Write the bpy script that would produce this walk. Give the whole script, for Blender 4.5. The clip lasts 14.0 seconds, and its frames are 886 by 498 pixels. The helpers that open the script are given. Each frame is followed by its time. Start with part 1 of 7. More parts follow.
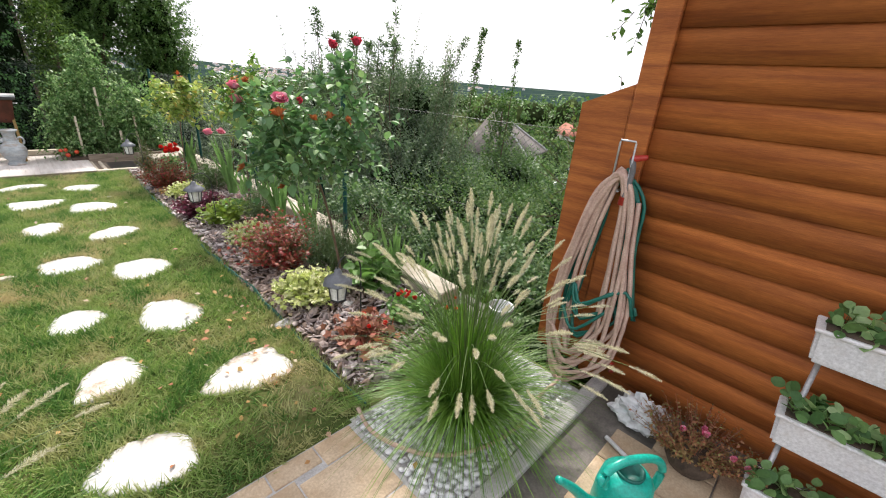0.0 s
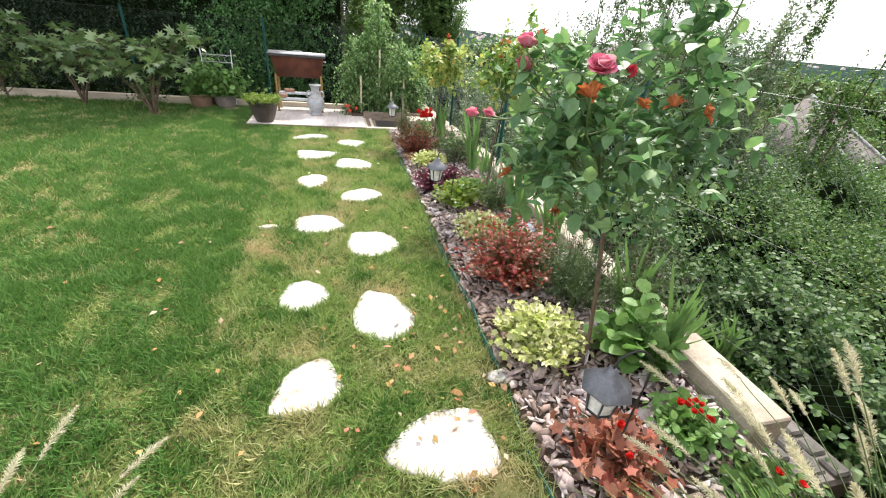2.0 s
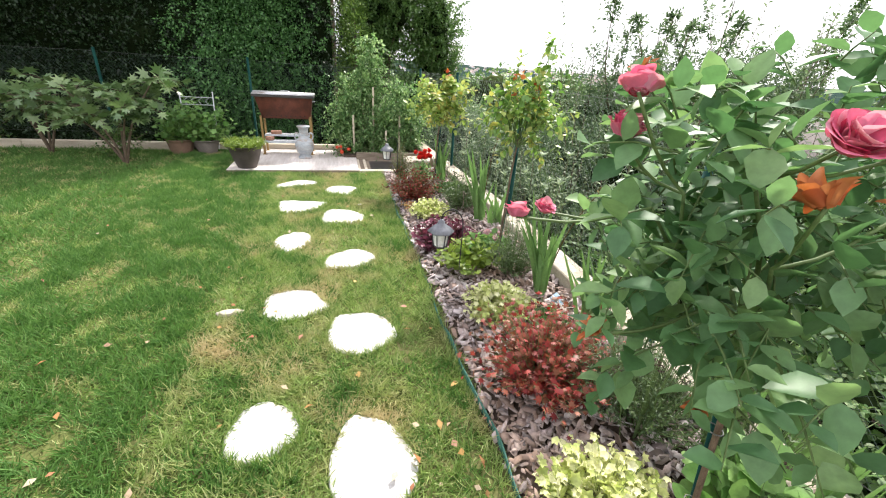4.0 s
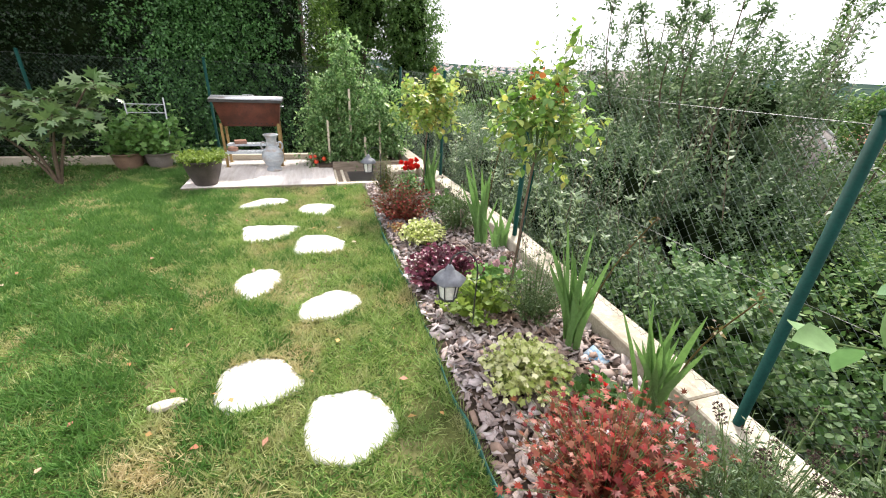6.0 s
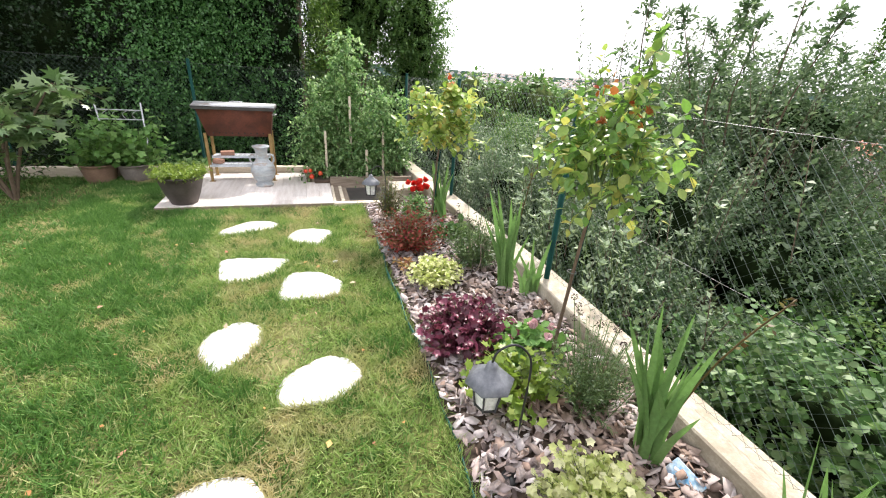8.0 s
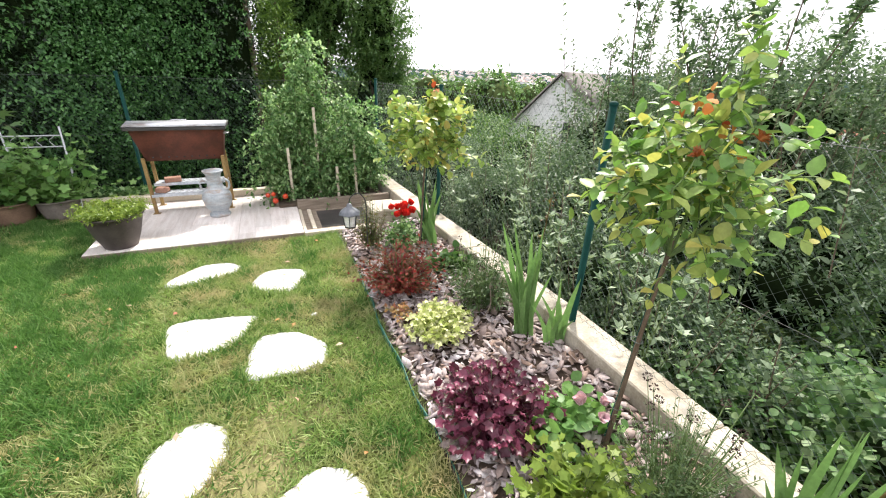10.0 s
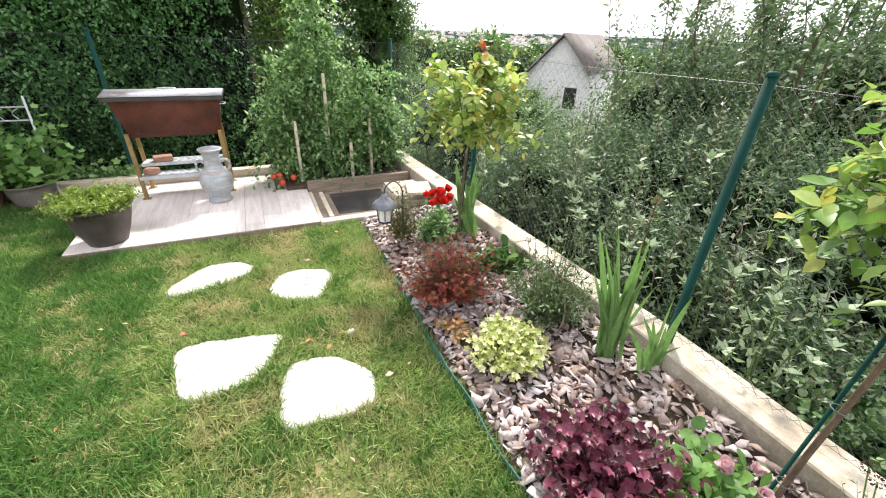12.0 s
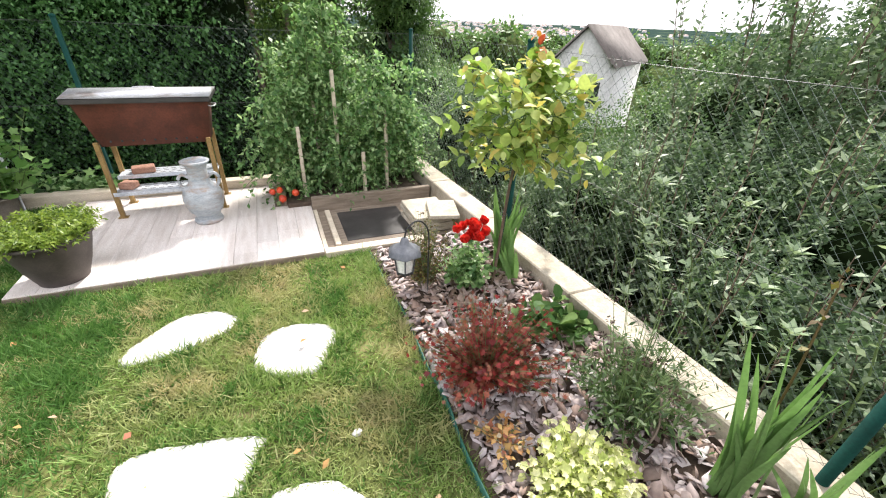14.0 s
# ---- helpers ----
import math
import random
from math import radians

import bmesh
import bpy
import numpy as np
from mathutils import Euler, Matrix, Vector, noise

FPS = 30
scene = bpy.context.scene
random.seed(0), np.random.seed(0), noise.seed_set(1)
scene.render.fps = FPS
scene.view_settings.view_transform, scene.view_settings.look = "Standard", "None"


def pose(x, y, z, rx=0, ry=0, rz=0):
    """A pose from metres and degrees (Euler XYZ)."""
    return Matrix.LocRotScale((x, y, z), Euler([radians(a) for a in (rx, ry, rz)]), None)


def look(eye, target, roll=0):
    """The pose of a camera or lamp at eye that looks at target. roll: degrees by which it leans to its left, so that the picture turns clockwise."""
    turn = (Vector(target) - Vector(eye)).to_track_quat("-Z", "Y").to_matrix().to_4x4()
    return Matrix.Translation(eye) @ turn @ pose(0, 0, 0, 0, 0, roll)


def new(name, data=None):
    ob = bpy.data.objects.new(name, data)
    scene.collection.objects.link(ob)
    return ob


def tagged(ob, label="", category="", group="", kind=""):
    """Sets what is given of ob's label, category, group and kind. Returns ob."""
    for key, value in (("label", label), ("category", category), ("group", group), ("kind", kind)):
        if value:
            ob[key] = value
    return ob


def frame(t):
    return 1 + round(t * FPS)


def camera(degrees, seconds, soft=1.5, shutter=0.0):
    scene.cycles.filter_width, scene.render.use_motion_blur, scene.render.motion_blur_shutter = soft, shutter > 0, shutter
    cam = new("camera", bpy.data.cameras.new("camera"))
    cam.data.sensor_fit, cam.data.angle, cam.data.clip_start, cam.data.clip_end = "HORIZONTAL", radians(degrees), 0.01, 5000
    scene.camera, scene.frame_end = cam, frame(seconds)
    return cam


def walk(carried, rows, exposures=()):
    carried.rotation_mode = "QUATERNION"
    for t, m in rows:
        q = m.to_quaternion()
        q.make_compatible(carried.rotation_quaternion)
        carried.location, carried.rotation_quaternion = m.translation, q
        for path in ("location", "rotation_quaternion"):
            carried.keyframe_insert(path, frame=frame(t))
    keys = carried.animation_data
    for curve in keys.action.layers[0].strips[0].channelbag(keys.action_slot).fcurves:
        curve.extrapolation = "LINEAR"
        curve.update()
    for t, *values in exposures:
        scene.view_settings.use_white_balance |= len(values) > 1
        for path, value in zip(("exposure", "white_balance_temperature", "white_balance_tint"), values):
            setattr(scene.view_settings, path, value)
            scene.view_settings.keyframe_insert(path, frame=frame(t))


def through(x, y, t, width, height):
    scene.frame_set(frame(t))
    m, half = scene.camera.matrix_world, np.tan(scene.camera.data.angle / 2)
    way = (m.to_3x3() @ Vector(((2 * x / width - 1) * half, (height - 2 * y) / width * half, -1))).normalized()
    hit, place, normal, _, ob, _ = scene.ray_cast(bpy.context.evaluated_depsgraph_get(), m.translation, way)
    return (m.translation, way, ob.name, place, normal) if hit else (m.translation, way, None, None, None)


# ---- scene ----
cam = camera(95.8, 14.0, soft=1.1)
PATH = [
    (0, (0.029, -0.161, 1.588), (1.377, 1.106, 0.827), 4.6),
    (0.5, (0.042, 0.115, 1.568), (1.09, 1.621, 0.772), 4.4),
    (1, (0.149, 0.352, 1.542), (0.864, 2.037, 0.737), 3.7),
    (1.5, (0.247, 0.568, 1.526), (0.79, 2.288, 0.662), 5.8),
    (2, (0.251, 0.821, 1.509), (0.73, 2.512, 0.555), 5.6),
    (2.5, (0.267, 0.996, 1.523), (0.857, 2.679, 0.619), 4.8),
    (3, (0.346, 1.193, 1.514), (0.868, 2.944, 0.699), 3.5),
    (3.2, (0.382, 1.27, 1.517), (0.844, 3.034, 0.695), 4.2),
    (5.3, (0.372, 2.024, 1.487), (0.907, 3.763, 0.656), 3.2),
    (5.5, (0.4, 2.093, 1.489), (0.907, 3.853, 0.686), 3.1),
    (6, (0.413, 2.252, 1.496), (0.99, 3.977, 0.664), 3.0),
    (6.5, (0.378, 2.416, 1.521), (1.169, 4.058, 0.697), 2.4),
    (7, (0.346, 2.543, 1.526), (1.145, 4.189, 0.717), 3.4),
    (7.5, (0.408, 2.724, 1.49), (1.075, 4.434, 0.696), 2.2),
    (8, (0.469, 2.929, 1.5), (1.059, 4.66, 0.691), 4.0),
    (8.2, (0.459, 3.007, 1.501), (1.03, 4.736, 0.674), 3.2),
    (10.3, (0.459, 3.642, 1.551), (1.198, 5.316, 0.743), 2.0),
    (10.5, (0.471, 3.702, 1.539), (1.142, 5.383, 0.688), 2.1),
    (11, (0.448, 3.882, 1.522), (1.112, 5.506, 0.562), 3.2),
    (11.5, (0.366, 4.08, 1.519), (1.103, 5.672, 0.559), 2.3),
    (12, (0.294, 4.189, 1.522), (1.042, 5.782, 0.572), 2.4),
    (12.5, (0.298, 4.356, 1.504), (0.973, 5.981, 0.554), 2.0),
    (13, (0.404, 4.621, 1.511), (1.016, 6.284, 0.584), 1.1),
    (13.5, (0.468, 4.764, 1.502), (1.063, 6.408, 0.53), 1.5),
    (14, (0.464, 4.902, 1.505), (1.153, 6.501, 0.521), 2.7),
]
walk(cam, [(t, look(eye, target, roll)) for t, eye, target, roll in PATH], [(0, 0.62), (1.5, 0.92), (3, 1.08), (14, 1.12)])
# ---- light ----
SUN_AZ, SUN_EL = radians(35), radians(47)
world = bpy.data.worlds.new("sky")
scene.world = world
world.use_nodes = True
wt = world.node_tree
wt.nodes.clear()
w_out = wt.nodes.new("ShaderNodeOutputWorld")
w_bg = wt.nodes.new("ShaderNodeBackground")
w_sky = wt.nodes.new("ShaderNodeTexSky")
w_sky.sky_type, w_sky.sun_disc = "NISHITA", False
w_sky.sun_elevation, w_sky.sun_rotation = SUN_EL, SUN_AZ
w_sky.dust_density, w_sky.air_density = 3.0, 1.2
w_co = wt.nodes.new("ShaderNodeTexCoord")
w_map = wt.nodes.new("ShaderNodeMapping")
w_map.inputs["Scale"].default_value = (1.0, 1.0, 4.0)
w_noise = wt.nodes.new("ShaderNodeTexNoise")
w_noise.inputs["Scale"].default_value, w_noise.inputs["Detail"].default_value = 2.2, 6.0
w_ramp = wt.nodes.new("ShaderNodeValToRGB")
w_ramp.color_ramp.elements[0].position, w_ramp.color_ramp.elements[0].color = 0.30, (0.62, 0.62, 0.62, 1)
w_ramp.color_ramp.elements[1].position, w_ramp.color_ramp.elements[1].color = 0.52, (1, 1, 1, 1)
w_mix = wt.nodes.new("ShaderNodeMixRGB")
w_mix.inputs["Color2"].default_value = (10.4, 10.2, 10.9, 1)
wt.links.new(w_co.outputs["Generated"], w_map.inputs["Vector"])
wt.links.new(w_map.outputs["Vector"], w_noise.inputs["Vector"])
wt.links.new(w_noise.outputs["Fac"], w_ramp.inputs["Fac"])
wt.links.new(w_ramp.outputs["Color"], w_mix.inputs["Fac"])
wt.links.new(w_sky.outputs["Color"], w_mix.inputs["Color1"])
wt.links.new(w_mix.outputs["Color"], w_bg.inputs["Color"])
w_bg.inputs["Strength"].default_value = 0.092
wt.links.new(w_bg.outputs["Background"], w_out.inputs["Surface"])

sun_data = bpy.data.lights.new("sun", "SUN")
sun_data.energy, sun_data.angle, sun_data.color = 3.9, radians(5.0), (1.0, 0.935, 0.87)
sun = new("sun", sun_data)
SUN_TO = Vector((math.sin(SUN_AZ) * math.cos(SUN_EL), math.cos(SUN_AZ) * math.cos(SUN_EL), math.sin(SUN_EL)))
sun.matrix_world = look(SUN_TO * 60, (0, 0, 0))


# ---- materials ----
def nodes_of(name):
    m = bpy.data.materials.new(name)
    m.use_nodes = True
    nt = m.node_tree
    return m, nt, nt.nodes["Principled BSDF"]


def ramp_of(nt, fac, stops):
    r = nt.nodes.new("ShaderNodeValToRGB")
    els = r.color_ramp.elements
    while len(els) < len(stops):
        els.new(0.5)
    for e, (p, c) in zip(els, stops):
        e.position, e.color = p, (*c, 1)
    nt.links.new(fac, r.inputs["Fac"])
    return r.outputs["Color"]


def noise_of(nt, scale, detail=6.0, stretch=(1, 1, 1), rough=0.6):
    co = nt.nodes.new("ShaderNodeTexCoord")
    mp = nt.nodes.new("ShaderNodeMapping")
    mp.inputs["Scale"].default_value = stretch
    n = nt.nodes.new("ShaderNodeTexNoise")
    n.inputs["Scale"].default_value, n.inputs["Detail"].default_value, n.inputs["Roughness"].default_value = scale, detail, rough
    nt.links.new(co.outputs["Object"], mp.inputs["Vector"])
    nt.links.new(mp.outputs["Vector"], n.inputs["Vector"])
    return n.outputs["Fac"]


def mix_of(nt, a, b, fac, kind="MIX"):
    m = nt.nodes.new("ShaderNodeMixRGB")
    m.blend_type = kind
    for sock, val in (("Color1", a), ("Color2", b), ("Fac", fac)):
        if isinstance(val, (int, float)):
            m.inputs[sock].default_value = val
        elif isinstance(val, tuple):
            m.inputs[sock].default_value = (*val, 1)
        else:
            nt.links.new(val, m.inputs[sock])
    return m.outputs["Color"]


def surface(name, dark, light, scale=8.0, fine=90.0, rough=0.8, bump=0.3, stretch=(1, 1, 1), metal=0.0, vary=0.0, stain=None, stain_scale=2.0, spec=0.5, depth=0.004):
    """A two-scale mottled surface; vary adds a tone for each piece, stain a third colour in patches."""
    m, nt, bsdf = nodes_of(name)
    big = noise_of(nt, scale, 5.0, stretch)
    small = noise_of(nt, fine, 4.0, stretch)
    col = ramp_of(nt, big, [(0.32, dark), (0.68, light)])
    col = mix_of(nt, col, ramp_of(nt, small, [(0.3, (0.55, 0.55, 0.55)), (0.7, (1.15, 1.15, 1.15))]), 0.6, "MULTIPLY")
    if stain:
        patch = ramp_of(nt, noise_of(nt, stain_scale, 7.0, stretch, 0.7), [(0.5, (0, 0, 0)), (0.66, (1, 1, 1))])
        col = mix_of(nt, col, stain, patch)
    if vary:
        info = nt.nodes.new("ShaderNodeObjectInfo")
        col = mix_of(nt, col, ramp_of(nt, info.outputs["Random"], [(0, (1 - vary,) * 3), (1, (1 + vary * 0.5,) * 3)]), 1.0, "MULTIPLY")
    nt.links.new(col, bsdf.inputs["Base Color"])
    bsdf.inputs["Roughness"].default_value, bsdf.inputs["Metallic"].default_value = rough, metal
    bsdf.inputs["Specular IOR Level"].default_value = spec
    if bump:
        b = nt.nodes.new("ShaderNodeBump")
        b.inputs["Strength"].default_value, b.inputs["Distance"].default_value = bump, depth
        nt.links.new(small, b.inputs["Height"])
        nt.links.new(b.outputs["Normal"], bsdf.inputs["Normal"])
    return m


def leafy(name, stops, rough=0.5, through=0.3, patch=None, patch_scale=3.0, spec=0.4):
    """Leaves: each island takes its own tone from the stops; part of the light passes through the blade."""
    m, nt, bsdf = nodes_of(name)
    geo = nt.nodes.new("ShaderNodeNewGeometry")
    n = len(stops)
    col = ramp_of(nt, geo.outputs["Random Per Island"], [(i / max(1, n - 1), c) for i, c in enumerate(stops)])
    if patch:
        k = ramp_of(nt, noise_of(nt, patch_scale, 4.0), [(0.47, (0, 0, 0)), (0.68, (0.9, 0.9, 0.9))])
        col = mix_of(nt, col, patch, k)
    col = mix_of(nt, col, ramp_of(nt, noise_of(nt, 60.0, 3.0), [(0.3, (0.75,) * 3), (0.7, (1.15,) * 3)]), 0.7, "MULTIPLY")
    nt.links.new(col, bsdf.inputs["Base Color"])
    bsdf.inputs["Roughness"].default_value = rough
    bsdf.inputs["Specular IOR Level"].default_value = spec
    tr = nt.nodes.new("ShaderNodeBsdfTranslucent")
    nt.links.new(mix_of(nt, col, (1.0, 1.1, 0.5), 0.4, "MULTIPLY"), tr.inputs["Color"])
    mx = nt.nodes.new("ShaderNodeMixShader")
    mx.inputs["Fac"].default_value = through
    out = nt.nodes["Material Output"]
    nt.links.new(bsdf.outputs["BSDF"], mx.inputs[1])
    nt.links.new(tr.outputs["BSDF"], mx.inputs[2])
    nt.links.new(mx.outputs["Shader"], out.inputs["Surface"])
    return m


M = {}
M["soil"] = surface("lawn_soil", (0.060, 0.085, 0.026), (0.160, 0.170, 0.062), 3.0, 60, 0.95, 0.5, stain=(0.25, 0.22, 0.11), stain_scale=1.6, spec=0.0)
M["earth"] = surface("bed_earth", (0.05, 0.035, 0.025), (0.12, 0.085, 0.06), 10, 80, 0.95, 0.6)
M["grass"] = leafy("grass_blade", [(0.145, 0.235, 0.058), (0.220, 0.335, 0.092), (0.305, 0.420, 0.132), (0.440, 0.480, 0.225)], 0.6, 0.35, patch=(0.58, 0.46, 0.28), patch_scale=1.9, spec=0.25)
M["grasslush"] = leafy("lush_grass_blade", [(0.056, 0.143, 0.030), (0.087, 0.200, 0.043), (0.124, 0.254, 0.062), (0.182, 0.308, 0.092)], 0.6, 0.35, spec=0.25)
M["stone"] = surface("white_stepping_stone", (0.50, 0.495, 0.48), (0.68, 0.675, 0.655), 6, 70, 0.9, 0.5, stain=(0.47, 0.42, 0.36), stain_scale=3.0)
M["stoneworn"] = surface("chipped_stepping_stone", (0.50, 0.47, 0.43), (0.78, 0.76, 0.72), 7, 70, 0.85, 0.6, stain=(0.36, 0.25, 0.17), stain_scale=5.5)
M["pebble"] = surface("white_pebble", (0.70, 0.71, 0.73), (0.82, 0.82, 0.83), 14, 120, 0.55, 0.1, vary=0.15)
M["paver"] = surface("sandstone_paver", (0.42, 0.31, 0.20), (0.60, 0.47, 0.33), 6, 90, 0.75, 0.3, vary=0.18, stain=(0.40, 0.28, 0.17), stain_scale=4)
M["kerb"] = surface("grey_kerb_stone", (0.33, 0.32, 0.31), (0.52, 0.51, 0.50), 9, 120, 0.85, 0.4)
M["concrete"] = surface("damp_concrete", (0.075, 0.068, 0.06), (0.20, 0.18, 0.16), 3.5, 90, 0.7, 0.4, stain=(0.05, 0.045, 0.04), stain_scale=2.5)
M["sett"] = surface("dark_paving_sett", (0.085, 0.080, 0.075), (0.19, 0.18, 0.165), 9, 90, 0.9, 0.5, vary=0.3, stain=(0.07, 0.075, 0.05), stain_scale=6)
M["capstone"] = surface("cream_cap_stone", (0.40, 0.355, 0.275), (0.58, 0.525, 0.43), 4, 80, 0.85, 0.4, stain=(0.29, 0.245, 0.18), stain_scale=3)
M["plank"] = surface("bleached_deck_plank", (0.66, 0.59, 0.54), (0.84, 0.79, 0.75), 3.0, 40, 0.5, 0.25, stretch=(9, 1, 9), vary=0.14)
M["timber"] = surface("pale_timber", (0.50, 0.43, 0.33), (0.68, 0.60, 0.48), 4, 60, 0.8, 0.3, stretch=(1, 6, 6))
M["oldwood"] = surface("weathered_wood", (0.17, 0.135, 0.10), (0.32, 0.26, 0.20), 5, 60, 0.85, 0.4, stretch=(1, 8, 8))
M["shed"] = surface("orange_stained_board", (0.33, 0.092, 0.022), (0.56, 0.185, 0.045), 1.6, 26, 0.6, 0.35, stretch=(6, 0.9, 14), vary=0.2, stain=(0.25, 0.070, 0.020), stain_scale=1.3, spec=0.3)
M["rust"] = surface("rusty_brown_steel", (0.10, 0.030, 0.018), (0.19, 0.058, 0.034), 7, 80, 0.7, 0.3, stain=(0.07, 0.025, 0.016), stain_scale=3)
M["darksteel"] = surface("dark_painted_steel", (0.030, 0.028, 0.028), (0.06, 0.055, 0.055), 9, 120, 0.4, 0.15)
# lid metal made pale to hold its glare in the colour
M["lidsteel"] = surface("galvanised_lid_glare", (0.546, 0.559, 0.585), (0.780, 0.793, 0.800), 6, 90, 0.35, 0.15, metal=0.55, stain=(0.286, 0.247, 0.221), stain_scale=3)
M["brass"] = surface("ochre_steel_leg", (0.22, 0.135, 0.045), (0.36, 0.24, 0.09), 9, 80, 0.5, 0.2, metal=0.2)
M["zinc"] = surface("perforated_zinc", (0.486, 0.524, 0.568), (0.702, 0.745, 0.795), 9, 80, 0.45, 0.2, metal=0.4)
# near-black: painted shade of holes and slots, and the dark solar panel
M["slot"] = surface("slot_shadow_panel_black", (0.03, 0.03, 0.03), (0.06, 0.06, 0.06), 9, 80, 0.9, 0.0)
M["brick"] = surface("old_brick", (0.30, 0.15, 0.10), (0.42, 0.24, 0.17), 12, 90, 0.9, 0.5)
M["urn"] = surface("grey_blue_glaze", (0.27, 0.31, 0.34), (0.50, 0.53, 0.55), 7, 70, 0.45, 0.3, stretch=(1, 1, 3), stain=(0.30, 0.22, 0.16), stain_scale=4)
M["potbrown"] = surface("dark_brown_planter", (0.045, 0.034, 0.030), (0.085, 0.068, 0.060), 9, 120, 0.6, 0.15)
M["pottaupe"] = surface("grey_brown_pot", (0.16, 0.135, 0.115), (0.25, 0.215, 0.19), 9, 100, 0.75, 0.2)
M["terracotta"] = surface("faded_terracotta", (0.20, 0.12, 0.08), (0.30, 0.19, 0.13), 9, 100, 0.8, 0.2)
M["postgreen"] = surface("green_coated_steel", (0.003, 0.036, 0.028), (0.005, 0.052, 0.041), 8, 90, 0.75, 0.08, spec=0.15)
M["wire"] = surface("green_fence_wire", (0.032, 0.062, 0.050), (0.058, 0.096, 0.080), 20, 90, 0.45, 0.0)
M["wiregrey"] = surface("strained_wire", (0.090, 0.096, 0.090), (0.126, 0.132, 0.126), 20, 90, 0.4, 0.0)
M["edging"] = surface("green_plastic_edging", (0.010, 0.085, 0.060), (0.030, 0.14, 0.10), 8, 80, 0.5, 0.15)
M["bark"] = surface("bark_chip", (0.185, 0.145, 0.13), (0.53, 0.46, 0.44), 30, 160, 0.85, 0.5, vary=0.6, stain=(0.27, 0.19, 0.14), stain_scale=40)
M["barkjoined"] = leafy("bark_chip_bulk", [(0.105, 0.078, 0.068), (0.24, 0.19, 0.175), (0.42, 0.36, 0.35), (0.61, 0.56, 0.555), (0.28, 0.19, 0.145), (0.50, 0.44, 0.44)], 0.85, 0.0, patch=(0.27, 0.18, 0.125), patch_scale=1.3)
M["trunk"] = surface("rose_trunk", (0.085, 0.055, 0.035), (0.19, 0.135, 0.09), 14, 120, 0.85, 0.6, stretch=(3, 3, 1))
M["twig"] = surface("twig", (0.08, 0.055, 0.035), (0.15, 0.11, 0.07), 20, 90, 0.85, 0.2)
M["stemgreen"] = surface("green_stem", (0.07, 0.12, 0.03), (0.13, 0.20, 0.06), 20, 90, 0.6, 0.1)
M["blackiron"] = surface("black_wire_iron", (0.012, 0.013, 0.014), (0.03, 0.03, 0.032), 20, 90, 0.45, 0.1)
M["lampcap"] = surface("grey_lantern_cap", (0.09, 0.10, 0.115), (0.17, 0.18, 0.20), 12, 90, 0.35, 0.1)
M["lampglass"] = surface("frosted_lantern_glass", (0.72, 0.72, 0.70), (0.82, 0.82, 0.80), 12, 60, 0.3, 0.0)
M["teal"] = surface("teal_plastic", (0.004, 0.33, 0.25), (0.008, 0.42, 0.33), 6, 90, 0.35, 0.05)
# darker copy of the teal paints shade inside the can's mouth
M["tealshade"] = surface("teal_plastic_shaded", (0.002, 0.10, 0.08), (0.004, 0.14, 0.11), 6, 90, 0.5, 0.05)
M["hosepink"] = surface("faded_pink_hose", (0.44, 0.29, 0.23), (0.58, 0.42, 0.35), 10, 120, 0.55, 0.1)
M["hosegreen"] = surface("green_hose", (0.006, 0.11, 0.085), (0.012, 0.17, 0.13), 10, 120, 0.45, 0.1)
M["redplastic"] = surface("red_plastic", (0.42, 0.03, 0.02), (0.55, 0.05, 0.035), 10, 120, 0.4, 0.0)
M["greyplastic"] = surface("grey_plastic", (0.10, 0.10, 0.105), (0.17, 0.17, 0.175), 10, 120, 0.5, 0.0)
M["whiteplastic"] = surface("white_planter_plastic", (0.66, 0.66, 0.70), (0.80, 0.80, 0.83), 5, 90, 0.4, 0.05, stain=(0.58, 0.55, 0.54), stain_scale=4)
M["steel"] = surface("pale_steel", (0.45, 0.46, 0.48), (0.62, 0.63, 0.65), 9, 90, 0.35, 0.05, metal=0.5)
M["foil"] = surface("crumpled_plastic_bag", (0.50, 0.52, 0.54), (0.76, 0.77, 0.78), 9, 30, 0.25, 0.5)
M["blue"] = surface("blue_patterned_tile", (0.10, 0.32, 0.55), (0.70, 0.80, 0.86), 26, 60, 0.3, 0.0)
M["render"] = surface("white_house_render", (0.682, 0.682, 0.660), (0.800, 0.800, 0.800), 0.6, 6, 0.9, 0.2)
M["roofgrey"] = surface("grey_brown_roof", (0.092, 0.078, 0.070), (0.168, 0.149, 0.135), 1.2, 9, 0.85, 0.3)
# red roof tone greyed to put distance haze into the colour
M["roofhaze"] = surface("hazed_town_roof", (0.30, 0.22, 0.20), (0.42, 0.33, 0.30), 1.2, 9, 0.9, 0.2)
M["roofred"] = surface("red_tile_roof", (0.26, 0.085, 0.05), (0.38, 0.14, 0.085), 1.2, 9, 0.85, 0.3)
M["windowdark"] = surface("dark_window", (0.02, 0.022, 0.026), (0.05, 0.055, 0.06), 2, 9, 0.15, 0.0)
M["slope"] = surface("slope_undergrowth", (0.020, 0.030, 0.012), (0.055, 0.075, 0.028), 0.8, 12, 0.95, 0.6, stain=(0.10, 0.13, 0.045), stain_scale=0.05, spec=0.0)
# near-black colour that paints the shade inside foliage and hedge
M["leafshade"] = surface("foliage_shade", (0.006, 0.011, 0.004), (0.018, 0.029, 0.011), 3, 20, 0.95, 0.3, spec=0.0)
# distance haze over the woods is mixed into this blue-green colour
M["farhill"] = surface("hazy_far_hill_woods", (0.018, 0.035, 0.035), (0.038, 0.062, 0.053), 0.012, 0.10, 0.95, 0.0, stain=(0.070, 0.100, 0.060), stain_scale=0.006, spec=0.0)
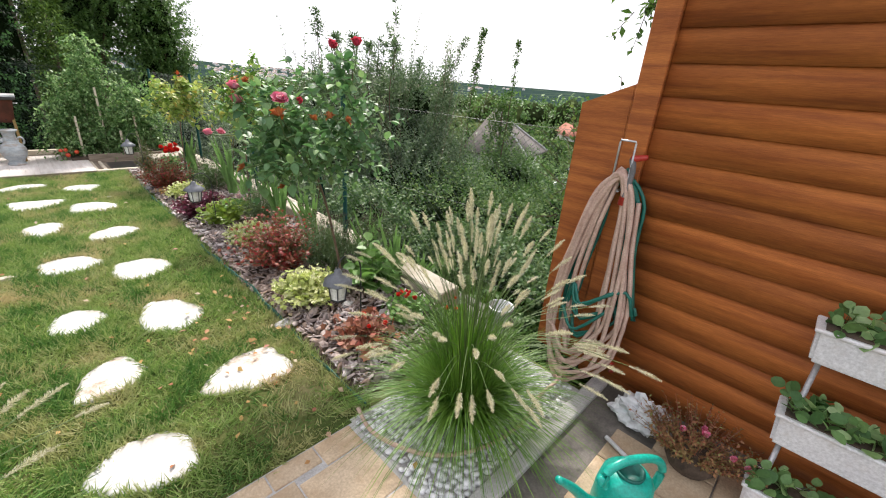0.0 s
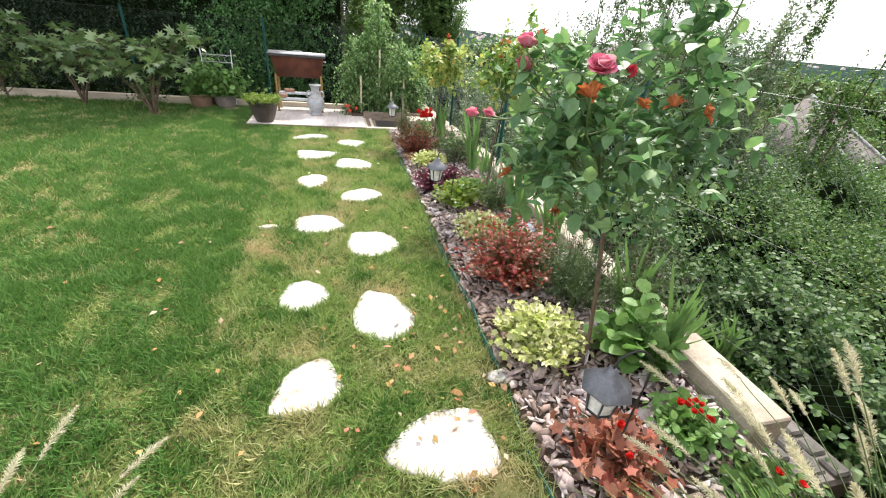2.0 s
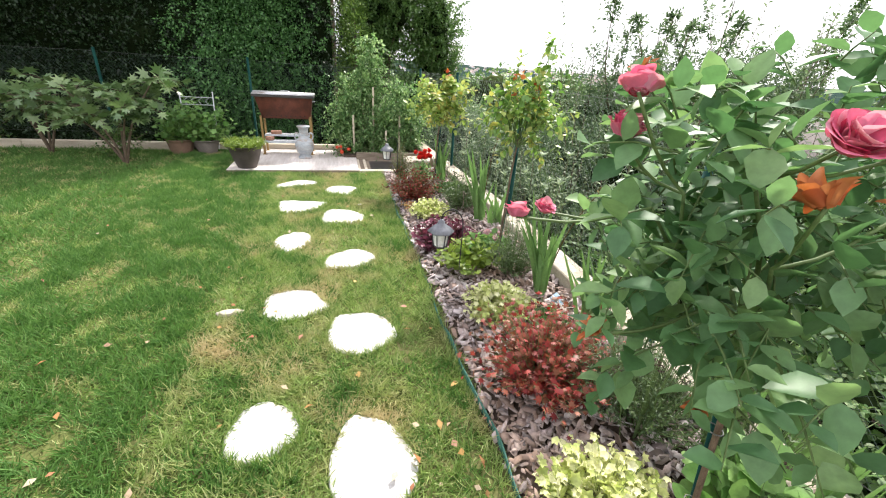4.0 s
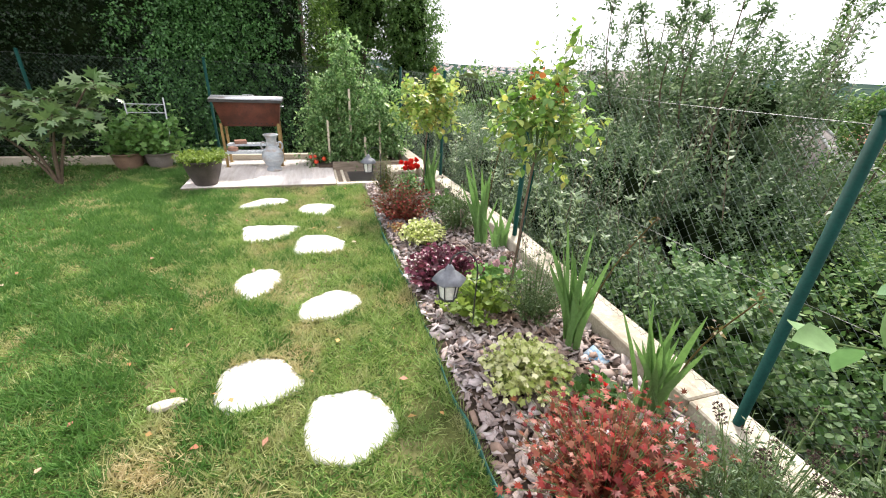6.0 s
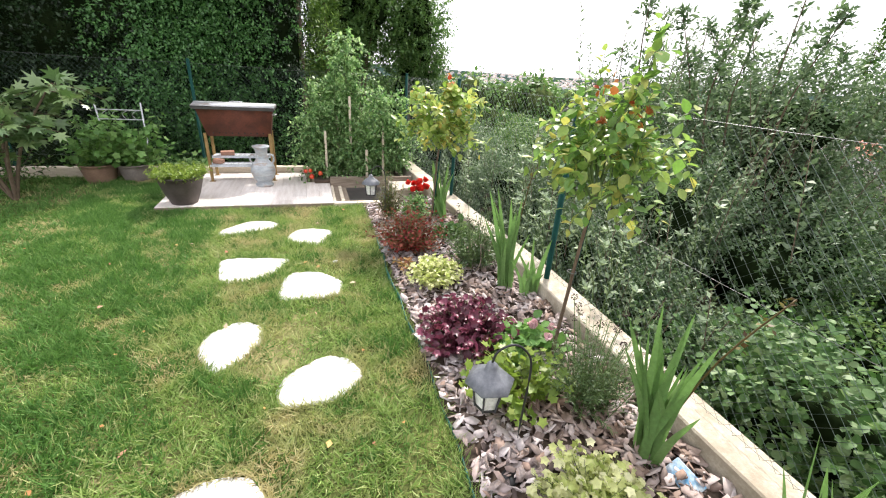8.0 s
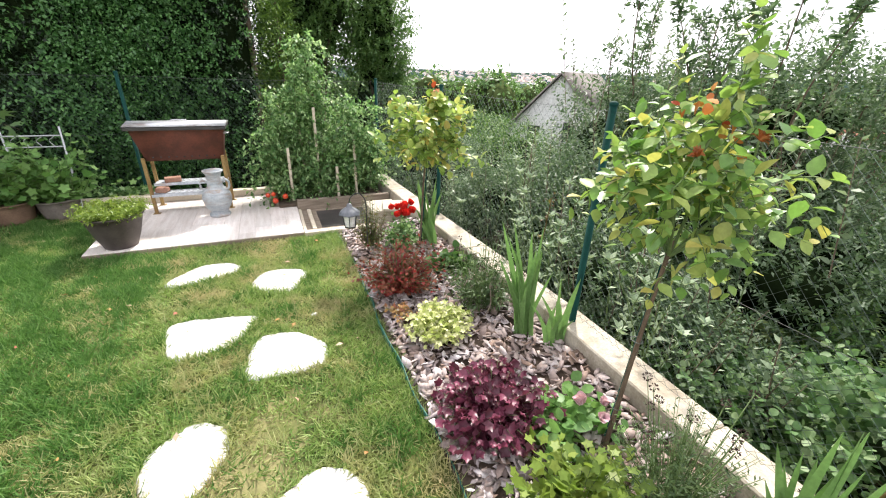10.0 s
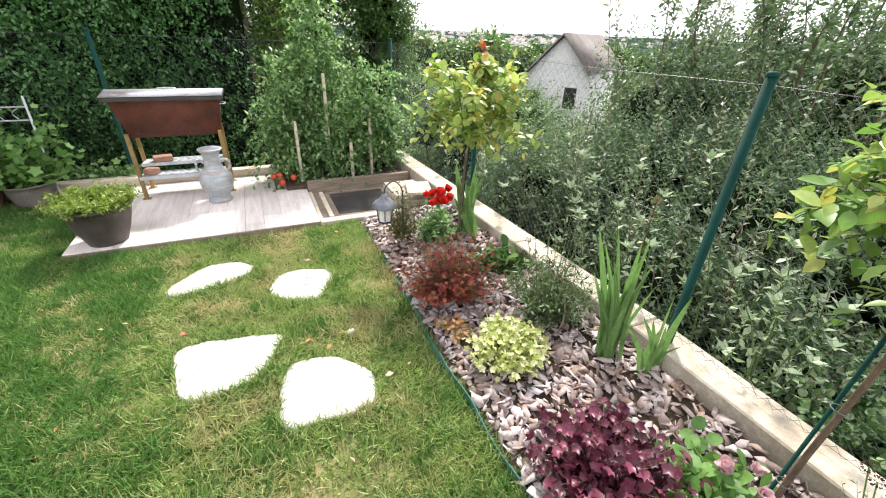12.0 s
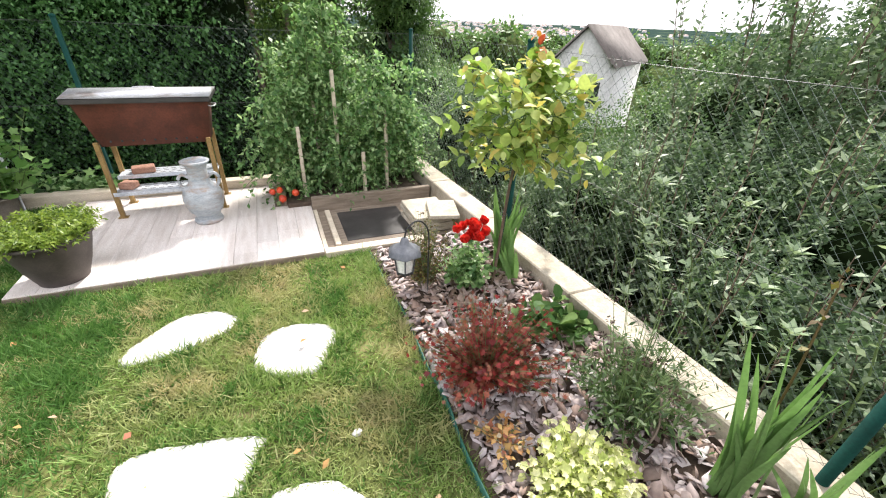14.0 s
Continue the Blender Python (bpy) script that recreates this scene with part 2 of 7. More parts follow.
# ivy tone lowered to hold the hedge's deep shade in the colour
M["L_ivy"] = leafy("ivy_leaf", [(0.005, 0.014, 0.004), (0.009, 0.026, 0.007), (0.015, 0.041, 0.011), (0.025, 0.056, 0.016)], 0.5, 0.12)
M["L_conifer"] = leafy("conifer_spray", [(0.048, 0.105, 0.020), (0.104, 0.200, 0.034), (0.213, 0.339, 0.052)], 0.6, 0.12)
M["L_apple"] = leafy("grey_green_leaf", [(0.054, 0.104, 0.044), (0.090, 0.156, 0.070), (0.142, 0.216, 0.112), (0.240, 0.315, 0.205)], 0.5, 0.38, spec=0.35)
M["L_poplar"] = leafy("dark_tree_leaf", [(0.062, 0.130, 0.034), (0.110, 0.215, 0.058), (0.185, 0.305, 0.090)], 0.5, 0.3)
M["L_shoot"] = leafy("pale_shoot_leaf", [(0.110, 0.170, 0.085), (0.165, 0.235, 0.130), (0.250, 0.320, 0.205)], 0.5, 0.4, spec=0.35)
M["L_shrub"] = leafy("shrub_leaf", [(0.036, 0.090, 0.022), (0.066, 0.148, 0.034), (0.112, 0.208, 0.055), (0.200, 0.280, 0.090)], 0.6, 0.3, spec=0.25)
M["L_fresh"] = leafy("fresh_green_leaf", [(0.105, 0.235, 0.055), (0.160, 0.315, 0.080), (0.240, 0.400, 0.120)], 0.45, 0.35)
M["L_bramble"] = leafy("bramble_leaf", [(0.044, 0.105, 0.030), (0.078, 0.165, 0.048), (0.135, 0.235, 0.085), (0.250, 0.340, 0.170)], 0.55, 0.32, spec=0.35)
M["L_lime"] = leafy("lime_leaf", [(0.134, 0.217, 0.032), (0.207, 0.300, 0.050), (0.279, 0.352, 0.068)], 0.45, 0.42)
M["L_rose"] = leafy("rose_leaf", [(0.068, 0.165, 0.068), (0.112, 0.235, 0.096), (0.168, 0.310, 0.134), (0.250, 0.395, 0.160)], 0.48, 0.4, spec=0.45)
M["L_roseyellow"] = leafy("yellow_green_rose_leaf", [(0.17, 0.28, 0.055), (0.26, 0.39, 0.080), (0.37, 0.49, 0.13), (0.46, 0.53, 0.17), (0.56, 0.44, 0.11)], 0.42, 0.4)
M["L_autumn"] = leafy("autumn_leaf", [(0.45, 0.11, 0.03), (0.52, 0.24, 0.05), (0.40, 0.05, 0.03)], 0.5, 0.3)
M["L_yellow"] = leafy("chartreuse_leaf", [(0.40, 0.49, 0.13), (0.57, 0.63, 0.23), (0.71, 0.73, 0.36), (0.80, 0.79, 0.50)], 0.55, 0.3)
M["L_red"] = leafy("crimson_leaf", [(0.130, 0.015, 0.017), (0.225, 0.026, 0.024), (0.350, 0.042, 0.034), (0.285, 0.110, 0.062), (0.180, 0.055, 0.032), (0.380, 0.110, 0.066)], 0.5, 0.25)
M["L_rust"] = leafy("rust_brown_leaf", [(0.142, 0.048, 0.032), (0.250, 0.090, 0.057), (0.357, 0.164, 0.100), (0.393, 0.075, 0.051)], 0.6, 0.25)
M["L_purple"] = leafy("plum_leaf", [(0.071, 0.021, 0.033), (0.136, 0.033, 0.059), (0.233, 0.055, 0.100)], 0.4, 0.2)
M["L_bronze"] = leafy("bronze_green_leaf", [(0.060, 0.030, 0.015), (0.10, 0.065, 0.022), (0.19, 0.17, 0.04)], 0.5, 0.25)
M["L_withered"] = leafy("withered_bedding_leaf", [(0.16, 0.10, 0.04), (0.26, 0.19, 0.07), (0.34, 0.14, 0.07), (0.20, 0.22, 0.07)], 0.7, 0.2)
M["L_dark"] = leafy("dark_green_leaf", [(0.034, 0.070, 0.020), (0.062, 0.115, 0.033), (0.104, 0.162, 0.051)], 0.5, 0.25)
M["L_tomato"] = leafy("tomato_leaf", [(0.068, 0.160, 0.054), (0.145, 0.285, 0.098), (0.280, 0.445, 0.180), (0.470, 0.620, 0.330)], 0.5, 0.48)
M["L_creeper"] = leafy("creeper_leaf", [(0.042, 0.118, 0.034), (0.080, 0.198, 0.054), (0.130, 0.278, 0.084)], 0.42, 0.22)
M["L_rosegreen"] = leafy("green_gold_rose_leaf", [(0.115, 0.245, 0.055), (0.180, 0.330, 0.075), (0.250, 0.400, 0.095), (0.340, 0.455, 0.125), (0.50, 0.45, 0.12)], 0.4, 0.4, spec=0.5)
M["L_fig"] = leafy("fig_leaf", [(0.079, 0.154, 0.051), (0.140, 0.226, 0.088), (0.227, 0.318, 0.128)], 0.35, 0.2, spec=0.6)
M["L_iris"] = leafy("sword_leaf", [(0.081, 0.186, 0.058), (0.141, 0.275, 0.086), (0.238, 0.356, 0.122)], 0.4, 0.3)
M["L_fountain"] = leafy("fountain_grass_blade", [(0.069, 0.172, 0.020), (0.117, 0.248, 0.031), (0.179, 0.310, 0.050)], 0.45, 0.3)
M["plume"] = leafy("fountain_grass_plume", [(0.56, 0.52, 0.37), (0.68, 0.64, 0.49), (0.78, 0.75, 0.61)], 0.85, 0.35)
M["L_sprig"] = leafy("pale_young_leaf", [(0.19, 0.27, 0.15), (0.27, 0.36, 0.215), (0.39, 0.47, 0.31)], 0.5, 0.3)
M["seedhead"] = leafy("dry_seed_head", [(0.035, 0.022, 0.018), (0.075, 0.045, 0.035)], 0.9, 0.0)
M["petalpink"] = leafy("pink_petal", [(0.70, 0.11, 0.24), (0.78, 0.24, 0.38), (0.80, 0.45, 0.56)], 0.5, 0.4)
M["petalpale"] = leafy("pale_pink_petal", [(0.66, 0.38, 0.44), (0.74, 0.54, 0.58)], 0.6, 0.3)
M["petalred"] = leafy("crimson_petal", [(0.56, 0.035, 0.085), (0.68, 0.080, 0.150)], 0.5, 0.3)
M["petalorange"] = leafy("withered_orange_petal", [(0.42, 0.10, 0.03), (0.55, 0.19, 0.06), (0.34, 0.14, 0.07)], 0.7, 0.3)
M["petalscarlet"] = leafy("scarlet_petal", [(0.62, 0.015, 0.012), (0.74, 0.035, 0.025)], 0.5, 0.3)
M["tomato"] = surface("red_tomato", (0.52, 0.035, 0.015), (0.62, 0.09, 0.02), 9, 60, 0.3, 0.0)
M["violet"] = surface("violet_glass", (0.06, 0.03, 0.30), (0.16, 0.09, 0.50), 8, 60, 0.15, 0.0)
M["L_fallen"] = leafy("fallen_leaf", [(0.36, 0.16, 0.06), (0.45, 0.30, 0.10), (0.30, 0.10, 0.06), (0.50, 0.44, 0.30)], 0.7, 0.1)


# ---- building helpers ----
class Geo:
    """Collects vertices with quads and triangles, and makes one mesh of them."""

    def __init__(self):
        self.v, self.q, self.t, self.n = [], [], [], 0

    def add(self, v, quads=(), tris=()):
        v = np.asarray(v, float).reshape(-1, 3)
        if len(quads):
            self.q.append(np.asarray(quads, int).reshape(-1, 4) + self.n)
        if len(tris):
            self.t.append(np.asarray(tris, int).reshape(-1, 3) + self.n)
        self.v.append(v)
        self.n += len(v)
        return self

    def mesh(self, name, smooth=False):
        me = bpy.data.meshes.new(name)
        v = np.concatenate(self.v)
        q = np.concatenate(self.q) if self.q else np.zeros((0, 4), int)
        t = np.concatenate(self.t) if self.t else np.zeros((0, 3), int)
        me.vertices.add(len(v))
        me.vertices.foreach_set("co", v.astype(np.float32).ravel())
        loops = np.concatenate([q.ravel(), t.ravel()])
        me.loops.add(len(loops))
        me.loops.foreach_set("vertex_index", loops.astype(np.int32))
        starts = np.concatenate([np.arange(len(q)) * 4, len(q) * 4 + np.arange(len(t)) * 3])
        me.polygons.add(len(starts))
        me.polygons.foreach_set("loop_start", starts.astype(np.int32))
        if smooth:
            me.polygons.foreach_set("use_smooth", np.ones(len(starts), bool))
        me.update(calc_edges=True)
        return me


def part(name, shape, material, parent=None, label="", smooth=False):
    """Links a Geo, bmesh or mesh as one object under a thing or a part."""
    if isinstance(shape, Geo):
        me = shape.mesh(name, smooth)
    elif isinstance(shape, bmesh.types.BMesh):
        me = bpy.data.meshes.new(name)
        if smooth:
            for f in shape.faces:
                f.smooth = True
        shape.to_mesh(me)
        shape.free()
    else:
        me = shape
    if material and not me.materials:
        me.materials.append(material)
    ob = new(name, me)
    if parent:
        ob.parent = parent
    if label:
        tagged(ob, label)
    return ob


def thing(name, label, category, at=(0, 0, 0), group="", kind="", rz=0):
    ob = new(name)
    ob.empty_display_size = 0.1
    ob.matrix_world = pose(*at, 0, 0, rz)
    return tagged(ob, label, category, group, kind)


def block(x0, y0, z0, x1, y1, z1, bevel=0.004, bm=None, seg=1):
    """A box with softened edges."""
    own = bm is None
    b = bmesh.new()
    bmesh.ops.create_cube(b, size=1)
    for v in b.verts:
        v.co = Vector(((x0 + x1) / 2 + v.co.x * (x1 - x0), (y0 + y1) / 2 + v.co.y * (y1 - y0), (z0 + z1) / 2 + v.co.z * (z1 - z0)))
    if bevel:
        bmesh.ops.bevel(b, geom=b.edges[:], offset=min(bevel, 0.45 * min(abs(x1 - x0), abs(y1 - y0), abs(z1 - z0))), segments=seg, affect="EDGES")
    if own:
        return b
    me = bpy.data.meshes.new("tmp")
    b.to_mesh(me)
    b.free()
    bm.from_mesh(me)
    bpy.data.meshes.remove(me)
    return bm


def tube(points, radius, sides=6, g=None, closed=False):
    """A round tube along points; radius is one number or one for each point."""
    g = g or Geo()
    p = np.asarray(points, float)
    n = len(p)
    r = np.full(n, radius) if np.isscalar(radius) else np.asarray(radius, float)
    d = np.gradient(p, axis=0)
    d /= np.linalg.norm(d, axis=1)[:, None] + 1e-9
    ref = np.array([0.0, 0.0, 1.0]) if abs(d[:, 2]).mean() < 0.9 else np.array([1.0, 0.0, 0.0])
    a = np.cross(d, ref)
    a /= np.linalg.norm(a, axis=1)[:, None] + 1e-9
    b = np.cross(d, a)
    th = np.linspace(0, 2 * math.pi, sides, endpoint=False)
    v = p[:, None] + r[:, None, None] * (np.cos(th)[None, :, None] * a[:, None] + np.sin(th)[None, :, None] * b[:, None])
    i, j = np.meshgrid(np.arange(n - 1), np.arange(sides), indexing="ij")
    k = (j + 1) % sides
    quads = np.stack([i * sides + j, i * sides + k, (i + 1) * sides + k, (i + 1) * sides + j], -1).reshape(-1, 4)
    ends = []
    for base in (0, (n - 1) * sides):
        ends += [(base, base + s, base + s + 1) for s in range(1, sides - 1)]
    return g.add(v.reshape(-1, 3), quads, ends)


def lathe(profile, sides=28, g=None, at=(0, 0, 0)):
    """A turned shape from (radius, height) pairs."""
    g = g or Geo()
    th = np.linspace(0, 2 * math.pi, sides, endpoint=False)
    v = np.array([[(r * math.cos(t) + at[0], r * math.sin(t) + at[1], z + at[2]) for t in th] for r, z in profile])
    n = len(profile)
    i, j = np.meshgrid(np.arange(n - 1), np.arange(sides), indexing="ij")
    k = (j + 1) % sides
    quads = np.stack([i * sides + j, i * sides + k, (i + 1) * sides + k, (i + 1) * sides + j], -1).reshape(-1, 4)
    return g.add(v.reshape(-1, 3), quads)


def smooth_line(points, n):
    """A soft curve of n points through a few."""
    p = np.asarray(points, float)
    m = len(p)
    out = []
    for u in np.linspace(0, m - 1.0001, n):
        i = int(u)
        f = u - i
        a, b, c, d = p[max(i - 1, 0)], p[i], p[min(i + 1, m - 1)], p[min(i + 2, m - 1)]
        out.append(0.5 * ((2 * b) + (c - a) * f + (2 * a - 5 * b + 4 * c - d) * f * f + (3 * b - a - 3 * c + d) * f ** 3))
    return np.array(out)


# leaf shapes: x across, y along, z up from the blade
OVAL = (np.array([(0, 0, 0), (0.30, 0.48, 0.08), (0, 1, -0.08), (-0.30, 0.48, 0.08)]), np.array([(0, 1, 2, 3)]))
ROUND = (np.array([(0, 0, 0), (0.30, 0.18, 0.05), (0.42, 0.5, 0.08), (0.26, 0.84, 0.02), (0, 1, -0.06), (-0.26, 0.84, 0.02), (-0.42, 0.5, 0.08), (-0.30, 0.18, 0.05), (0, 0.5, 0)]),
         np.array([(0, 1, 2, 8), (8, 2, 3, 4), (8, 4, 5, 6), (0, 8, 6, 7)]))
ROSELEAF = (np.array([(0, 0, 0), (0.24, 0.2, 0.05), (0.34, 0.48, 0.08), (0.20, 0.78, 0.01), (0, 1, -0.10), (-0.20, 0.78, 0.01), (-0.34, 0.48, 0.08), (-0.24, 0.2, 0.05), (0, 0.5, -0.02)]),
            np.array([(0, 1, 2, 8), (8, 2, 3, 4), (8, 4, 5, 6), (0, 8, 6, 7)]))
_u, _v = np.meshgrid(np.linspace(-1, 1, 5), np.linspace(0, 1, 5), indexing="ij")
_w = 0.5 * np.sin(np.pi * np.clip(_v * 0.72 + 0.13, 0, 1)) ** 0.7
PETAL = (np.stack([_u * _w, _v - 0.10 * _u ** 2 * (_v > 0.9), 0.16 * _u ** 2 - 0.28 * _v ** 4 + 0.02 * np.sin(_u * 7)], -1).reshape(-1, 3), np.array([(i * 5 + j, i * 5 + j + 1, i * 5 + j + 6, i * 5 + j + 5) for i in range(4) for j in range(4)]))
RUFFLE = (np.array([(0, 0.5, -0.06)] + [(0.5 * (1 - 0.34 * (k % 2)) * math.cos(k * math.pi / 5), 0.5 + 0.5 * (1 - 0.34 * (k % 2)) * math.sin(k * math.pi / 5), 0.16 * (k % 2)) for k in range(10)]), np.array([(0, 1 + 2 * k, 1 + (2 * k + 1) % 10, 1 + (2 * k + 2) % 10) for k in range(5)]))
SLIM = (np.array([(0, 0, 0), (0.14, 0.45, 0.04), (0, 1, -0.06), (-0.14, 0.45, 0.04)]), np.array([(0, 1, 2, 3)]))
_lob = []
for _k in range(10):
    _a = -math.pi / 2 + (_k + 0.5) * 2 * math.pi / 10 + math.pi / 10
    _r = (0.55 if _k % 2 else 0.32) * (1 - 0.15 * math.sin(_a))
    _lob.append((_r * math.cos(_a), 0.5 + _r * math.sin(_a), 0.06 * (_k % 2) - 0.04))
LOBED = (np.array([(0, 0.45, 0.02)] + _lob), np.array([(0, 1 + 2 * k, 1 + (2 * k + 1) % 10, 1 + (2 * k + 2) % 10) for k in range(5)]))
_fig = []
for _k in range(14):
    _a = -math.pi / 2 + (_k + 1) * 2 * math.pi / 15 + 0.04
    _r = (0.62 - 0.10 * abs(_k - 7) / 7 if _k % 2 else 0.26) if 0 < _k < 13 else 0.3
    _fig.append((_r * math.cos(_a), 0.45 + _r * math.sin(_a), -0.16 * _r * (_k % 2) + 0.03))
FIGLEAF = (np.array([(0, 0.3, 0.03)] + _fig), np.array([(0, 1 + 2 * k, 2 + 2 * k, 1 + (2 * k + 2) % 14) for k in range(7)]))
WILLOW = (np.array([(0, 0, 0), (0.21, 0.45, 0.07), (0, 1, -0.08), (-0.21, 0.45, 0.07)]), np.array([(0, 1, 2, 3)]))
SHORTBLADE = (np.array([(-0.5, 0, 0), (0.5, 0, 0), (0.08, 1, 0.2), (-0.08, 1, 0.2)]), np.array([(0, 1, 2, 3)]))
BLADE = (np.array([(-0.5, 0, 0), (0.5, 0, 0), (-0.42, 0.45, 0.05), (0.42, 0.45, 0.05), (-0.06, 1, 0.28), (0.06, 1, 0.28)]), np.array([(0, 1, 3, 2), (2, 3, 5, 4)]))


def unit(a):
    return a / (np.linalg.norm(a, axis=-1, keepdims=True) + 1e-9)


def leaves(g, shape, at, along, up, size, wide=None):
    """Sets one leaf of the shape at each place, pointing along, its face turned up."""
    tv, tq = shape
    y = unit(along)
    x = unit(np.cross(y, up))
    z = np.cross(x, y)
    size = np.broadcast_to(np.asarray(size, float), (len(at),))
    wide = size if wide is None else np.broadcast_to(np.asarray(wide, float), (len(at),))
    v = at[:, None] + wide[:, None, None] * tv[None, :, 0, None] * x[:, None] + size[:, None, None] * (tv[None, :, 1, None] * y[:, None] + tv[None, :, 2, None] * z[:, None])
    q = (np.arange(len(at)) * len(tv))[:, None, None] + tq[None]
    return g.add(v.reshape(-1, 3), q.reshape(-1, 4))


def sprays(rng, g, starts, ways, length, count, shape, size, spread=0.9, wood=None, thick=0.003, droop=0.0, lift=0.6):
    """Twigs with leaves set along them in turn; wood takes the twigs themselves."""
    n = len(starts)
    ways = unit(ways)
    length = np.broadcast_to(np.asarray(length, float), (n,))
    f = (np.arange(count) + 0.6) / count
    pos = starts[:, None] + ways[:, None] * (length[:, None] * f[None])[..., None]
    pos[..., 2] -= droop * (length[:, None] * f[None] ** 2)
    side = unit(np.cross(ways, np.array([0.13, 0.21, 1.0])))
    other = np.cross(ways, side)
    ang = (np.arange(count) * 2.4)[None] + rng.uniform(0, 6.28, n)[:, None]
    out = np.cos(ang)[..., None] * side[:, None] + np.sin(ang)[..., None] * other[:, None]
    al = ways[:, None] * (1 - spread * 0.5) + out * spread + rng.normal(0, 0.18, out.shape)
    al[..., 2] -= droop * 0.6
    up = np.array([0, 0, lift]) + out * 0.25 + rng.normal(0, 0.28, out.shape)
    s = size * rng.uniform(0.65, 1.2, n * count) * np.tile(1 - 0.35 * f ** 2, n)
    leaves(g, shape, pos.reshape(-1, 3), al.reshape(-1, 3), up.reshape(-1, 3), s)
    if wood is not None:
        for k in range(n):
            mid = starts[k] + ways[k] * length[k] * 0.5
            end = starts[k] + ways[k] * length[k]
            tube([starts[k], (mid[0], mid[1], mid[2] - droop * length[k] * 0.25), (end[0], end[1], end[2] - droop * length[k])], [thick, thick * 0.8, thick * 0.4], 3, wood)


def ball_points(rng, n, centre, radii, shell=0.35):
    """Points in an ellipsoid, most of them near its skin, and the ways out from its middle."""
    d = unit(rng.normal(size=(n, 3)))
    r = (shell + (1 - shell) * rng.random(n)) ** 0.6
    return np.asarray(centre) + d * r[:, None] * np.asarray(radii), d
# ---- the ground ----
def wall_x(y):
    """The inner face of the retaining wall along the bed."""
    return float(np.interp(y, [1.4, 3.0, 5.3, 6.9, 9.1], [1.90, 1.93, 1.95, 1.86, 1.74]))


def land(x, y):
    """Height of the ground: a level garden, then a slope down to the valley and far hills."""
    out_x = max(0.0, x - 2.05)
    out_y = max(0.0, y - 9.35)
    d = math.hypot(out_x, out_y)
    if d <= 0:
        return 0.0
    r = math.hypot(x, y)
    drop = -0.95 * min(1.0, d / 0.35) if out_x > 0 else -0.25 * min(1.0, d / 0.5) - (0.6 * min(1, d / 3) if x > 0 else 0)
    z = drop - 0.13 * min(d, 45) - 0.03 * max(0, min(d, 500) - 45)
    if r > 700:
        k = min(1.0, (r - 700) / 3200)
        z += k * k * (3 - 2 * k) * (42 + 14 * noise.noise(Vector((x / 900, y / 900, 0))) + 7 * noise.noise(Vector((x / 260, y / 260, 3))))
    return z + (0.12 * noise.noise(Vector((x * 0.7, y * 0.7, 0))) if d > 0.6 else 0)


def steps_out(fine, far):
    vals = list(fine)
    s = fine[1] - fine[0]
    while vals[-1] < far:
        s *= 1.28
        vals.append(min(far, vals[-1] + s))
    s = fine[1] - fine[0]
    while vals[0] > -far:
        s *= 1.28
        vals.insert(0, max(-far, vals[0] - s))
    return vals


gx = steps_out([round(-8 + 0.25 * i, 3) for i in range(121)], 4300)
gy = steps_out([round(-4 + 0.25 * i, 3) for i in range(121)], 4300)
g = Geo()
nx, ny = len(gx), len(gy)
vv = [(x, y, land(x, y)) for x in gx for y in gy]
ii, jj = np.meshgrid(np.arange(nx - 1), np.arange(ny - 1), indexing="ij")
g.add(vv, np.stack([ii * ny + jj, (ii + 1) * ny + jj, (ii + 1) * ny + jj + 1, ii * ny + jj + 1], -1).reshape(-1, 4))
ground = part("ground", g, M["soil"], smooth=True)
tagged(ground, "lawn soil falling away to a wooded green valley with far hills", "ground", kind="structure")
ground.data.materials.append(M["slope"])
ground.data.materials.append(M["farhill"])
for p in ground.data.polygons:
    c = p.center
    # faces beyond 260 m take the haze-tinted colour
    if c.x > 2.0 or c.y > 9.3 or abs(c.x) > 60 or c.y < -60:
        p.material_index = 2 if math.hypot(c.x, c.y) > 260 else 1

bed_g = Geo()
ys = np.linspace(1.25, 7.48, 60)
bv = []
for y in ys:
    for f in np.linspace(0, 1, 8):
        x = 0.99 + f * (wall_x(y) - 0.985)
        bv.append((x, y, 0.012 + 0.02 * noise.noise(Vector((x * 4, y * 4, 0))) + 0.065 * f ** 2))
ii, jj = np.meshgrid(np.arange(59), np.arange(7), indexing="ij")
bed_g.add(bv, np.stack([ii * 8 + jj, ii * 8 + jj + 1, (ii + 1) * 8 + jj + 1, (ii + 1) * 8 + jj], -1).reshape(-1, 4))
bed = tagged(part("flower_bed_soil", bed_g, M["earth"], smooth=True), "brown earth of the flower bed under bark chips", "soil", kind="structure")

# ---- retaining wall, edging ----
wall = thing("retaining_wall", "low cream stone retaining wall beside the flower bed", "wall", kind="structure")
cap_y = [1.58, 2.15, 3.2, 4.25, 5.3, 6.35, 7.4, 8.3, 9.12]
for a, b in zip(cap_y[:-1], cap_y[1:]):
    bm = bmesh.new()
    block(0, a + 0.0025, -1.25, 0.2, b - 0.0025, 0.18, 0.008, bm)
    for v in bm.verts:
        v.co.x += wall_x(v.co.y)
    part("cap_stone", bm, M["capstone"], wall)

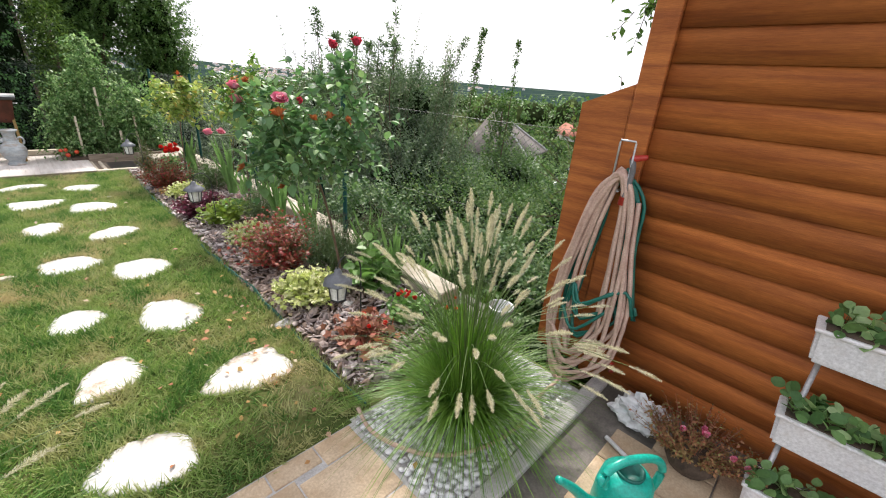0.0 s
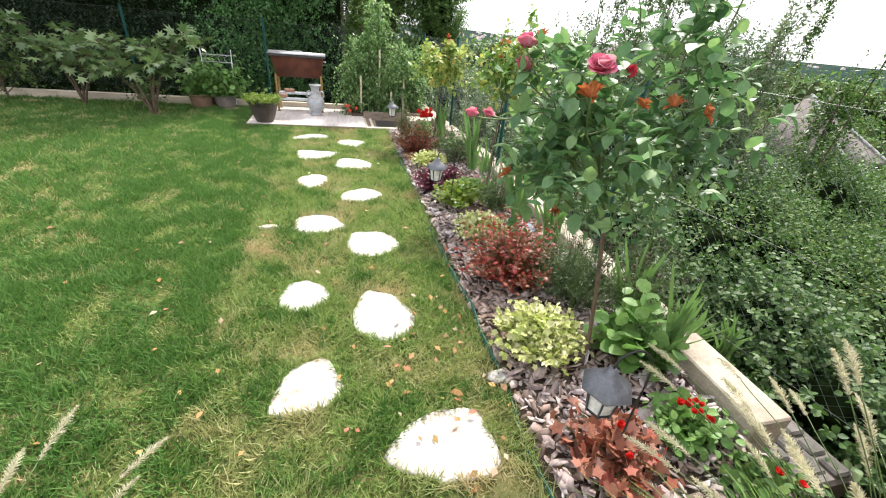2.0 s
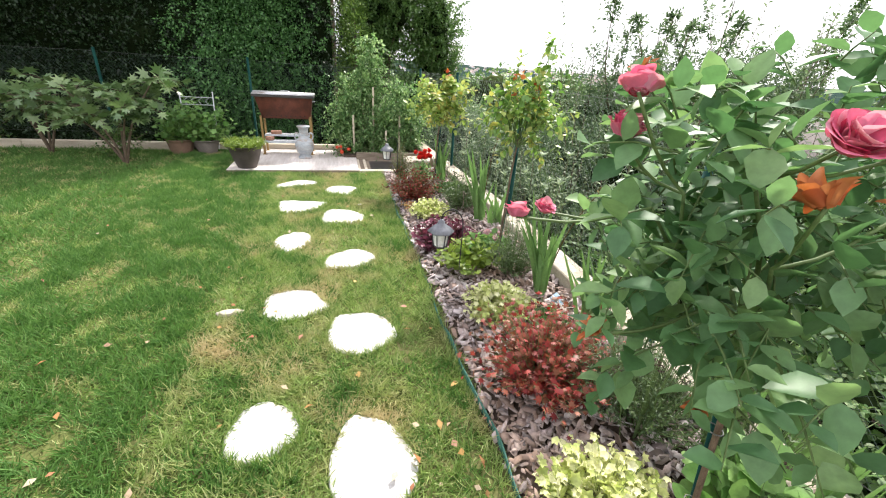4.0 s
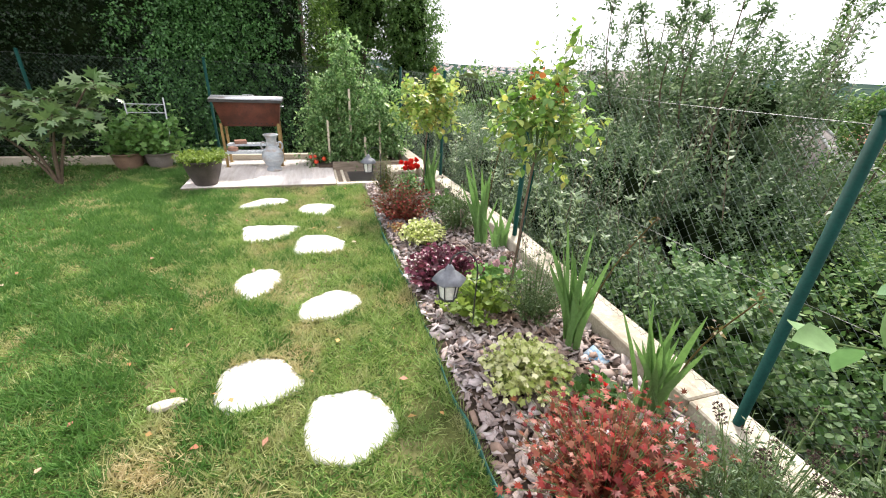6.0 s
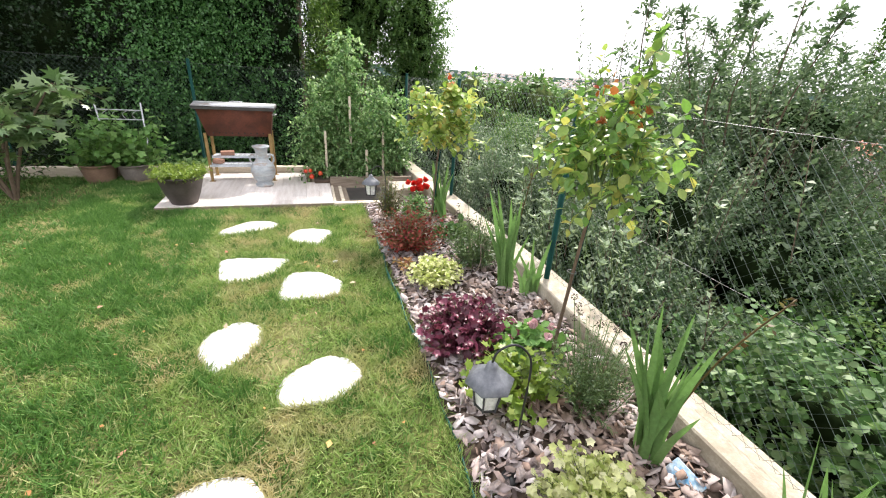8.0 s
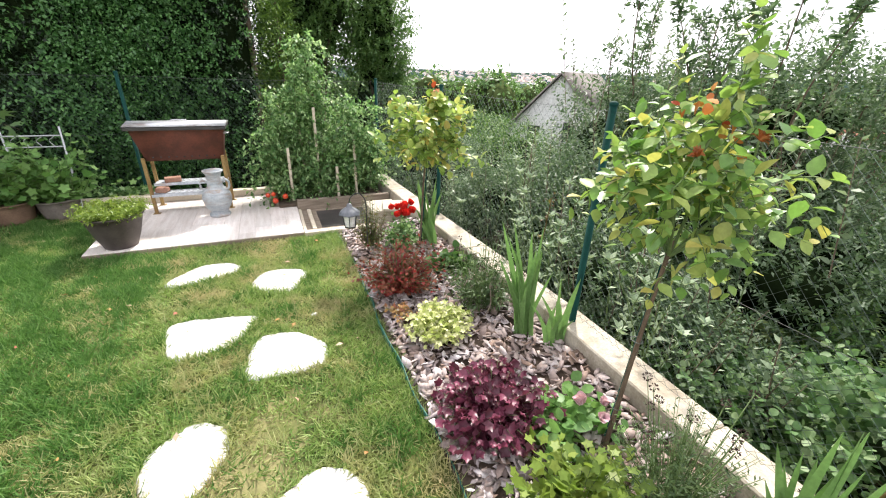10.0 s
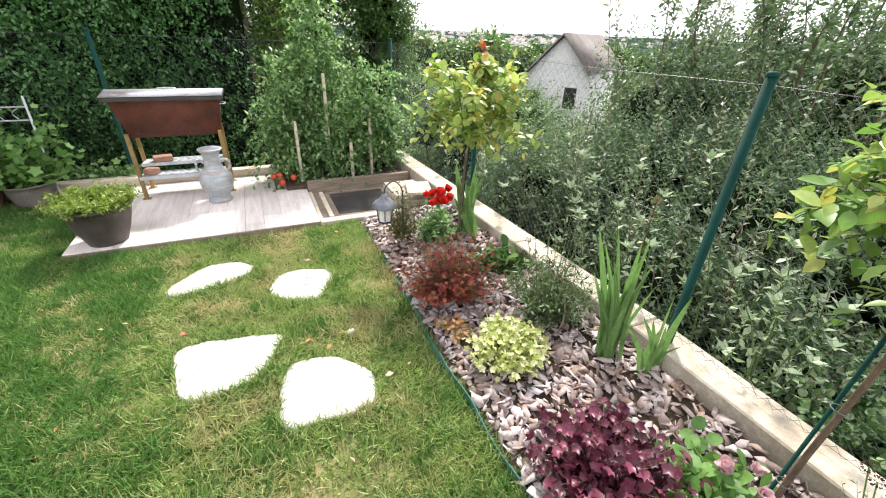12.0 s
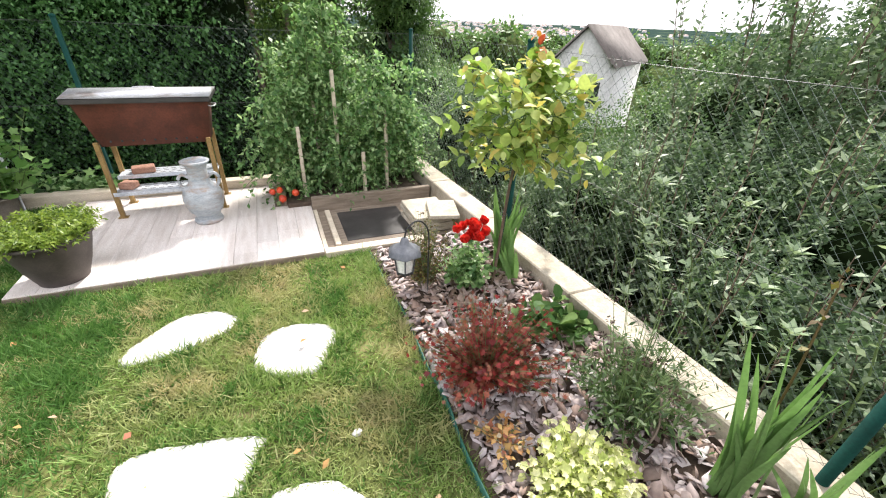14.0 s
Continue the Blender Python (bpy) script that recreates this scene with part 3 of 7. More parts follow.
edge_g = Geo()
ey = np.linspace(1.18, 7.45, 140)
ex = 0.985 + 0.014 * np.sin(ey * 3.1) + 0.008 * np.sin(ey * 9.7)
et = 0.035 + 0.02 * np.sin(ey * 2.3 + 1) + 0.008 * np.sin(ey * 17)
ev = np.concatenate([np.stack([ex + dx, ey, z], 1) for dx, z in ((-0.003, ey * 0 - 0.03), (-0.003, et), (0.003, et), (0.003, ey * 0 - 0.03))])
qs = [(k * 140 + i, k * 140 + i + 1, (k + 1) * 140 + i + 1, (k + 1) * 140 + i) for k in range(3) for i in range(139)]
edge_g.add(ev, qs)
tagged(part("lawn_edging", edge_g, M["edging"], smooth=True), "wavy green plastic strip edging between lawn and bed", "edging", kind="structure")

# ---- shed, at the start of the walk ----
SX = 2.2
shed = thing("shed", "orange-stained wooden garden shed with overlapping boards", "shed", (0, 0, 0))
bm = bmesh.new()
block(SX + 0.02, -3.2, -0.05, SX + 2.4, 0.62, 2.35, 0, bm)
part("shed_body", bm, M["shed"], shed)


def lap_board(y0, y1, z, h):
    """One lapped board: thicker at its lower edge."""
    v = [(SX + 0.018, y0, z), (SX - 0.010, y0, z), (SX - 0.003, y0, z + h), (SX + 0.018, y0, z + h)]
    v += [(a, y1, c) for a, _, c in v]
    g = Geo().add(v, [(0, 1, 5, 4), (1, 2, 6, 5), (2, 3, 7, 6), (0, 3, 2, 1), (4, 5, 6, 7), (0, 4, 7, 3)])
    return g


for i in range(16):
    z = 0.045 + i * 0.1425
    part("board", lap_board(-3.2, 0.535, z, 0.1425), M["shed"], shed)
part("corner_trim", block(SX - 0.034, 0.538, 0.03, SX + 0.02, 0.655, 2.35, 0.004), M["shed"], shed)
part("roof", block(SX - 0.15, -3.3, 2.36, SX + 2.6, 0.8, 2.42, 0.01), M["roofgrey"], shed, "grey shed roof")
bm = bmesh.new()
vs = [bm.verts.new(c) for c in ((SX - 0.005, 0.672, 0.02), (SX - 0.005, 0.93, 0.02), (SX - 0.005, 0.93, 1.55), (SX - 0.005, 0.672, 1.655))]
f = bm.faces.new(vs)
ext = bmesh.ops.extrude_face_region(bm, geom=[f])
for v in ext["geom"]:
    if isinstance(v, bmesh.types.BMVert):
        v.co.x += 0.03
bmesh.ops.recalc_face_normals(bm, faces=bm.faces)
panel = thing("wooden_screen", "orange-stained wooden screen board with a sloping top beside the shed", "fence panel")
part("panel", bm, M["shed"], panel)
part("screen_post", block(SX - 0.012, 0.64, 0.0, SX + 0.03, 0.669, 1.66, 0.003), M["shed"], panel)

# ---- patio ----
patio = thing("patio_floor", "damp dark concrete beside tan stone tiles", "paving", kind="structure")
part("concrete_base", block(-0.3, -3.0, -0.06, SX, 0.43, 0.002, 0.001), M["concrete"], patio)
part("paver_base", block(-0.3, 0.43, -0.06, 0.86, 1.14, 0.007, 0.0005), M["kerb"], patio)
kerb = tagged(part("kerb_stone", block(0.86, 0.40, -0.05, 2.15, 0.485, 0.035, 0.008), M["kerb"]), "grey stone kerb edging the white pebbles", "kerb", kind="structure")
tiles = [(0.645, 0.835, 1.005, 1.135), (0.425, 0.64, 1.035, 1.135), (0.21, 0.42, 1.04, 1.135), (0.0, 0.205, 1.04, 1.135),
         (0.51, 0.84, 0.72, 1.0), (0.26, 0.505, 0.80, 1.03), (0.0, 0.255, 0.80, 1.035), (0.51, 0.84, 0.44, 0.715), (0.26, 0.505, 0.50, 0.795), (0.0, 0.255, 0.50, 0.795)]
tiles += [(1.30, 1.62, -0.1, 0.22), (1.30, 1.62, -0.43, -0.105), (1.625, 1.86, -0.22, 0.22), (1.625, 2.0, -0.55, -0.225), (1.865, 2.02, -0.22, 0.05), (0.95, 1.295, -0.1, 0.22), (0.95, 1.295, -0.43, -0.105), (1.30, 1.62, -0.76, -0.435), (1.625, 2.0, -0.88, -0.555)]
for x0, x1, y0, y1 in tiles:
    part("paver", block(x0 + 0.001, y0 + 0.001, -0.03, x1 - 0.001, y1 - 0.001, 0.012 + random.uniform(-0.002, 0.002), 0.004), M["paver"], patio)

# ---- deck, sunk frame, raised tomato bed, back edging ----
DT = 0.04
deck = thing("deck", "low deck of pale bleached wood-grain planks", "deck", kind="structure")
part("deck_base", block(-1.10, 7.525, -0.05, 0.66, 8.97, DT - 0.012, 0.002), M["oldwood"], deck)
part("deck_edge", block(-1.115, 7.50, -0.05, 0.665, 7.524, DT - 0.002, 0.004), M["oldwood"], deck)
pr = random.Random(5)
px0, wid = -1.112, 0.1465
for i in range(12):
    y = 7.505 - pr.uniform(0, 0.5)
    while y < 8.95:
        y2 = min(y + 0.62, 8.965)
        a = max(y, 7.505)
        if y2 - a > 0.04:
            x0 = px0 + i * (wid + 0.0015)
            cut = 8.42 if i >= 10 else 9
            if a < cut - 0.05:
                part("plank", block(x0, a + 0.001, DT - 0.01, x0 + wid, min(y2, cut) - 0.001, DT + 0.004 + pr.uniform(-0.0006, 0.0006), 0.0015), M["plank"], deck)
        y += 0.62
pit = thing("sunken_frame", "shallow timber-framed pit with a grey slab floor", "frame", kind="structure")
part("front_board", block(0.67, 7.48, -0.03, 1.42, 7.56, DT + 0.002, 0.004), M["timber"], pit)
part("back_board", block(0.668, 8.30, -0.03, 1.76, 8.35, 0.135, 0.004), M["oldwood"], pit)
part("side_board", block(0.668, 7.562, -0.03, 0.70, 8.298, DT - 0.01, 0.003), M["timber"], pit)
part("slab_floor", block(0.86, 7.68, -0.02, 1.40, 8.22, 0.012, 0.003), M["darksteel"], pit, "dark grey slab")
part("gravel_floor", block(0.703, 7.563, -0.03, 1.74, 8.298, 0.006, 0), M["oldwood"], pit)
part("inner_batten", block(0.76, 7.60, 0.004, 0.80, 8.25, 0.035, 0.003), M["timber"], pit)
stack = thing("paver_stack", "stack of pale cream paving slabs by the wall", "paving slabs", (1.6, 7.82, 0.012))
for k, (dx, dy, rz) in enumerate([(0, 0, 2), (0.01, 0.0, -1), (-0.005, 0.01, 1), (0.0, 0, 0)]):
    bm = block(-0.19, -0.2, k * 0.034 + 0.001, 0.13, 0.2, k * 0.034 + 0.033, 0.004)
    bmesh.ops.rotate(bm, verts=bm.verts, matrix=Matrix.Rotation(radians(rz), 3, "Z"))
    bmesh.ops.translate(bm, verts=bm.verts, vec=(dx - 0.02, dy, 0))
    part("slab", bm, M["capstone"], stack)
bm = block(-0.10, -0.26, 0, 0.14, 0.06, 0.03, 0.004)
bmesh.ops.rotate(bm, verts=bm.verts, matrix=Matrix.Rotation(radians(-14), 3, "Z"))
bmesh.ops.translate(bm, verts=bm.verts, vec=(0.05, -0.02, 0.139))
part("slab", bm, M["capstone"], stack)
back = thing("back_edging", "pale timber edging along the hedge", "edging", kind="structure")
for a, b in ((-9.0, -6.6), (-6.6, -4.2), (-4.2, -1.8), (-1.8, 0.46)):
    part("timber", block(a + 0.002, 8.98, -0.05, b - 0.002, 9.09, 0.12, 0.006), M["timber"], back)
part("tomato_bed_side", block(0.44, 8.43, -0.03, 0.47, 8.97, 0.12, 0.004), M["oldwood"], back)
tagged(part("tomato_bed_soil", block(0.47, 8.36, -0.03, 1.74, 9.1, 0.08, 0.01), M["earth"]), "dark earth of the raised tomato bed", "soil", kind="structure")

# ---- wire fence ----
fence = thing("wire_fence", "green chain-link fence on steel posts above the wall", "fence", kind="structure")
posts = [(2.36, 0.72, -0.5), (2.03, 3.04, 0.16), (2.03, 5.14, 0.16), (1.99, 7.24, 0.16), (1.86, 9.2, 0.12), (-0.98, 9.3, -0.02), (-3.1, 9.3, -0.02), (-5.2, 9.3, -0.02), (-7.3, 9.3, -0.02)]
for x, y, z in posts:
    p = part("post", tube([(x, y, z), (x, y, 1.43)], 0.02, 12), M["postgreen"], fence, smooth=False)
    part("post_cap", lathe([(0.0225, 1.425), (0.0225, 1.437), (0.012, 1.444), (0.0, 1.445)], 12, at=(x, y, 0)), M["postgreen"], p)
for (x0, y0, z0), (x1, y1, z1) in zip(posts[:-1], posts[1:]):
    L = math.hypot(x1 - x0, y1 - y0)
    off = np.array([0.024, 0.0]) if x0 > 1.5 and y0 < 9 else np.array([0, 0.024])
    net = Geo()
    base, top, pitch = 0.2, 1.40, 0.06
    H = top - base
    k = -int(H / pitch)
    rr = random.Random(int(y0 * 10 + x0 * 7))
    while k * pitch < L:
        for sgn in (1, -1):
            s0, s1 = k * pitch, k * pitch + H
            a, b = max(s0, 0), min(s1, L)
            if b - a > 0.02:
                za, zb = base + (a - s0), base + (b - s0)
                if sgn < 0:
                    za, zb = top - (a - s0), top - (b - s0)
                w = rr.uniform(-0.004, 0.004)
                pa = (x0 + (x1 - x0) * a / L + off[0] + w, y0 + (y1 - y0) * a / L + off[1], za)
                pb = (x0 + (x1 - x0) * b / L + off[0] + w, y0 + (y1 - y0) * b / L + off[1], zb)
                tube([pa, pb], 0.0009, 3, net)
        k += 1
    part("mesh", net, M["wire"], fence)
    for z in (1.395, 0.78, 0.22):
        mid = ((x0 + x1) / 2 + off[0], (y0 + y1) / 2 + off[1], z - 0.012)
        part("strain_wire", tube(smooth_line([(x0 + off[0], y0 + off[1], z), mid, (x1 + off[0], y1 + off[1], z)], 8), 0.0011, 4), M["wiregrey"], fence)


# ---- stepping stones ----
def stone_rim(seed, a):
    """Radius of a broken slab's outline in each direction: a few straight sides with worn corners."""
    r = np.random.default_rng(900 + seed)
    n = 5 + seed % 2
    sides = (np.arange(n) + r.uniform(-0.28, 0.28, n)) * 2 * math.pi / n + r.uniform(0, 6.28)
    far = r.uniform(0.86, 1.0, n)
    a = np.asarray(a, float)
    k = np.clip(np.cos(a[..., None] - sides), 0, None) / far
    return (k ** 5.5).sum(-1) ** (-1 / 5.5) + 0.016 * np.sin(7 * a + seed) + 0.012 * np.sin(13 * a + 2 * seed)


def on_stone(p, stone):
    """How far out a place lies on a stone: under 1 is within its rim."""
    sx, sy, w, l, turn, taper, seed = stone
    c, s = math.cos(radians(turn)), math.sin(radians(turn))
    dx, dy = p[:, 0] - sx, p[:, 1] - sy
    u, v = (c * dx + s * dy) / (0.5 * w), (c * dy - s * dx) / (0.5 * l)
    v = v / (1 - taper * np.clip(u, -1.1, 1.1))
    return np.hypot(u, v) / stone_rim(seed, np.arctan2(v, u))


def stepping_stone(x, y, w, l, turn, taper, seed, label):
    """A flat slab, wider at one end, with a broken outline, sunk in the turf."""
    n = 48
    a = np.arange(n) * 2 * math.pi / n
    rad = stone_rim(seed, a)
    px, py = 0.5 * w * rad * np.cos(a), 0.5 * l * rad * np.sin(a) * (1 - taper * rad * np.cos(a))
    rings = [(1.0, -0.03), (1.0, 0.005), (0.97, 0.013), (0.85, 0.016), (0.6, 0.016), (0.3, 0.017)]
    v = [(i * k, j * k, z + (0.004 * noise.noise(Vector((i * k * 16 + seed, j * k * 16, 0))) if z > 0.01 else 0)) for k, z in rings for i, j in zip(px, py)] + [(0, 0, 0.017)]
    m = len(rings) - 1
    q = [(i * n + j, i * n + (j + 1) % n, (i + 1) * n + (j + 1) % n, (i + 1) * n + j) for i in range(m) for j in range(n)]
    t = [(m * n + j, m * n + (j + 1) % n, (m + 1) * n) for j in range(n)]
    ob = part("stepping_stone", Geo().add(v, q, t), M["stoneworn" if seed in (6, 12) else "stone"], smooth=True)
    ob.matrix_world = pose(x, y, 0, 0, 0, turn)
    return tagged(ob, label, "stepping stone", "stepping stones across the lawn")


# x, y, length, width, turn of the long axis, taper along it, outline
STONES = [(0.41, 6.61, 0.47, 0.40, 37, 0.15, 1), (0.40, 5.65, 0.50, 0.41, -35, 0.12, 2), (0.43, 4.63, 0.45, 0.36, -158, 0.22, 3), (0.46, 3.61, 0.46, 0.43, 92, 0.06, 4), (0.45, 2.71, 0.48, 0.36, 88, 0.1, 5), (0.645, 1.83, 0.39, 0.38, 131, 0.02, 6),
          (-0.17, 6.89, 0.60, 0.30, -158, 0.35, 7), (-0.01, 6.02, 0.54, 0.38, 20, 0.42, 8), (-0.04, 5.04, 0.45, 0.35, -105, 0.15, 9), (0.04, 3.98, 0.42, 0.38, -143, 0.25, 10), (0.0, 2.97, 0.36, 0.33, 111, 0.15, 11), (0.075, 2.23, 0.34, 0.30, -75, 0.03, 12), (0.09, 1.52, 0.40, 0.35, 150, 0.04, 13)]
for s in STONES:
    stepping_stone(*s, "white stepping stone with brown chips missing, set in the lawn" if s[6] in (6, 12) else "white irregular natural stepping stone set in the lawn")

# ---- grass of the lawn ----
rng = np.random.default_rng(11)


def lawn_blades(n, x0, x1, y0, y1, size):
    p = np.stack([rng.uniform(x0, x1, n), rng.uniform(y0, y1, n), np.zeros(n)], 1)
    ok = (p[:, 0] < 0.985) & ~((p[:, 0] > -1.13) & (p[:, 1] > 7.49)) & (p[:, 1] < 8.97) & ~((p[:, 0] > -0.3) & (p[:, 1] < 1.15))
    for stone in STONES:
        ok &= on_stone(p, stone) > rng.uniform(0.92, 1.02, n)
    p = p[ok]
    m = len(p)
    bald = np.array([noise.noise(Vector((a * 1.7, b * 1.7, 7.0))) for a, b in p[:, :2]]) + 0.26 * np.clip((p[:, 0] + 0.1) * 2, 0, 1)
    keep = rng.random(m) > np.clip((bald - 0.18) * 1.6 * np.clip((p[:, 0] + 2.0) / 1.2, 0, 1), 0, 0.7)
    p, bald = p[keep], bald[keep]
    m = len(p)
    lean = rng.normal(0, 1, (m, 2))
    along = np.stack([lean[:, 0] * 0.75, lean[:, 1] * 0.75, rng.uniform(0.45, 1.1, m)], 1)
    up = np.stack([rng.normal(0, 1, m), rng.normal(0, 1, m), np.full(m, 0.2)], 1)
    h = size * rng.uniform(0.5, 1.35, m) * (1 - 0.5 * np.clip(bald, 0, 0.6))
    return p, along, up, h


for name, args, wide in (("lawn_grass", (190000, -1.7, 0.985, 1.0, 7.5, 0.05), 0.0058), ("lawn_grass", (165000, -7.5, -1.45, 0.5, 9.0, 0.055), 0.0090), ("lawn_grass", (26000, -1.9, -1.1, 7.4, 8.97, 0.05), 0.005)):
    g = Geo()
    p, al, up, h = lawn_blades(*args)
    clump = np.array([noise.noise(Vector((a * 4.2, b * 4.2, 2.0))) + 0.6 * noise.noise(Vector((a * 11, b * 11, 4.0))) for a, b in p[:, :2]])
    lush = rng.random(len(p)) < np.clip(0.20 + 1.5 * clump + np.clip((0.1 - p[:, 0]) / 1.4, 0, 0.7), 0.05, 1.0)
    h *= np.clip(1 + 0.7 * clump, 0.55, 1.5)
    blade = BLADE if args[1] > -2 else SHORTBLADE
    leaves(g, blade, p[~lush], al[~lush], up[~lush], h[~lush], wide)
    gl = Geo()
    leaves(gl, blade, p[lush], al[lush], up[lush], h[lush], wide)
    tagged(part(name, gl, M["grasslush"]), "short deep green lawn grass", "grass", kind="stuff")
    tagged(part(name, g, M["grass"]), "short green lawn grass with dry straw-coloured patches", "grass", kind="stuff")
# longer blades round each stone and along the edging
g = Geo()
for stone in STONES:
    m = 620
    a = rng.uniform(0, 6.28, m)
    rad = stone_rim(stone[6], a) * rng.uniform(0.98, 1.1, m)
    c, s = math.cos(radians(stone[4])), math.sin(radians(stone[4]))
    ux, uy = 0.5 * stone[2] * rad * np.cos(a), 0.5 * stone[3] * rad * np.sin(a) * (1 - stone[5] * rad * np.cos(a))
    p = np.stack([stone[0] + c * ux - s * uy, stone[1] + s * ux + c * uy, 0 * a], 1)
    al = np.stack([rng.normal(0, 0.6, m), rng.normal(0, 0.6, m), rng.uniform(0.4, 1, m)], 1)
    leaves(g, BLADE, p, al, rng.normal(size=(m, 3)), rng.uniform(0.03, 0.075, m), 0.005 * np.ones(m))
# rank tufts that lie over in all directions
tc = np.stack([rng.uniform(-3.2, 0.97, 2600), rng.uniform(1.15, 7.45, 2600)], 1)
tc[:900, 0] = rng.uniform(-1.0, 0.97, 900)
tl = rng.uniform(0, 6.28, 2600)
m = 18
p = np.repeat(np.concatenate([tc, np.zeros((2600, 1))], 1), m, 0) + rng.normal(0, 0.022, (2600 * m, 3)) * [1, 1, 0]
tl = np.repeat(tl, m) + rng.normal(0, 0.7, 2600 * m)
for stone in STONES:
    inside = on_stone(p, stone) < 1.0
    p, tl = p[~inside], tl[~inside]
g2 = Geo()
for gg, pick in ((g2, p[:, 0] < -0.45), (g, p[:, 0] >= -0.45)):
    q, ql = p[pick], tl[pick]
    leaves(gg, BLADE, q, np.stack([np.cos(ql) * 0.8, np.sin(ql) * 0.8, rng.uniform(0.25, 1.0, len(q))], 1), rng.normal(size=(len(q), 3)) + [0, 0, 0.4], rng.uniform(0.04, 0.09, len(q)), 0.0055)
tagged(part("grass_tufts", g2, M["grasslush"]), "longer deep green tufts in the lawn", "grass", kind="stuff")
n = 2600
p = np.stack([rng.uniform(0.93, 1.0, n), rng.uniform(1.15, 7.45, n), np.zeros(n)], 1)
leaves(g, BLADE, p, np.stack([rng.normal(0.1, 0.5, n), rng.normal(0, 0.5, n), rng.uniform(0.5, 1, n)], 1), rng.normal(size=(n, 3)), rng.uniform(0.04, 0.10, n), 0.004 * np.ones(n))
tagged(part("edge_grass", g, M["grass"]), "longer untrimmed grass along stones and edging", "grass", kind="stuff")
# ---- background planting beyond the fence ----
def twiggy(name, label, category, centre, radii, twigs, per, size, mat, seed, shape=OVAL, length=0.35, trunk=None, shoots=0, shoot_len=0.9, droop=0.05, shell=0.45, up=0.4, wood_shown=True, kind="", group="", lift=0.75, trunk_r=0.05, leaders=(), young_mat=None):
    """A shrub or tree: trunk, limbs and a crown of leafy twigs with gaps and an uneven outline."""
    r = np.random.default_rng(seed)
    ob = thing(name, label, category, (centre[0], centre[1], trunk if trunk is not None else centre[2] - radii[2]), group, kind)
    base = Vector(ob.matrix_world.translation)
    c = np.array(centre) - np.array(base)
    g, wood = Geo(), Geo()
    lumps = [(c + np.array(radii) * unit(r.normal(size=3)) * r.uniform(0.3, 0.75), r.uniform(0.38, 0.62)) for _ in range(9)]
    starts, ways = [], []
    for k in range(twigs):
        lc, lr = lumps[k % 9]
        p, d = ball_points(r, 1, lc, np.array(radii) * lr, shell)
        starts.append(p[0])
        ways.append(d[0] + (p[0] - c) / np.array(radii) * 0.5 + np.array([0, 0, up]))
    starts, ways = np.array(starts), np.array(ways) + r.normal(0, 0.2, (twigs, 3))
    sprays(r, g, starts, ways, length * r.uniform(0.6, 1.3, twigs), per, shape, size, 0.9, wood if wood_shown and twigs < 1000 else None, 0.004, droop, lift)
    if shoots:
        young = Geo()
        st, wy = [], []
        for k in range(shoots):
            lc, lr = lumps[k % 9]
            th = r.uniform(0, 6.28)
            q = np.array([math.cos(th), math.sin(th), r.uniform(-0.2, 0.8)]) * np.array(radii) * lr * 0.92
            st.append(lc + q)
            wy.append(np.array([q[0], q[1], 0]) * 0.3 / max(radii) + r.normal(0, 0.12, 3) + np.array([0, 0, 1.0]))
        sprays(r, young, np.array(st), np.array(wy), shoot_len * r.uniform(0.4, 1.3, shoots), max(12, int(shoot_len * 24)), shape, size * (1.45 if young_mat else 1.15), 0.8, wood, 0.005, 0.0, 0.5)
        tagged(part("young_growth", young, young_mat or mat, ob), kind="stuff")
    for dx, dy, h in leaders:
        lg, m = Geo(), int(r.uniform(16, 46) * h)
        ln = smooth_line([c + [dx * 0.8, dy * 0.8, 0.1], c + [dx + r.normal(0, 0.05), dy + r.normal(0, 0.05), h * 0.55], c + [dx * 1.1 + r.normal(0, 0.16), dy * 1.1 + r.normal(0, 0.16), h]], 40)
        k = r.integers(4, 40, m)
        a = r.uniform(0, 6.28, m)
        wy = np.stack([np.cos(a), np.sin(a), r.uniform(0.3, 1.4, m)], 1)
        sprays(r, lg, ln[k], wy, (0.34 - 0.26 * k / 40) * r.uniform(0.35, 1.5, m), 6, shape, size * 1.3, 0.85, None, 0.002, 0.05, 0.5)
        ld = part("leader", tube(ln, np.linspace(0.014, 0.003, 40), 5), M["twig"], ob)
        part("leader_leaves", lg, mat, ld)
    trunk_top = c + np.array([0, 0, radii[2] * 0.2])
    stem = smooth_line([(0, 0, -0.05), c * 0.4 + r.normal(0, 0.04, 3), trunk_top], 8)
    part("trunk", tube(stem, np.linspace(trunk_r, trunk_r * 0.4, 8), 8), M["twig"], ob)
    for lc, lr in lumps:
        a = stem[r.integers(2, 7)]
        part("limb", tube(smooth_line([a, (a + lc) / 2 + r.normal(0, 0.06, 3), lc], 6), np.linspace(trunk_r * 0.5, trunk_r * 0.12, 6), 5), M["twig"], ob)
    part("crown", g, mat, ob)
    if wood.n:
        tagged(part("twig_work", wood, M["twig"], ob), kind="stuff")
    # added dark blobs put shade into the gaps of dense crowns
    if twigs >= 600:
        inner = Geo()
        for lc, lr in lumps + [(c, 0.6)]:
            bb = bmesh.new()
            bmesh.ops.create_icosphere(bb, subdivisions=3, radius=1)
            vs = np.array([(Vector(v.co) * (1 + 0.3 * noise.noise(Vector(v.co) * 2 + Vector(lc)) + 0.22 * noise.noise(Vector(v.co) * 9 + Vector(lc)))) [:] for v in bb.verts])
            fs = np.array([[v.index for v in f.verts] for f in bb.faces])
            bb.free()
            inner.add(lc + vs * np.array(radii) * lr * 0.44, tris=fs)
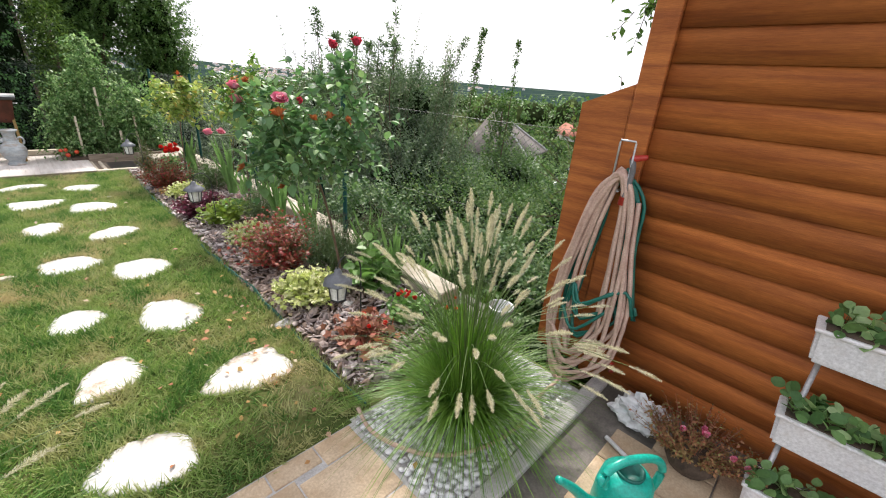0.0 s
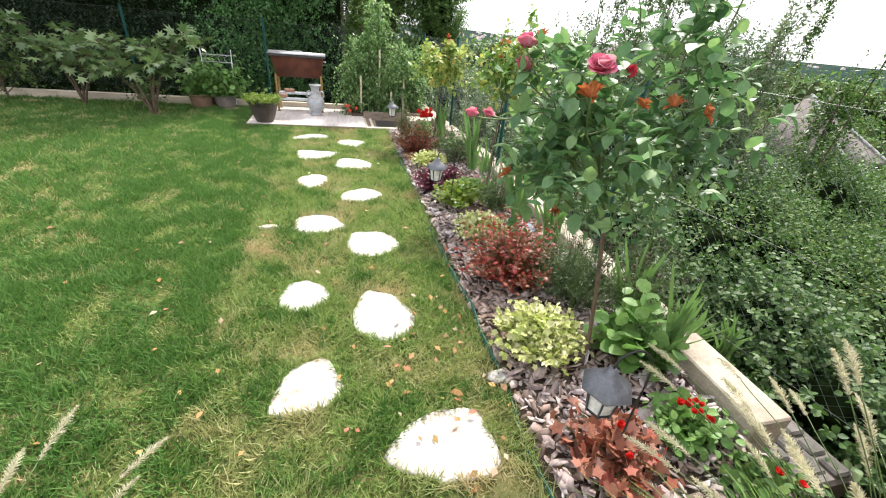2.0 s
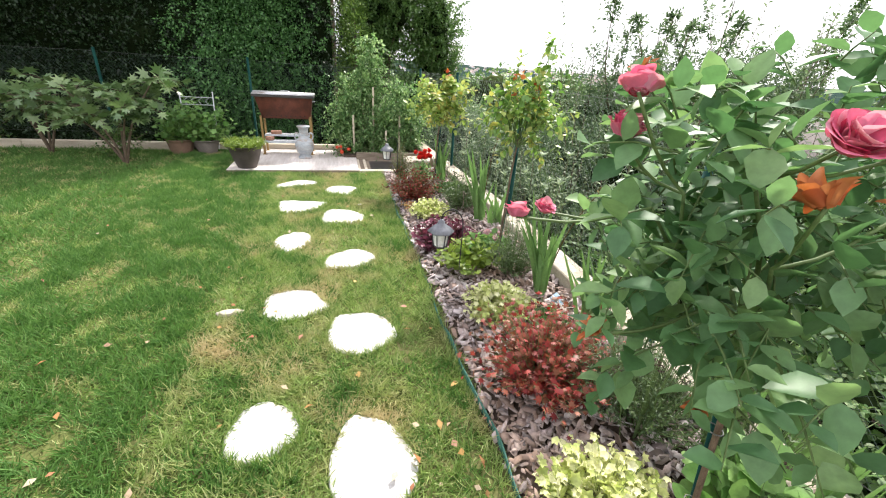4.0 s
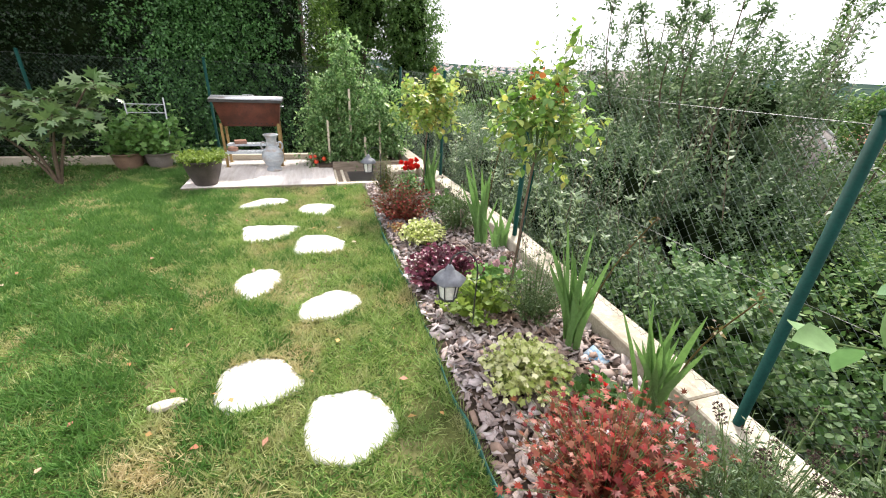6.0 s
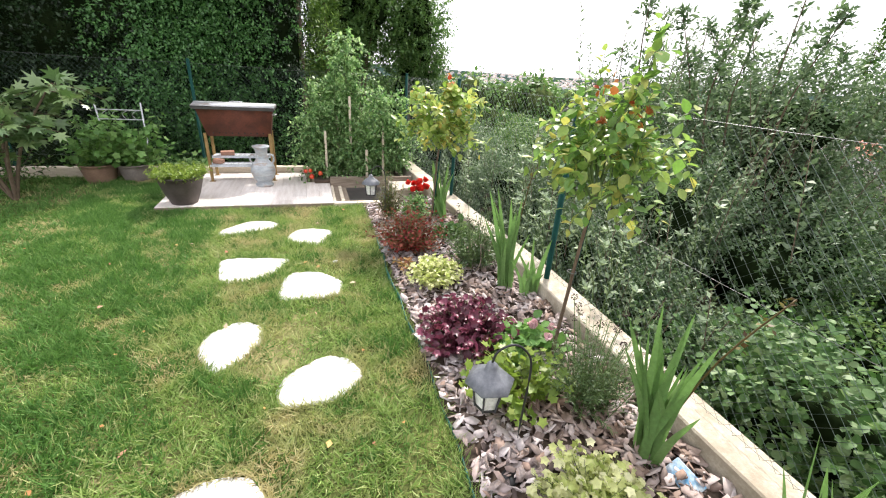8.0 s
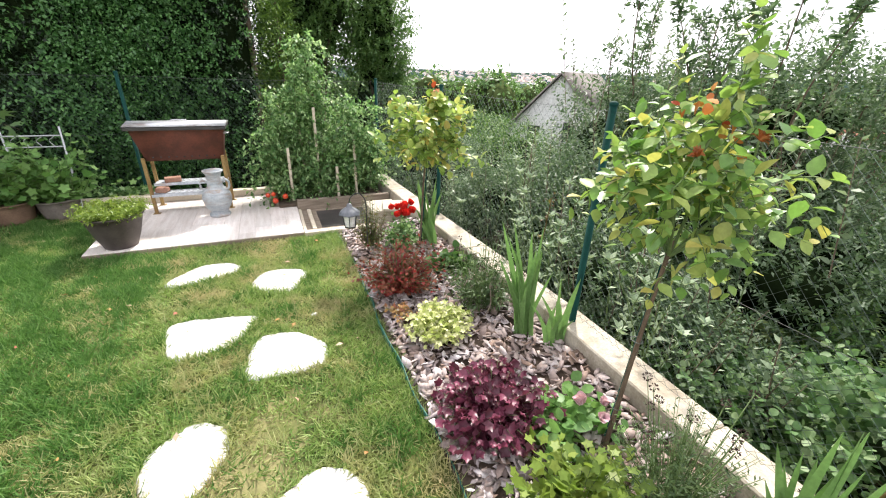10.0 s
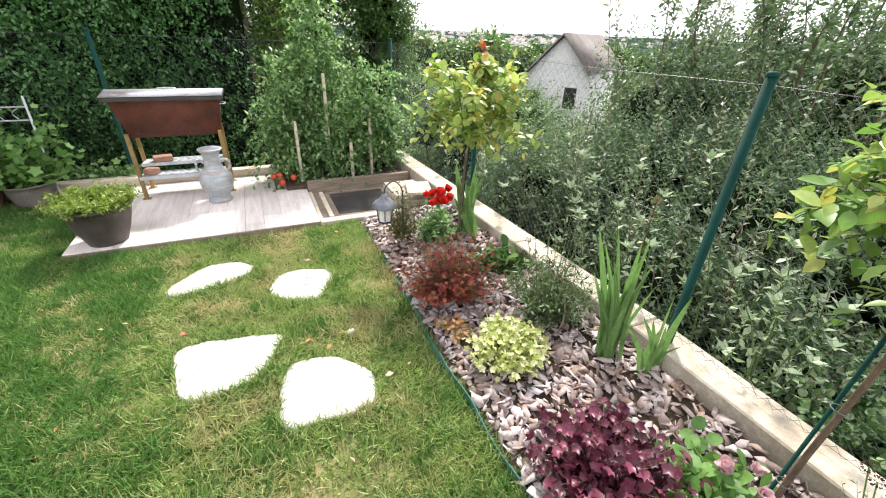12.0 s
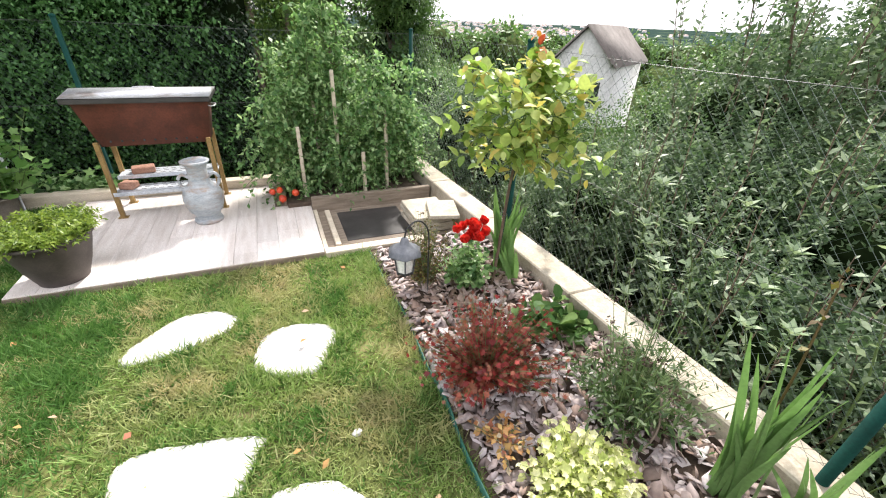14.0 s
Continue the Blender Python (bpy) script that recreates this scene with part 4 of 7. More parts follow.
        part("inner_shade", inner, M["leafshade"], ob, "dark blobs that stand in for shade inside the foliage")
    return ob


# shrubs on the slope, in front of the tree
lead = random.Random(19)
twiggy("apple_tree", "grey-green apple tree with upright water shoots beyond the fence", "tree", (5.2, 6.1, 0.55), (1.6, 1.9, 1.4), 5200, 14, 0.066, M["L_apple"], 21, WILLOW, trunk=-1.6, shoots=150, shoot_len=1.05, young_mat=M["L_shoot"], length=0.38, up=0.9, lift=0.4, trunk_r=0.09,
       leaders=[(lead.uniform(-1.3, 1.0), lead.uniform(-0.8, 1.6), lead.uniform(1.3, 2.3)) for _ in range(13)])
twiggy("apple_tree", "slim grey-green fruit tree with upright shoots beyond the fence", "tree", (4.3, 7.3, 0.3), (0.75, 0.9, 1.1), 1700, 14, 0.062, M["L_apple"], 34, WILLOW, trunk=-1.4, shoots=40, shoot_len=1.1, young_mat=M["L_shoot"], length=0.36, up=0.9, lift=0.4, trunk_r=0.06, leaders=[(-0.2, 0.0, 1.6), (0.15, 0.2, 2.0)])
twiggy("apple_tree", "grey-green apple tree leaning over the fence wire", "tree", (3.55, 6.4, 0.1), (1.0, 1.3, 0.95), 3600, 15, 0.052, M["L_apple"], 22, WILLOW, trunk=-1.2, shoots=75, shoot_len=0.55, length=0.30, up=1.0, lift=0.35, young_mat=M["L_sprig"])
twiggy("leafy_shrub", "silver-green shrub pressed against the fence", "shrub", (2.85, 7.2, 0.0), (0.55, 0.9, 0.7), 2000, 14, 0.050, M["L_apple"], 23, WILLOW, trunk=-1.1, shoots=130, shoot_len=0.5, length=0.24, up=1.1, lift=0.35, young_mat=M["L_sprig"])
twiggy("leafy_shrub", "silver-green shrub pressed against the fence", "shrub", (2.75, 5.2, -0.2), (0.5, 1.0, 0.65), 2000, 14, 0.050, M["L_apple"], 24, WILLOW, trunk=-1.1, shoots=130, shoot_len=0.5, length=0.24, up=1.1, lift=0.35, young_mat=M["L_sprig"])
twiggy("bramble", "mid-green bramble thicket below the wall", "shrub", (2.95, 3.9, -0.35), (0.7, 1.1, 0.6), 1600, 11, 0.056, M["L_bramble"], 25, ROUND, trunk=-1.1, length=0.3)
twiggy("bramble", "mid-green bramble thicket below the wall", "shrub", (3.75, 2.5, -0.7), (0.7, 0.9, 0.65), 1300, 11, 0.056, M["L_bramble"], 26, ROUND, trunk=-1.2, length=0.3)
twiggy("bramble", "mid-green thicket with yellowing leaves below the wall", "shrub", (3.75, 1.3, -0.55), (0.6, 0.7, 0.75), 1100, 11, 0.056, M["L_bramble"], 27, ROUND, trunk=-1.2, length=0.3, shoots=6, shoot_len=0.4)
twiggy("bramble", "mid-green shrub on the slope", "shrub", (4.4, 4.2, -0.35), (1.1, 1.2, 0.85), 1100, 11, 0.06, M["L_shrub"], 28, trunk=-1.4, length=0.35)
twiggy("bramble", "mid-green shrub on the slope", "shrub", (4.6, 2.2, -0.75), (1.2, 1.1, 0.75), 1000, 11, 0.06, M["L_shrub"], 29, trunk=-1.4, length=0.35)
twiggy("plum_tree", "dark-leaved plum tree with one arching branch", "tree", (6.6, 5.0, -1.1), (1.4, 1.3, 0.85), 1200, 12, 0.07, M["L_shrub"], 30, trunk=-1.8, length=0.4, shoots=9, shoot_len=0.6)
twiggy("plum_tree", "green plum tree on the slope", "tree", (7.2, 2.8, -0.9), (1.6, 1.4, 1.0), 1100, 12, 0.075, M["L_shrub"], 31, trunk=-2.0, length=0.4)
twiggy("leafy_shrub", "silvery evergreen shrub behind the wall corner", "shrub", (2.75, 9.2, 0.15), (0.6, 0.8, 0.65), 1600, 12, 0.042, M["L_apple"], 32, OVAL, trunk=-1.0, length=0.25)
twiggy("leafy_shrub", "grey-green shrub behind the fence corner", "shrub", (4.0, 10.6, -0.2), (1.3, 1.1, 0.9), 1000, 12, 0.06, M["L_shrub"], 33, trunk=-1.3, length=0.35)
for k, (x, y, z, rx, rz) in enumerate([(9.5, 6.4, -1.1, 1.7, 1.1), (10.0, 3.6, -1.5, 1.8, 1.1), (8.6, 10.8, -0.6, 1.9, 1.5), (6.2, 13.4, -0.9, 1.9, 1.3), (13.5, 4.6, -1.6, 2.2, 1.5), (13.2, 13.6, -1.5, 2.4, 1.5), (3.4, 14.8, -0.9, 1.7, 1.2), (9.5, 17.5, -1.6, 2.6, 1.6), (5.2, 20.0, -1.3, 2.5, 1.9), (17.0, 8.2, -2.6, 2.4, 1.2), (16.0, 1.5, -2.0, 2.4, 1.6), (11.5, 0.2, -1.5, 2.2, 1.4)]):
    twiggy("garden_tree", "green leafy garden tree down the slope", "tree", (x, y, z), (rx, rx, rz), 1300, 12, 0.085, M["L_shrub"] if k % 2 else M["L_poplar"], 40 + k, trunk=land(x, y), length=0.5, wood_shown=False, group="trees down the slope")

# upright silvery shoots standing close behind the fence
def silver_shoots(x0, x1, y0, y1, n, seed):
    r = np.random.default_rng(seed)
    mx, my = (x0 + x1) / 2, (y0 + y1) / 2
    ob = thing("young_shoots", "upright silver-green shoots with rosette tips behind the fence wire", "shrub", (mx, my, -1.2))
    st = np.stack([r.uniform(x0, x1, n) - mx, r.uniform(y0, y1, n) - my, np.full(n, 1.2) + r.uniform(-0.35, 0.25, n)], 1)
    wy = np.stack([r.normal(-0.06, 0.16, n), r.normal(0, 0.16, n), np.ones(n)], 1)
    ln = r.uniform(0.35, 0.85, n)
    for k in range(n):
        end = st[k] + unit(wy[k]) * ln[k]
        sh = part("shoot", tube(smooth_line([(st[k][0] * 0.9, st[k][1] * 0.9, 0.0), st[k], end], 8), np.linspace(0.008, 0.002, 8), 5), M["stemgreen"], ob)
        g = Geo()
        sprays(r, g, st[k][None], wy[k][None], ln[k], 15, WILLOW, 0.070, 0.8, None, 0.002, 0.0, 0.5)
        a = r.uniform(0, 6.28) + np.arange(6) * 1.05
        leaves(g, WILLOW, np.repeat(end[None], 6, 0), np.stack([np.cos(a) * 0.8, np.sin(a) * 0.8, r.uniform(0.3, 0.9, 6)], 1), np.stack([-np.cos(a), -np.sin(a), np.ones(6)], 1), r.uniform(0.06, 0.085, 6))
        part("shoot_leaves", g, M["L_sprig"], sh)
    return ob


silver_shoots(2.22, 2.6, 4.7, 5.9, 20, 35)
silver_shoots(2.20, 2.7, 5.9, 7.0, 20, 36)
silver_shoots(2.15, 2.7, 7.0, 8.6, 18, 37)
silver_shoots(2.9, 3.6, 4.6, 6.8, 16, 38)

# arching branches against the sky
for k, (p0, p1, p2) in enumerate([((9.1, 7.8, -1.8), (9.0, 7.7, 0.9), (9.37, 7.76, 3.0)), ((8.5, 6.2, -1.8), (8.45, 5.95, 0.8), (8.0, 5.57, 2.55))]):
    r = np.random.default_rng(70 + k)
    ob = thing("arching_branch", "tall arching leafy branch rising from the thicket", "branch", p0)
    ln = smooth_line([np.zeros(3), np.array(p1) - np.array(p0), np.array(p2) - np.array(p0)], 40)
    g = Geo()
    part("stem", tube(ln, np.linspace(0.022, 0.004, 40), 6), M["twig"], ob)
    m = (230, 90)[k]
    idx = r.integers(12, 40, m)
    sprays(r, g, ln[idx], r.normal(0, 1, (m, 3)) + np.array([0, 0, -0.1]), (0.34 - 0.006 * idx) * (1, 0.6)[k], 5, OVAL, (0.085, 0.075)[k], 0.9, None, 0.002, 0.2)
    part("foliage", g, M["L_shrub"], ob)

# ---- the dark hedge behind the deck ----
hedge = thing("ivy_hedge", "tall dark ivy-covered hedge behind the wire fence", "hedge", (-4.2, 11.2, -0.6))
r = np.random.default_rng(81)


def hedge_face(x, z):
    return 10.75 + 0.55 * noise.noise(Vector((x * 0.55, z * 0.5, 1))) + 0.22 * noise.noise(Vector((x * 1.7, z * 1.5, 5))) + 0.06 * max(z, 0)


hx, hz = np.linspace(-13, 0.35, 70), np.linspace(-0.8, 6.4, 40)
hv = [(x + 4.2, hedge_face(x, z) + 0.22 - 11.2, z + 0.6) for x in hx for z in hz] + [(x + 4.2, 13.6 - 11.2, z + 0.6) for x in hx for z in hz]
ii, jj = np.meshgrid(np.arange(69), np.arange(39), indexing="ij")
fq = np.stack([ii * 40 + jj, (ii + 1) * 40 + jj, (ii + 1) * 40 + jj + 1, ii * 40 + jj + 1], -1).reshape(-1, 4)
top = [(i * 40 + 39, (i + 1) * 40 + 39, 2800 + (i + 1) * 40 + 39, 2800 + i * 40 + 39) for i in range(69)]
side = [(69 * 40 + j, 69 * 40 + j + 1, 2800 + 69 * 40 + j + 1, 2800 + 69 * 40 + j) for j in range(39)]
# added near-black backing: closes the gaps and paints the shade between leaves
part("hedge_core", Geo().add(hv, np.concatenate([fq, fq + 2800, np.array(top), np.array(side)])), M["leafshade"], hedge, smooth=True)
g = Geo()
n = 9000
sx = r.uniform(-9.5, 0.45, n)
sz = r.uniform(-0.5, 5.6, n)
st = np.array([(x + 4.2, hedge_face(x, z) - 11.2 + r.uniform(-0.02, 0.2), z + 0.6) for x, z in zip(sx, sz)])
wy = np.stack([r.normal(0, 0.7, n), r.uniform(-0.9, -0.1, n), r.uniform(-0.9, 0.5, n)], 1)
sprays(r, g, st, wy, 0.28 * r.uniform(0.5, 1.4, n), 9, OVAL, 0.068, 0.8, None, 0.002, 0.25, 0.35)
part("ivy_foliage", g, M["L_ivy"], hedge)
# a patch of paler creeper, its leaf colour raised where the hedge is lit
g = Geo()
n = 3800
sx, sz = np.clip(r.normal(-1.15, 0.6, n), -2.6, 0.3), r.uniform(-0.3, 4.8, n)
st = np.array([(x + 4.2, hedge_face(x, z) - 11.2 - 0.1 + r.uniform(-0.06, 0.1), z + 0.6) for x, z in zip(sx, sz)])
sprays(r, g, st, np.stack([r.normal(0, 0.7, n), r.uniform(-0.9, -0.2, n), r.uniform(-1.1, 0.1, n)], 1), 0.22, 9, OVAL, 0.070, 0.8, None, 0.002, 0.3, 0.25)
part("creeper_foliage", g, M["L_creeper"], hedge)


def column_tree(name, label, x, y, z0, rad, h, seed, mat, twigs, size, shape=SLIM, blunt=0.75):
    """A narrow upright tree: a trunk and rising sprays round it, thinner to the top."""
    r = np.random.default_rng(seed)
    ob = thing(name, label, "tree", (x, y, z0))
    part("trunk", tube([(0, 0, -0.1), (0.02, 0, h * 0.5), (0, 0.02, h * 0.96)], [0.09, 0.06, 0.012], 8), M["twig"], ob)
    f = r.random(twigs) ** 0.9
    a = r.uniform(0, 6.28, twigs)
    rr = rad * np.clip((1 - f) ** blunt * 1.15, 0.08, 1) * r.uniform(0.35, 1, twigs) * (1 + 0.25 * np.sin(a * 3 + f * 9))
    st = np.stack([rr * np.cos(a), rr * np.sin(a), 0.1 + f * (h - 0.2)], 1)
    wy = np.stack([np.cos(a) * 0.5, np.sin(a) * 0.5, np.ones(twigs) * 0.9], 1) + r.normal(0, 0.15, (twigs, 3))
    g = Geo()
    sprays(r, g, st, wy, 0.36 * r.uniform(0.6, 1.3, twigs), 10, shape, size, 0.8, None, 0.002, 0.05)
    part("crown", g, mat, ob)
    return ob


column_tree("conifer", "dark narrow conifer at the end of the hedge", 0.35, 11.9, -0.9, 0.75, 7.0, 90, M["L_conifer"], 1500, 0.11)
column_tree("conifer", "dark narrow conifer at the end of the hedge", 0.85, 12.6, -0.9, 0.6, 5.2, 91, M["L_conifer"], 1200, 0.11)
twiggy("garden_tree", "tall dark-leaved tree behind the tomato bed", "tree", (1.7, 14.0, 3.0), (1.0, 1.0, 3.2), 1900, 12, 0.105, M["L_poplar"], 92, OVAL, trunk=-1.3, length=0.45, trunk_r=0.09)
twiggy("garden_tree", "dark-leaved tree with an open crown behind the tomato bed", "tree", (3.05, 14.4, 1.7), (0.95, 0.95, 2.2), 1500, 12, 0.105, M["L_poplar"], 93, OVAL, trunk=-1.4, length=0.42, trunk_r=0.08)
column_tree("plum_tree", "slim upright dark-leaved plum tree on the slope", 9.3, 6.75, -1.9, 0.5, 3.2, 94, M["L_shrub"], 420, 0.09, OVAL, 0.4)

# woods of the valley
cores = Geo()
r = np.random.default_rng(95)
for name, n, d0, d1, s in (("valley_woods", 420, 26, 110, 1.0), ("distant_woods", 520, 110, 700, 3.2)):
    g = Geo()
    for k in range(n):
        d = d0 * (d1 / d0) ** r.random()
        b = r.uniform(radians(-8), radians(100))
        x, y = d * math.sin(b), d * math.cos(b)
        if name == "valley_woods" and (12 < x < 34 and 18 < y < 36 or 9 < x < 22 and 6 < y < 14 or 20 < x < 100 and 0.30 < y / x < 0.50):
            continue
        z = land(x, y)
        h = s * r.uniform(1.3, 3.0)
        m = 200 if name == "distant_woods" else 460 if d < 48 else 240
        p, w = ball_points(r, m, (x, y, z + h * 0.55), (h * 0.62, h * 0.62, h * 0.6), 0.7)
        p += 0.2 * h * r.normal(size=(m, 3)) * 0.5
        leaves(g, OVAL, p, r.normal(size=(m, 3)) + np.array([0, 0, 0.4]), w + np.array([0, 0, 0.4]), h * r.uniform(0.7, 1.3, m) * (0.15 if m == 200 else 0.11 if m == 460 else 0.15))
        # added dark blob fills the crown where only shade lies between leaves
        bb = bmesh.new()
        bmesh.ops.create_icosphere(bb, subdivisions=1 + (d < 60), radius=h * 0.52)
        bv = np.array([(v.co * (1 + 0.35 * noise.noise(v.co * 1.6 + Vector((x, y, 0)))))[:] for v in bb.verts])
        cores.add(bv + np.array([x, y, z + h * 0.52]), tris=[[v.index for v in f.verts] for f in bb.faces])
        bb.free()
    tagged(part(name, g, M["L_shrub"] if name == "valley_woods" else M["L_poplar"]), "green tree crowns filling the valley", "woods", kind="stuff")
tagged(part("valley_thicket", cores, M["slope"]), "dark blobs filling the valley tree crowns in place of inner shade", "woods", kind="stuff")
# scattered far roofs
g, g2 = Geo(), Geo()
for k in range(260):
    d, b = r.uniform(900, 2600), r.normal(radians(30), radians(9))
    x, y = d * math.sin(b), d * math.cos(b)
    z = land(x, y)
    w, l, h = r.uniform(4, 7), r.uniform(5, 10), r.uniform(3, 7)
    v = [(x - w, y - l, z), (x + w, y - l, z), (x + w, y + l, z), (x - w, y + l, z)]
    v += [(a, c, z + h) for a, c, _ in v]
    g.add(v, [(0, 1, 5, 4), (1, 2, 6, 5), (2, 3, 7, 6), (3, 0, 4, 7)])
    g2.add(v[4:] + [(x, y - l, z + h + w * 0.6), (x, y + l, z + h + w * 0.6)], [(0, 4, 5, 3), (1, 2, 5, 4)], [(0, 1, 4), (2, 3, 5)])
town = thing("distant_town", "pale houses of a far town in the valley", "town", kind="stuff")
part("house_walls", g, M["render"], town)
part("house_roofs", g2, M["roofhaze"], town)


def gable_house(name, label, at, rz, w, l, h, rise, roof_mat, windows=(), wide=1.0):
    """A small rendered house: walls, an overhanging gable roof, windows on its front gable."""
    ob = thing(name, label, "house", at, rz=rz)
    wl, hl = w * wide, h - rise * (wide - 1)
    g = Geo().add([(-wl, 0, -4), (w, 0, -4), (w, l, -4), (-wl, l, -4), (-wl, 0, hl), (w, 0, h), (w, l, h), (-wl, l, hl), (0, 0, h + rise), (0, l, h + rise)],
                  [(0, 1, 5, 4), (1, 2, 6, 5), (2, 3, 7, 6), (3, 0, 4, 7)], [(4, 5, 8), (6, 7, 9)])
    part("wall", g, M["render"], ob)
    k = rise / w
    e = 0.35
    for s in (-1, 1):
        x1, z1 = (w + e, h - k * e) if s > 0 else (-wl - e, hl - k * e)
        a = [(x1, -e, z1), (0, -e, h + rise), (0, l + e, h + rise), (x1, l + e, z1)]
        v = [(x, y, z + 0.03) for x, y, z in a] + [(x, y, z + 0.16) for x, y, z in a]
        part("roof", Geo().add(v, [(0, 1, 2, 3), (4, 5, 6, 7), (0, 1, 5, 4), (1, 2, 6, 5), (2, 3, 7, 6), (3, 0, 4, 7)]), roof_mat, ob)
    for x, z, ww, hh in windows:
        wn = part("window", block(x - ww / 2, -0.03, z, x + ww / 2, 0.1, z + hh, 0.01), M["windowdark"], ob, "dark window")
        part("sill", block(x - ww / 2 - 0.08, -0.1, z - 0.08, x + ww / 2 + 0.08, 0.02, z - 0.01, 0.01), M["render"], wn)
    return ob


gable_house("house", "white rendered house with a steep grey-brown gable roof", (18.7, 26.8, -2.6), -58, 1.7, 8.0, 2.5, 1.75, M["roofgrey"], [(0.9, 0.0, 0.8, 1.3), (-1.6, -0.4, 0.9, 1.3)], 2.6)
gable_house("house", "small white house with red tiled roof in the valley", (87.0, 39.8, -8.6), -25, 2.9, 10, 1.6, 2.1, M["roofred"], [(-1.1, 0.2, 0.8, 1.0), (1.1, 0.2, 0.8, 1.0)])
gable_house("house", "small white house with red tiled roof in the valley", (92.0, 34.5, -8.8), -30, 3.0, 10, 1.6, 2.1, M["roofred"], [(-1.1, 0.2, 0.8, 1.0), (1.1, 0.2, 0.8, 1.0)])
# hipped roof below the slope
hip = thing("hip_roofed_house", "low white house with a worn grey hipped roof below the slope", "house", (15.0, 10.7, -1.05))
eaves = [(-2.1, 0.8), (-0.5, -1.6), (2.2, -0.9), (0.6, 1.5)]
walls = [(a * 0.86, b * 0.86) for a, b in eaves]
part("wall", Geo().add([(a, b, -3.0) for a, b in walls] + [(a, b, 0.05) for a, b in walls], [(0, 1, 5, 4), (1, 2, 6, 5), (2, 3, 7, 6), (3, 0, 4, 7)]), M["render"], hip)
tip = (-0.3, 0.5, 1.8)
part("roof", Geo().add([(a, b, 0.0) for a, b in eaves] + [(a, b, 0.1) for a, b in eaves] + [tip], [(0, 1, 5, 4), (1, 2, 6, 5), (2, 3, 7, 6), (3, 0, 4, 7), (3, 2, 1, 0)], [(4, 5, 8), (5, 6, 8), (6, 7, 8), (7, 4, 8)]), M["roofgrey"], hip)
for a, b in eaves[1:3]:
    part("ridge_tiles", tube([tip, (a, b, 0.12)], 0.045, 6), M["render"], hip, "pale mortared ridge tiles")

# overhanging branch and sprigs behind the shed, and a tarpaulin down the slope
twiggy("overhanging_tree", "dark leafy branches overhanging the shed roof", "tree", (3.5, 1.02, 2.4), (0.32, 0.3, 0.35), 90, 9, 0.10, M["L_poplar"], 97, trunk=-1.0, length=0.25, trunk_r=0.03)
twiggy("leafy_shrub", "light green shrub tips showing over the wooden screen", "shrub", (2.75, 1.05, 0.95), (0.2, 0.28, 0.6), 90, 9, 0.06, M["L_shrub"], 98, trunk=-1.0, length=0.25, shoots=8, shoot_len=0.45, trunk_r=0.015)
bm = bmesh.new()
bmesh.ops.create_icosphere(bm, subdivisions=3, radius=0.4)
for v in bm.verts:
    d = 1 + 0.5 * noise.noise(v.co * 5) + 0.2 * noise.noise(v.co * 14)
    v.co = Vector((v.co.x * d, v.co.y * d, v.co.z * d * 0.8))
tarp = part("tarpaulin", bm, M["foil"])
tarp.matrix_world = pose(10.8, 5.4, -1.0)
tagged(tarp, "crumpled white tarpaulin lying in the neighbouring garden", "tarpaulin")

# a wind spinner in the neighbouring garden
zz = land(7.4, 3.4)
spin = thing("wind_spinner", "white hoop with a violet glass ball on a thin pole", "garden ornament", (7.4, 3.4, zz))
part("pole", tube([(0, 0, -0.1), (0, 0, 0.1 - zz)], 0.012, 6), M["steel"], spin)
part("hoop", tube([(0.05 * math.cos(k * 0.1745 + 0.3), -0.13 * math.cos(k * 0.1745), 0.26 - zz + 0.12 * math.sin(k * 0.1745)) for k in range(36)], 0.022, 6, closed=True), M["whiteplastic"], spin)
bm = bmesh.new()
bmesh.ops.create_uvsphere(bm, u_segments=20, v_segments=12, radius=0.07)
bmesh.ops.translate(bm, verts=bm.verts, vec=(0, 0, 0.2 - zz))
part("ball", bm, M["violet"], spin, smooth=True)
# ---- barbecue, urn, pots on and beside the deck ----
bbq = thing("barbecue", "rusty brown steel charcoal barbecue with a grey lid on ochre legs", "barbecue", (-0.40, 8.70, DT))
bx = 0.40
v = [(-bx + 0.06, -0.13, 0.56), (bx - 0.03, -0.13, 0.56), (bx - 0.03, 0.13, 0.56), (-bx + 0.06, 0.13, 0.56), (-bx - 0.015, -0.19, 0.875), (bx + 0.015, -0.19, 0.875), (bx + 0.015, 0.19, 0.875), (-bx - 0.015, 0.19, 0.875)]
body = part("firebox", Geo().add(v, [(0, 3, 2, 1), (0, 1, 5, 4), (1, 2, 6, 5), (2, 3, 7, 6), (3, 0, 4, 7)]), M["rust"], bbq)
for i in range(9):
    x = -0.27 + i * 0.07
    # flat dark disc painted on for the shade in a hole
    part("air_hole", Geo().add([(x + 0.008 * math.cos(a), -0.146 - 0.001, 0.60 + 0.008 * math.sin(a)) for a in np.linspace(0, 6.28, 8, endpoint=False)], [(0, 1, 2, 3), (0, 3, 4, 7), (4, 5, 6, 7)]), M["slot"], body)
bm = bmesh.new()
block(-bx - 0.05, -0.25, 0.88, bx + 0.05, 0.26, 0.915, 0.006, bm)
lid = part("lid_rim", bm, M["darksteel"], bbq, "black steel lid rim")
g = Geo()
gv = [(-bx - 0.052, -0.252, 0.918), (bx + 0.052, -0.252, 0.918), (bx + 0.052, 0.0, 0.950), (-bx - 0.052, 0.0, 0.950), (bx + 0.052, 0.262, 0.918), (-bx - 0.052, 0.262, 0.918)]
g.add(gv, [(0, 1, 2, 3), (3, 2, 4, 5), (0, 5, 4, 1)], [(0, 3, 5), (1, 4, 2)])
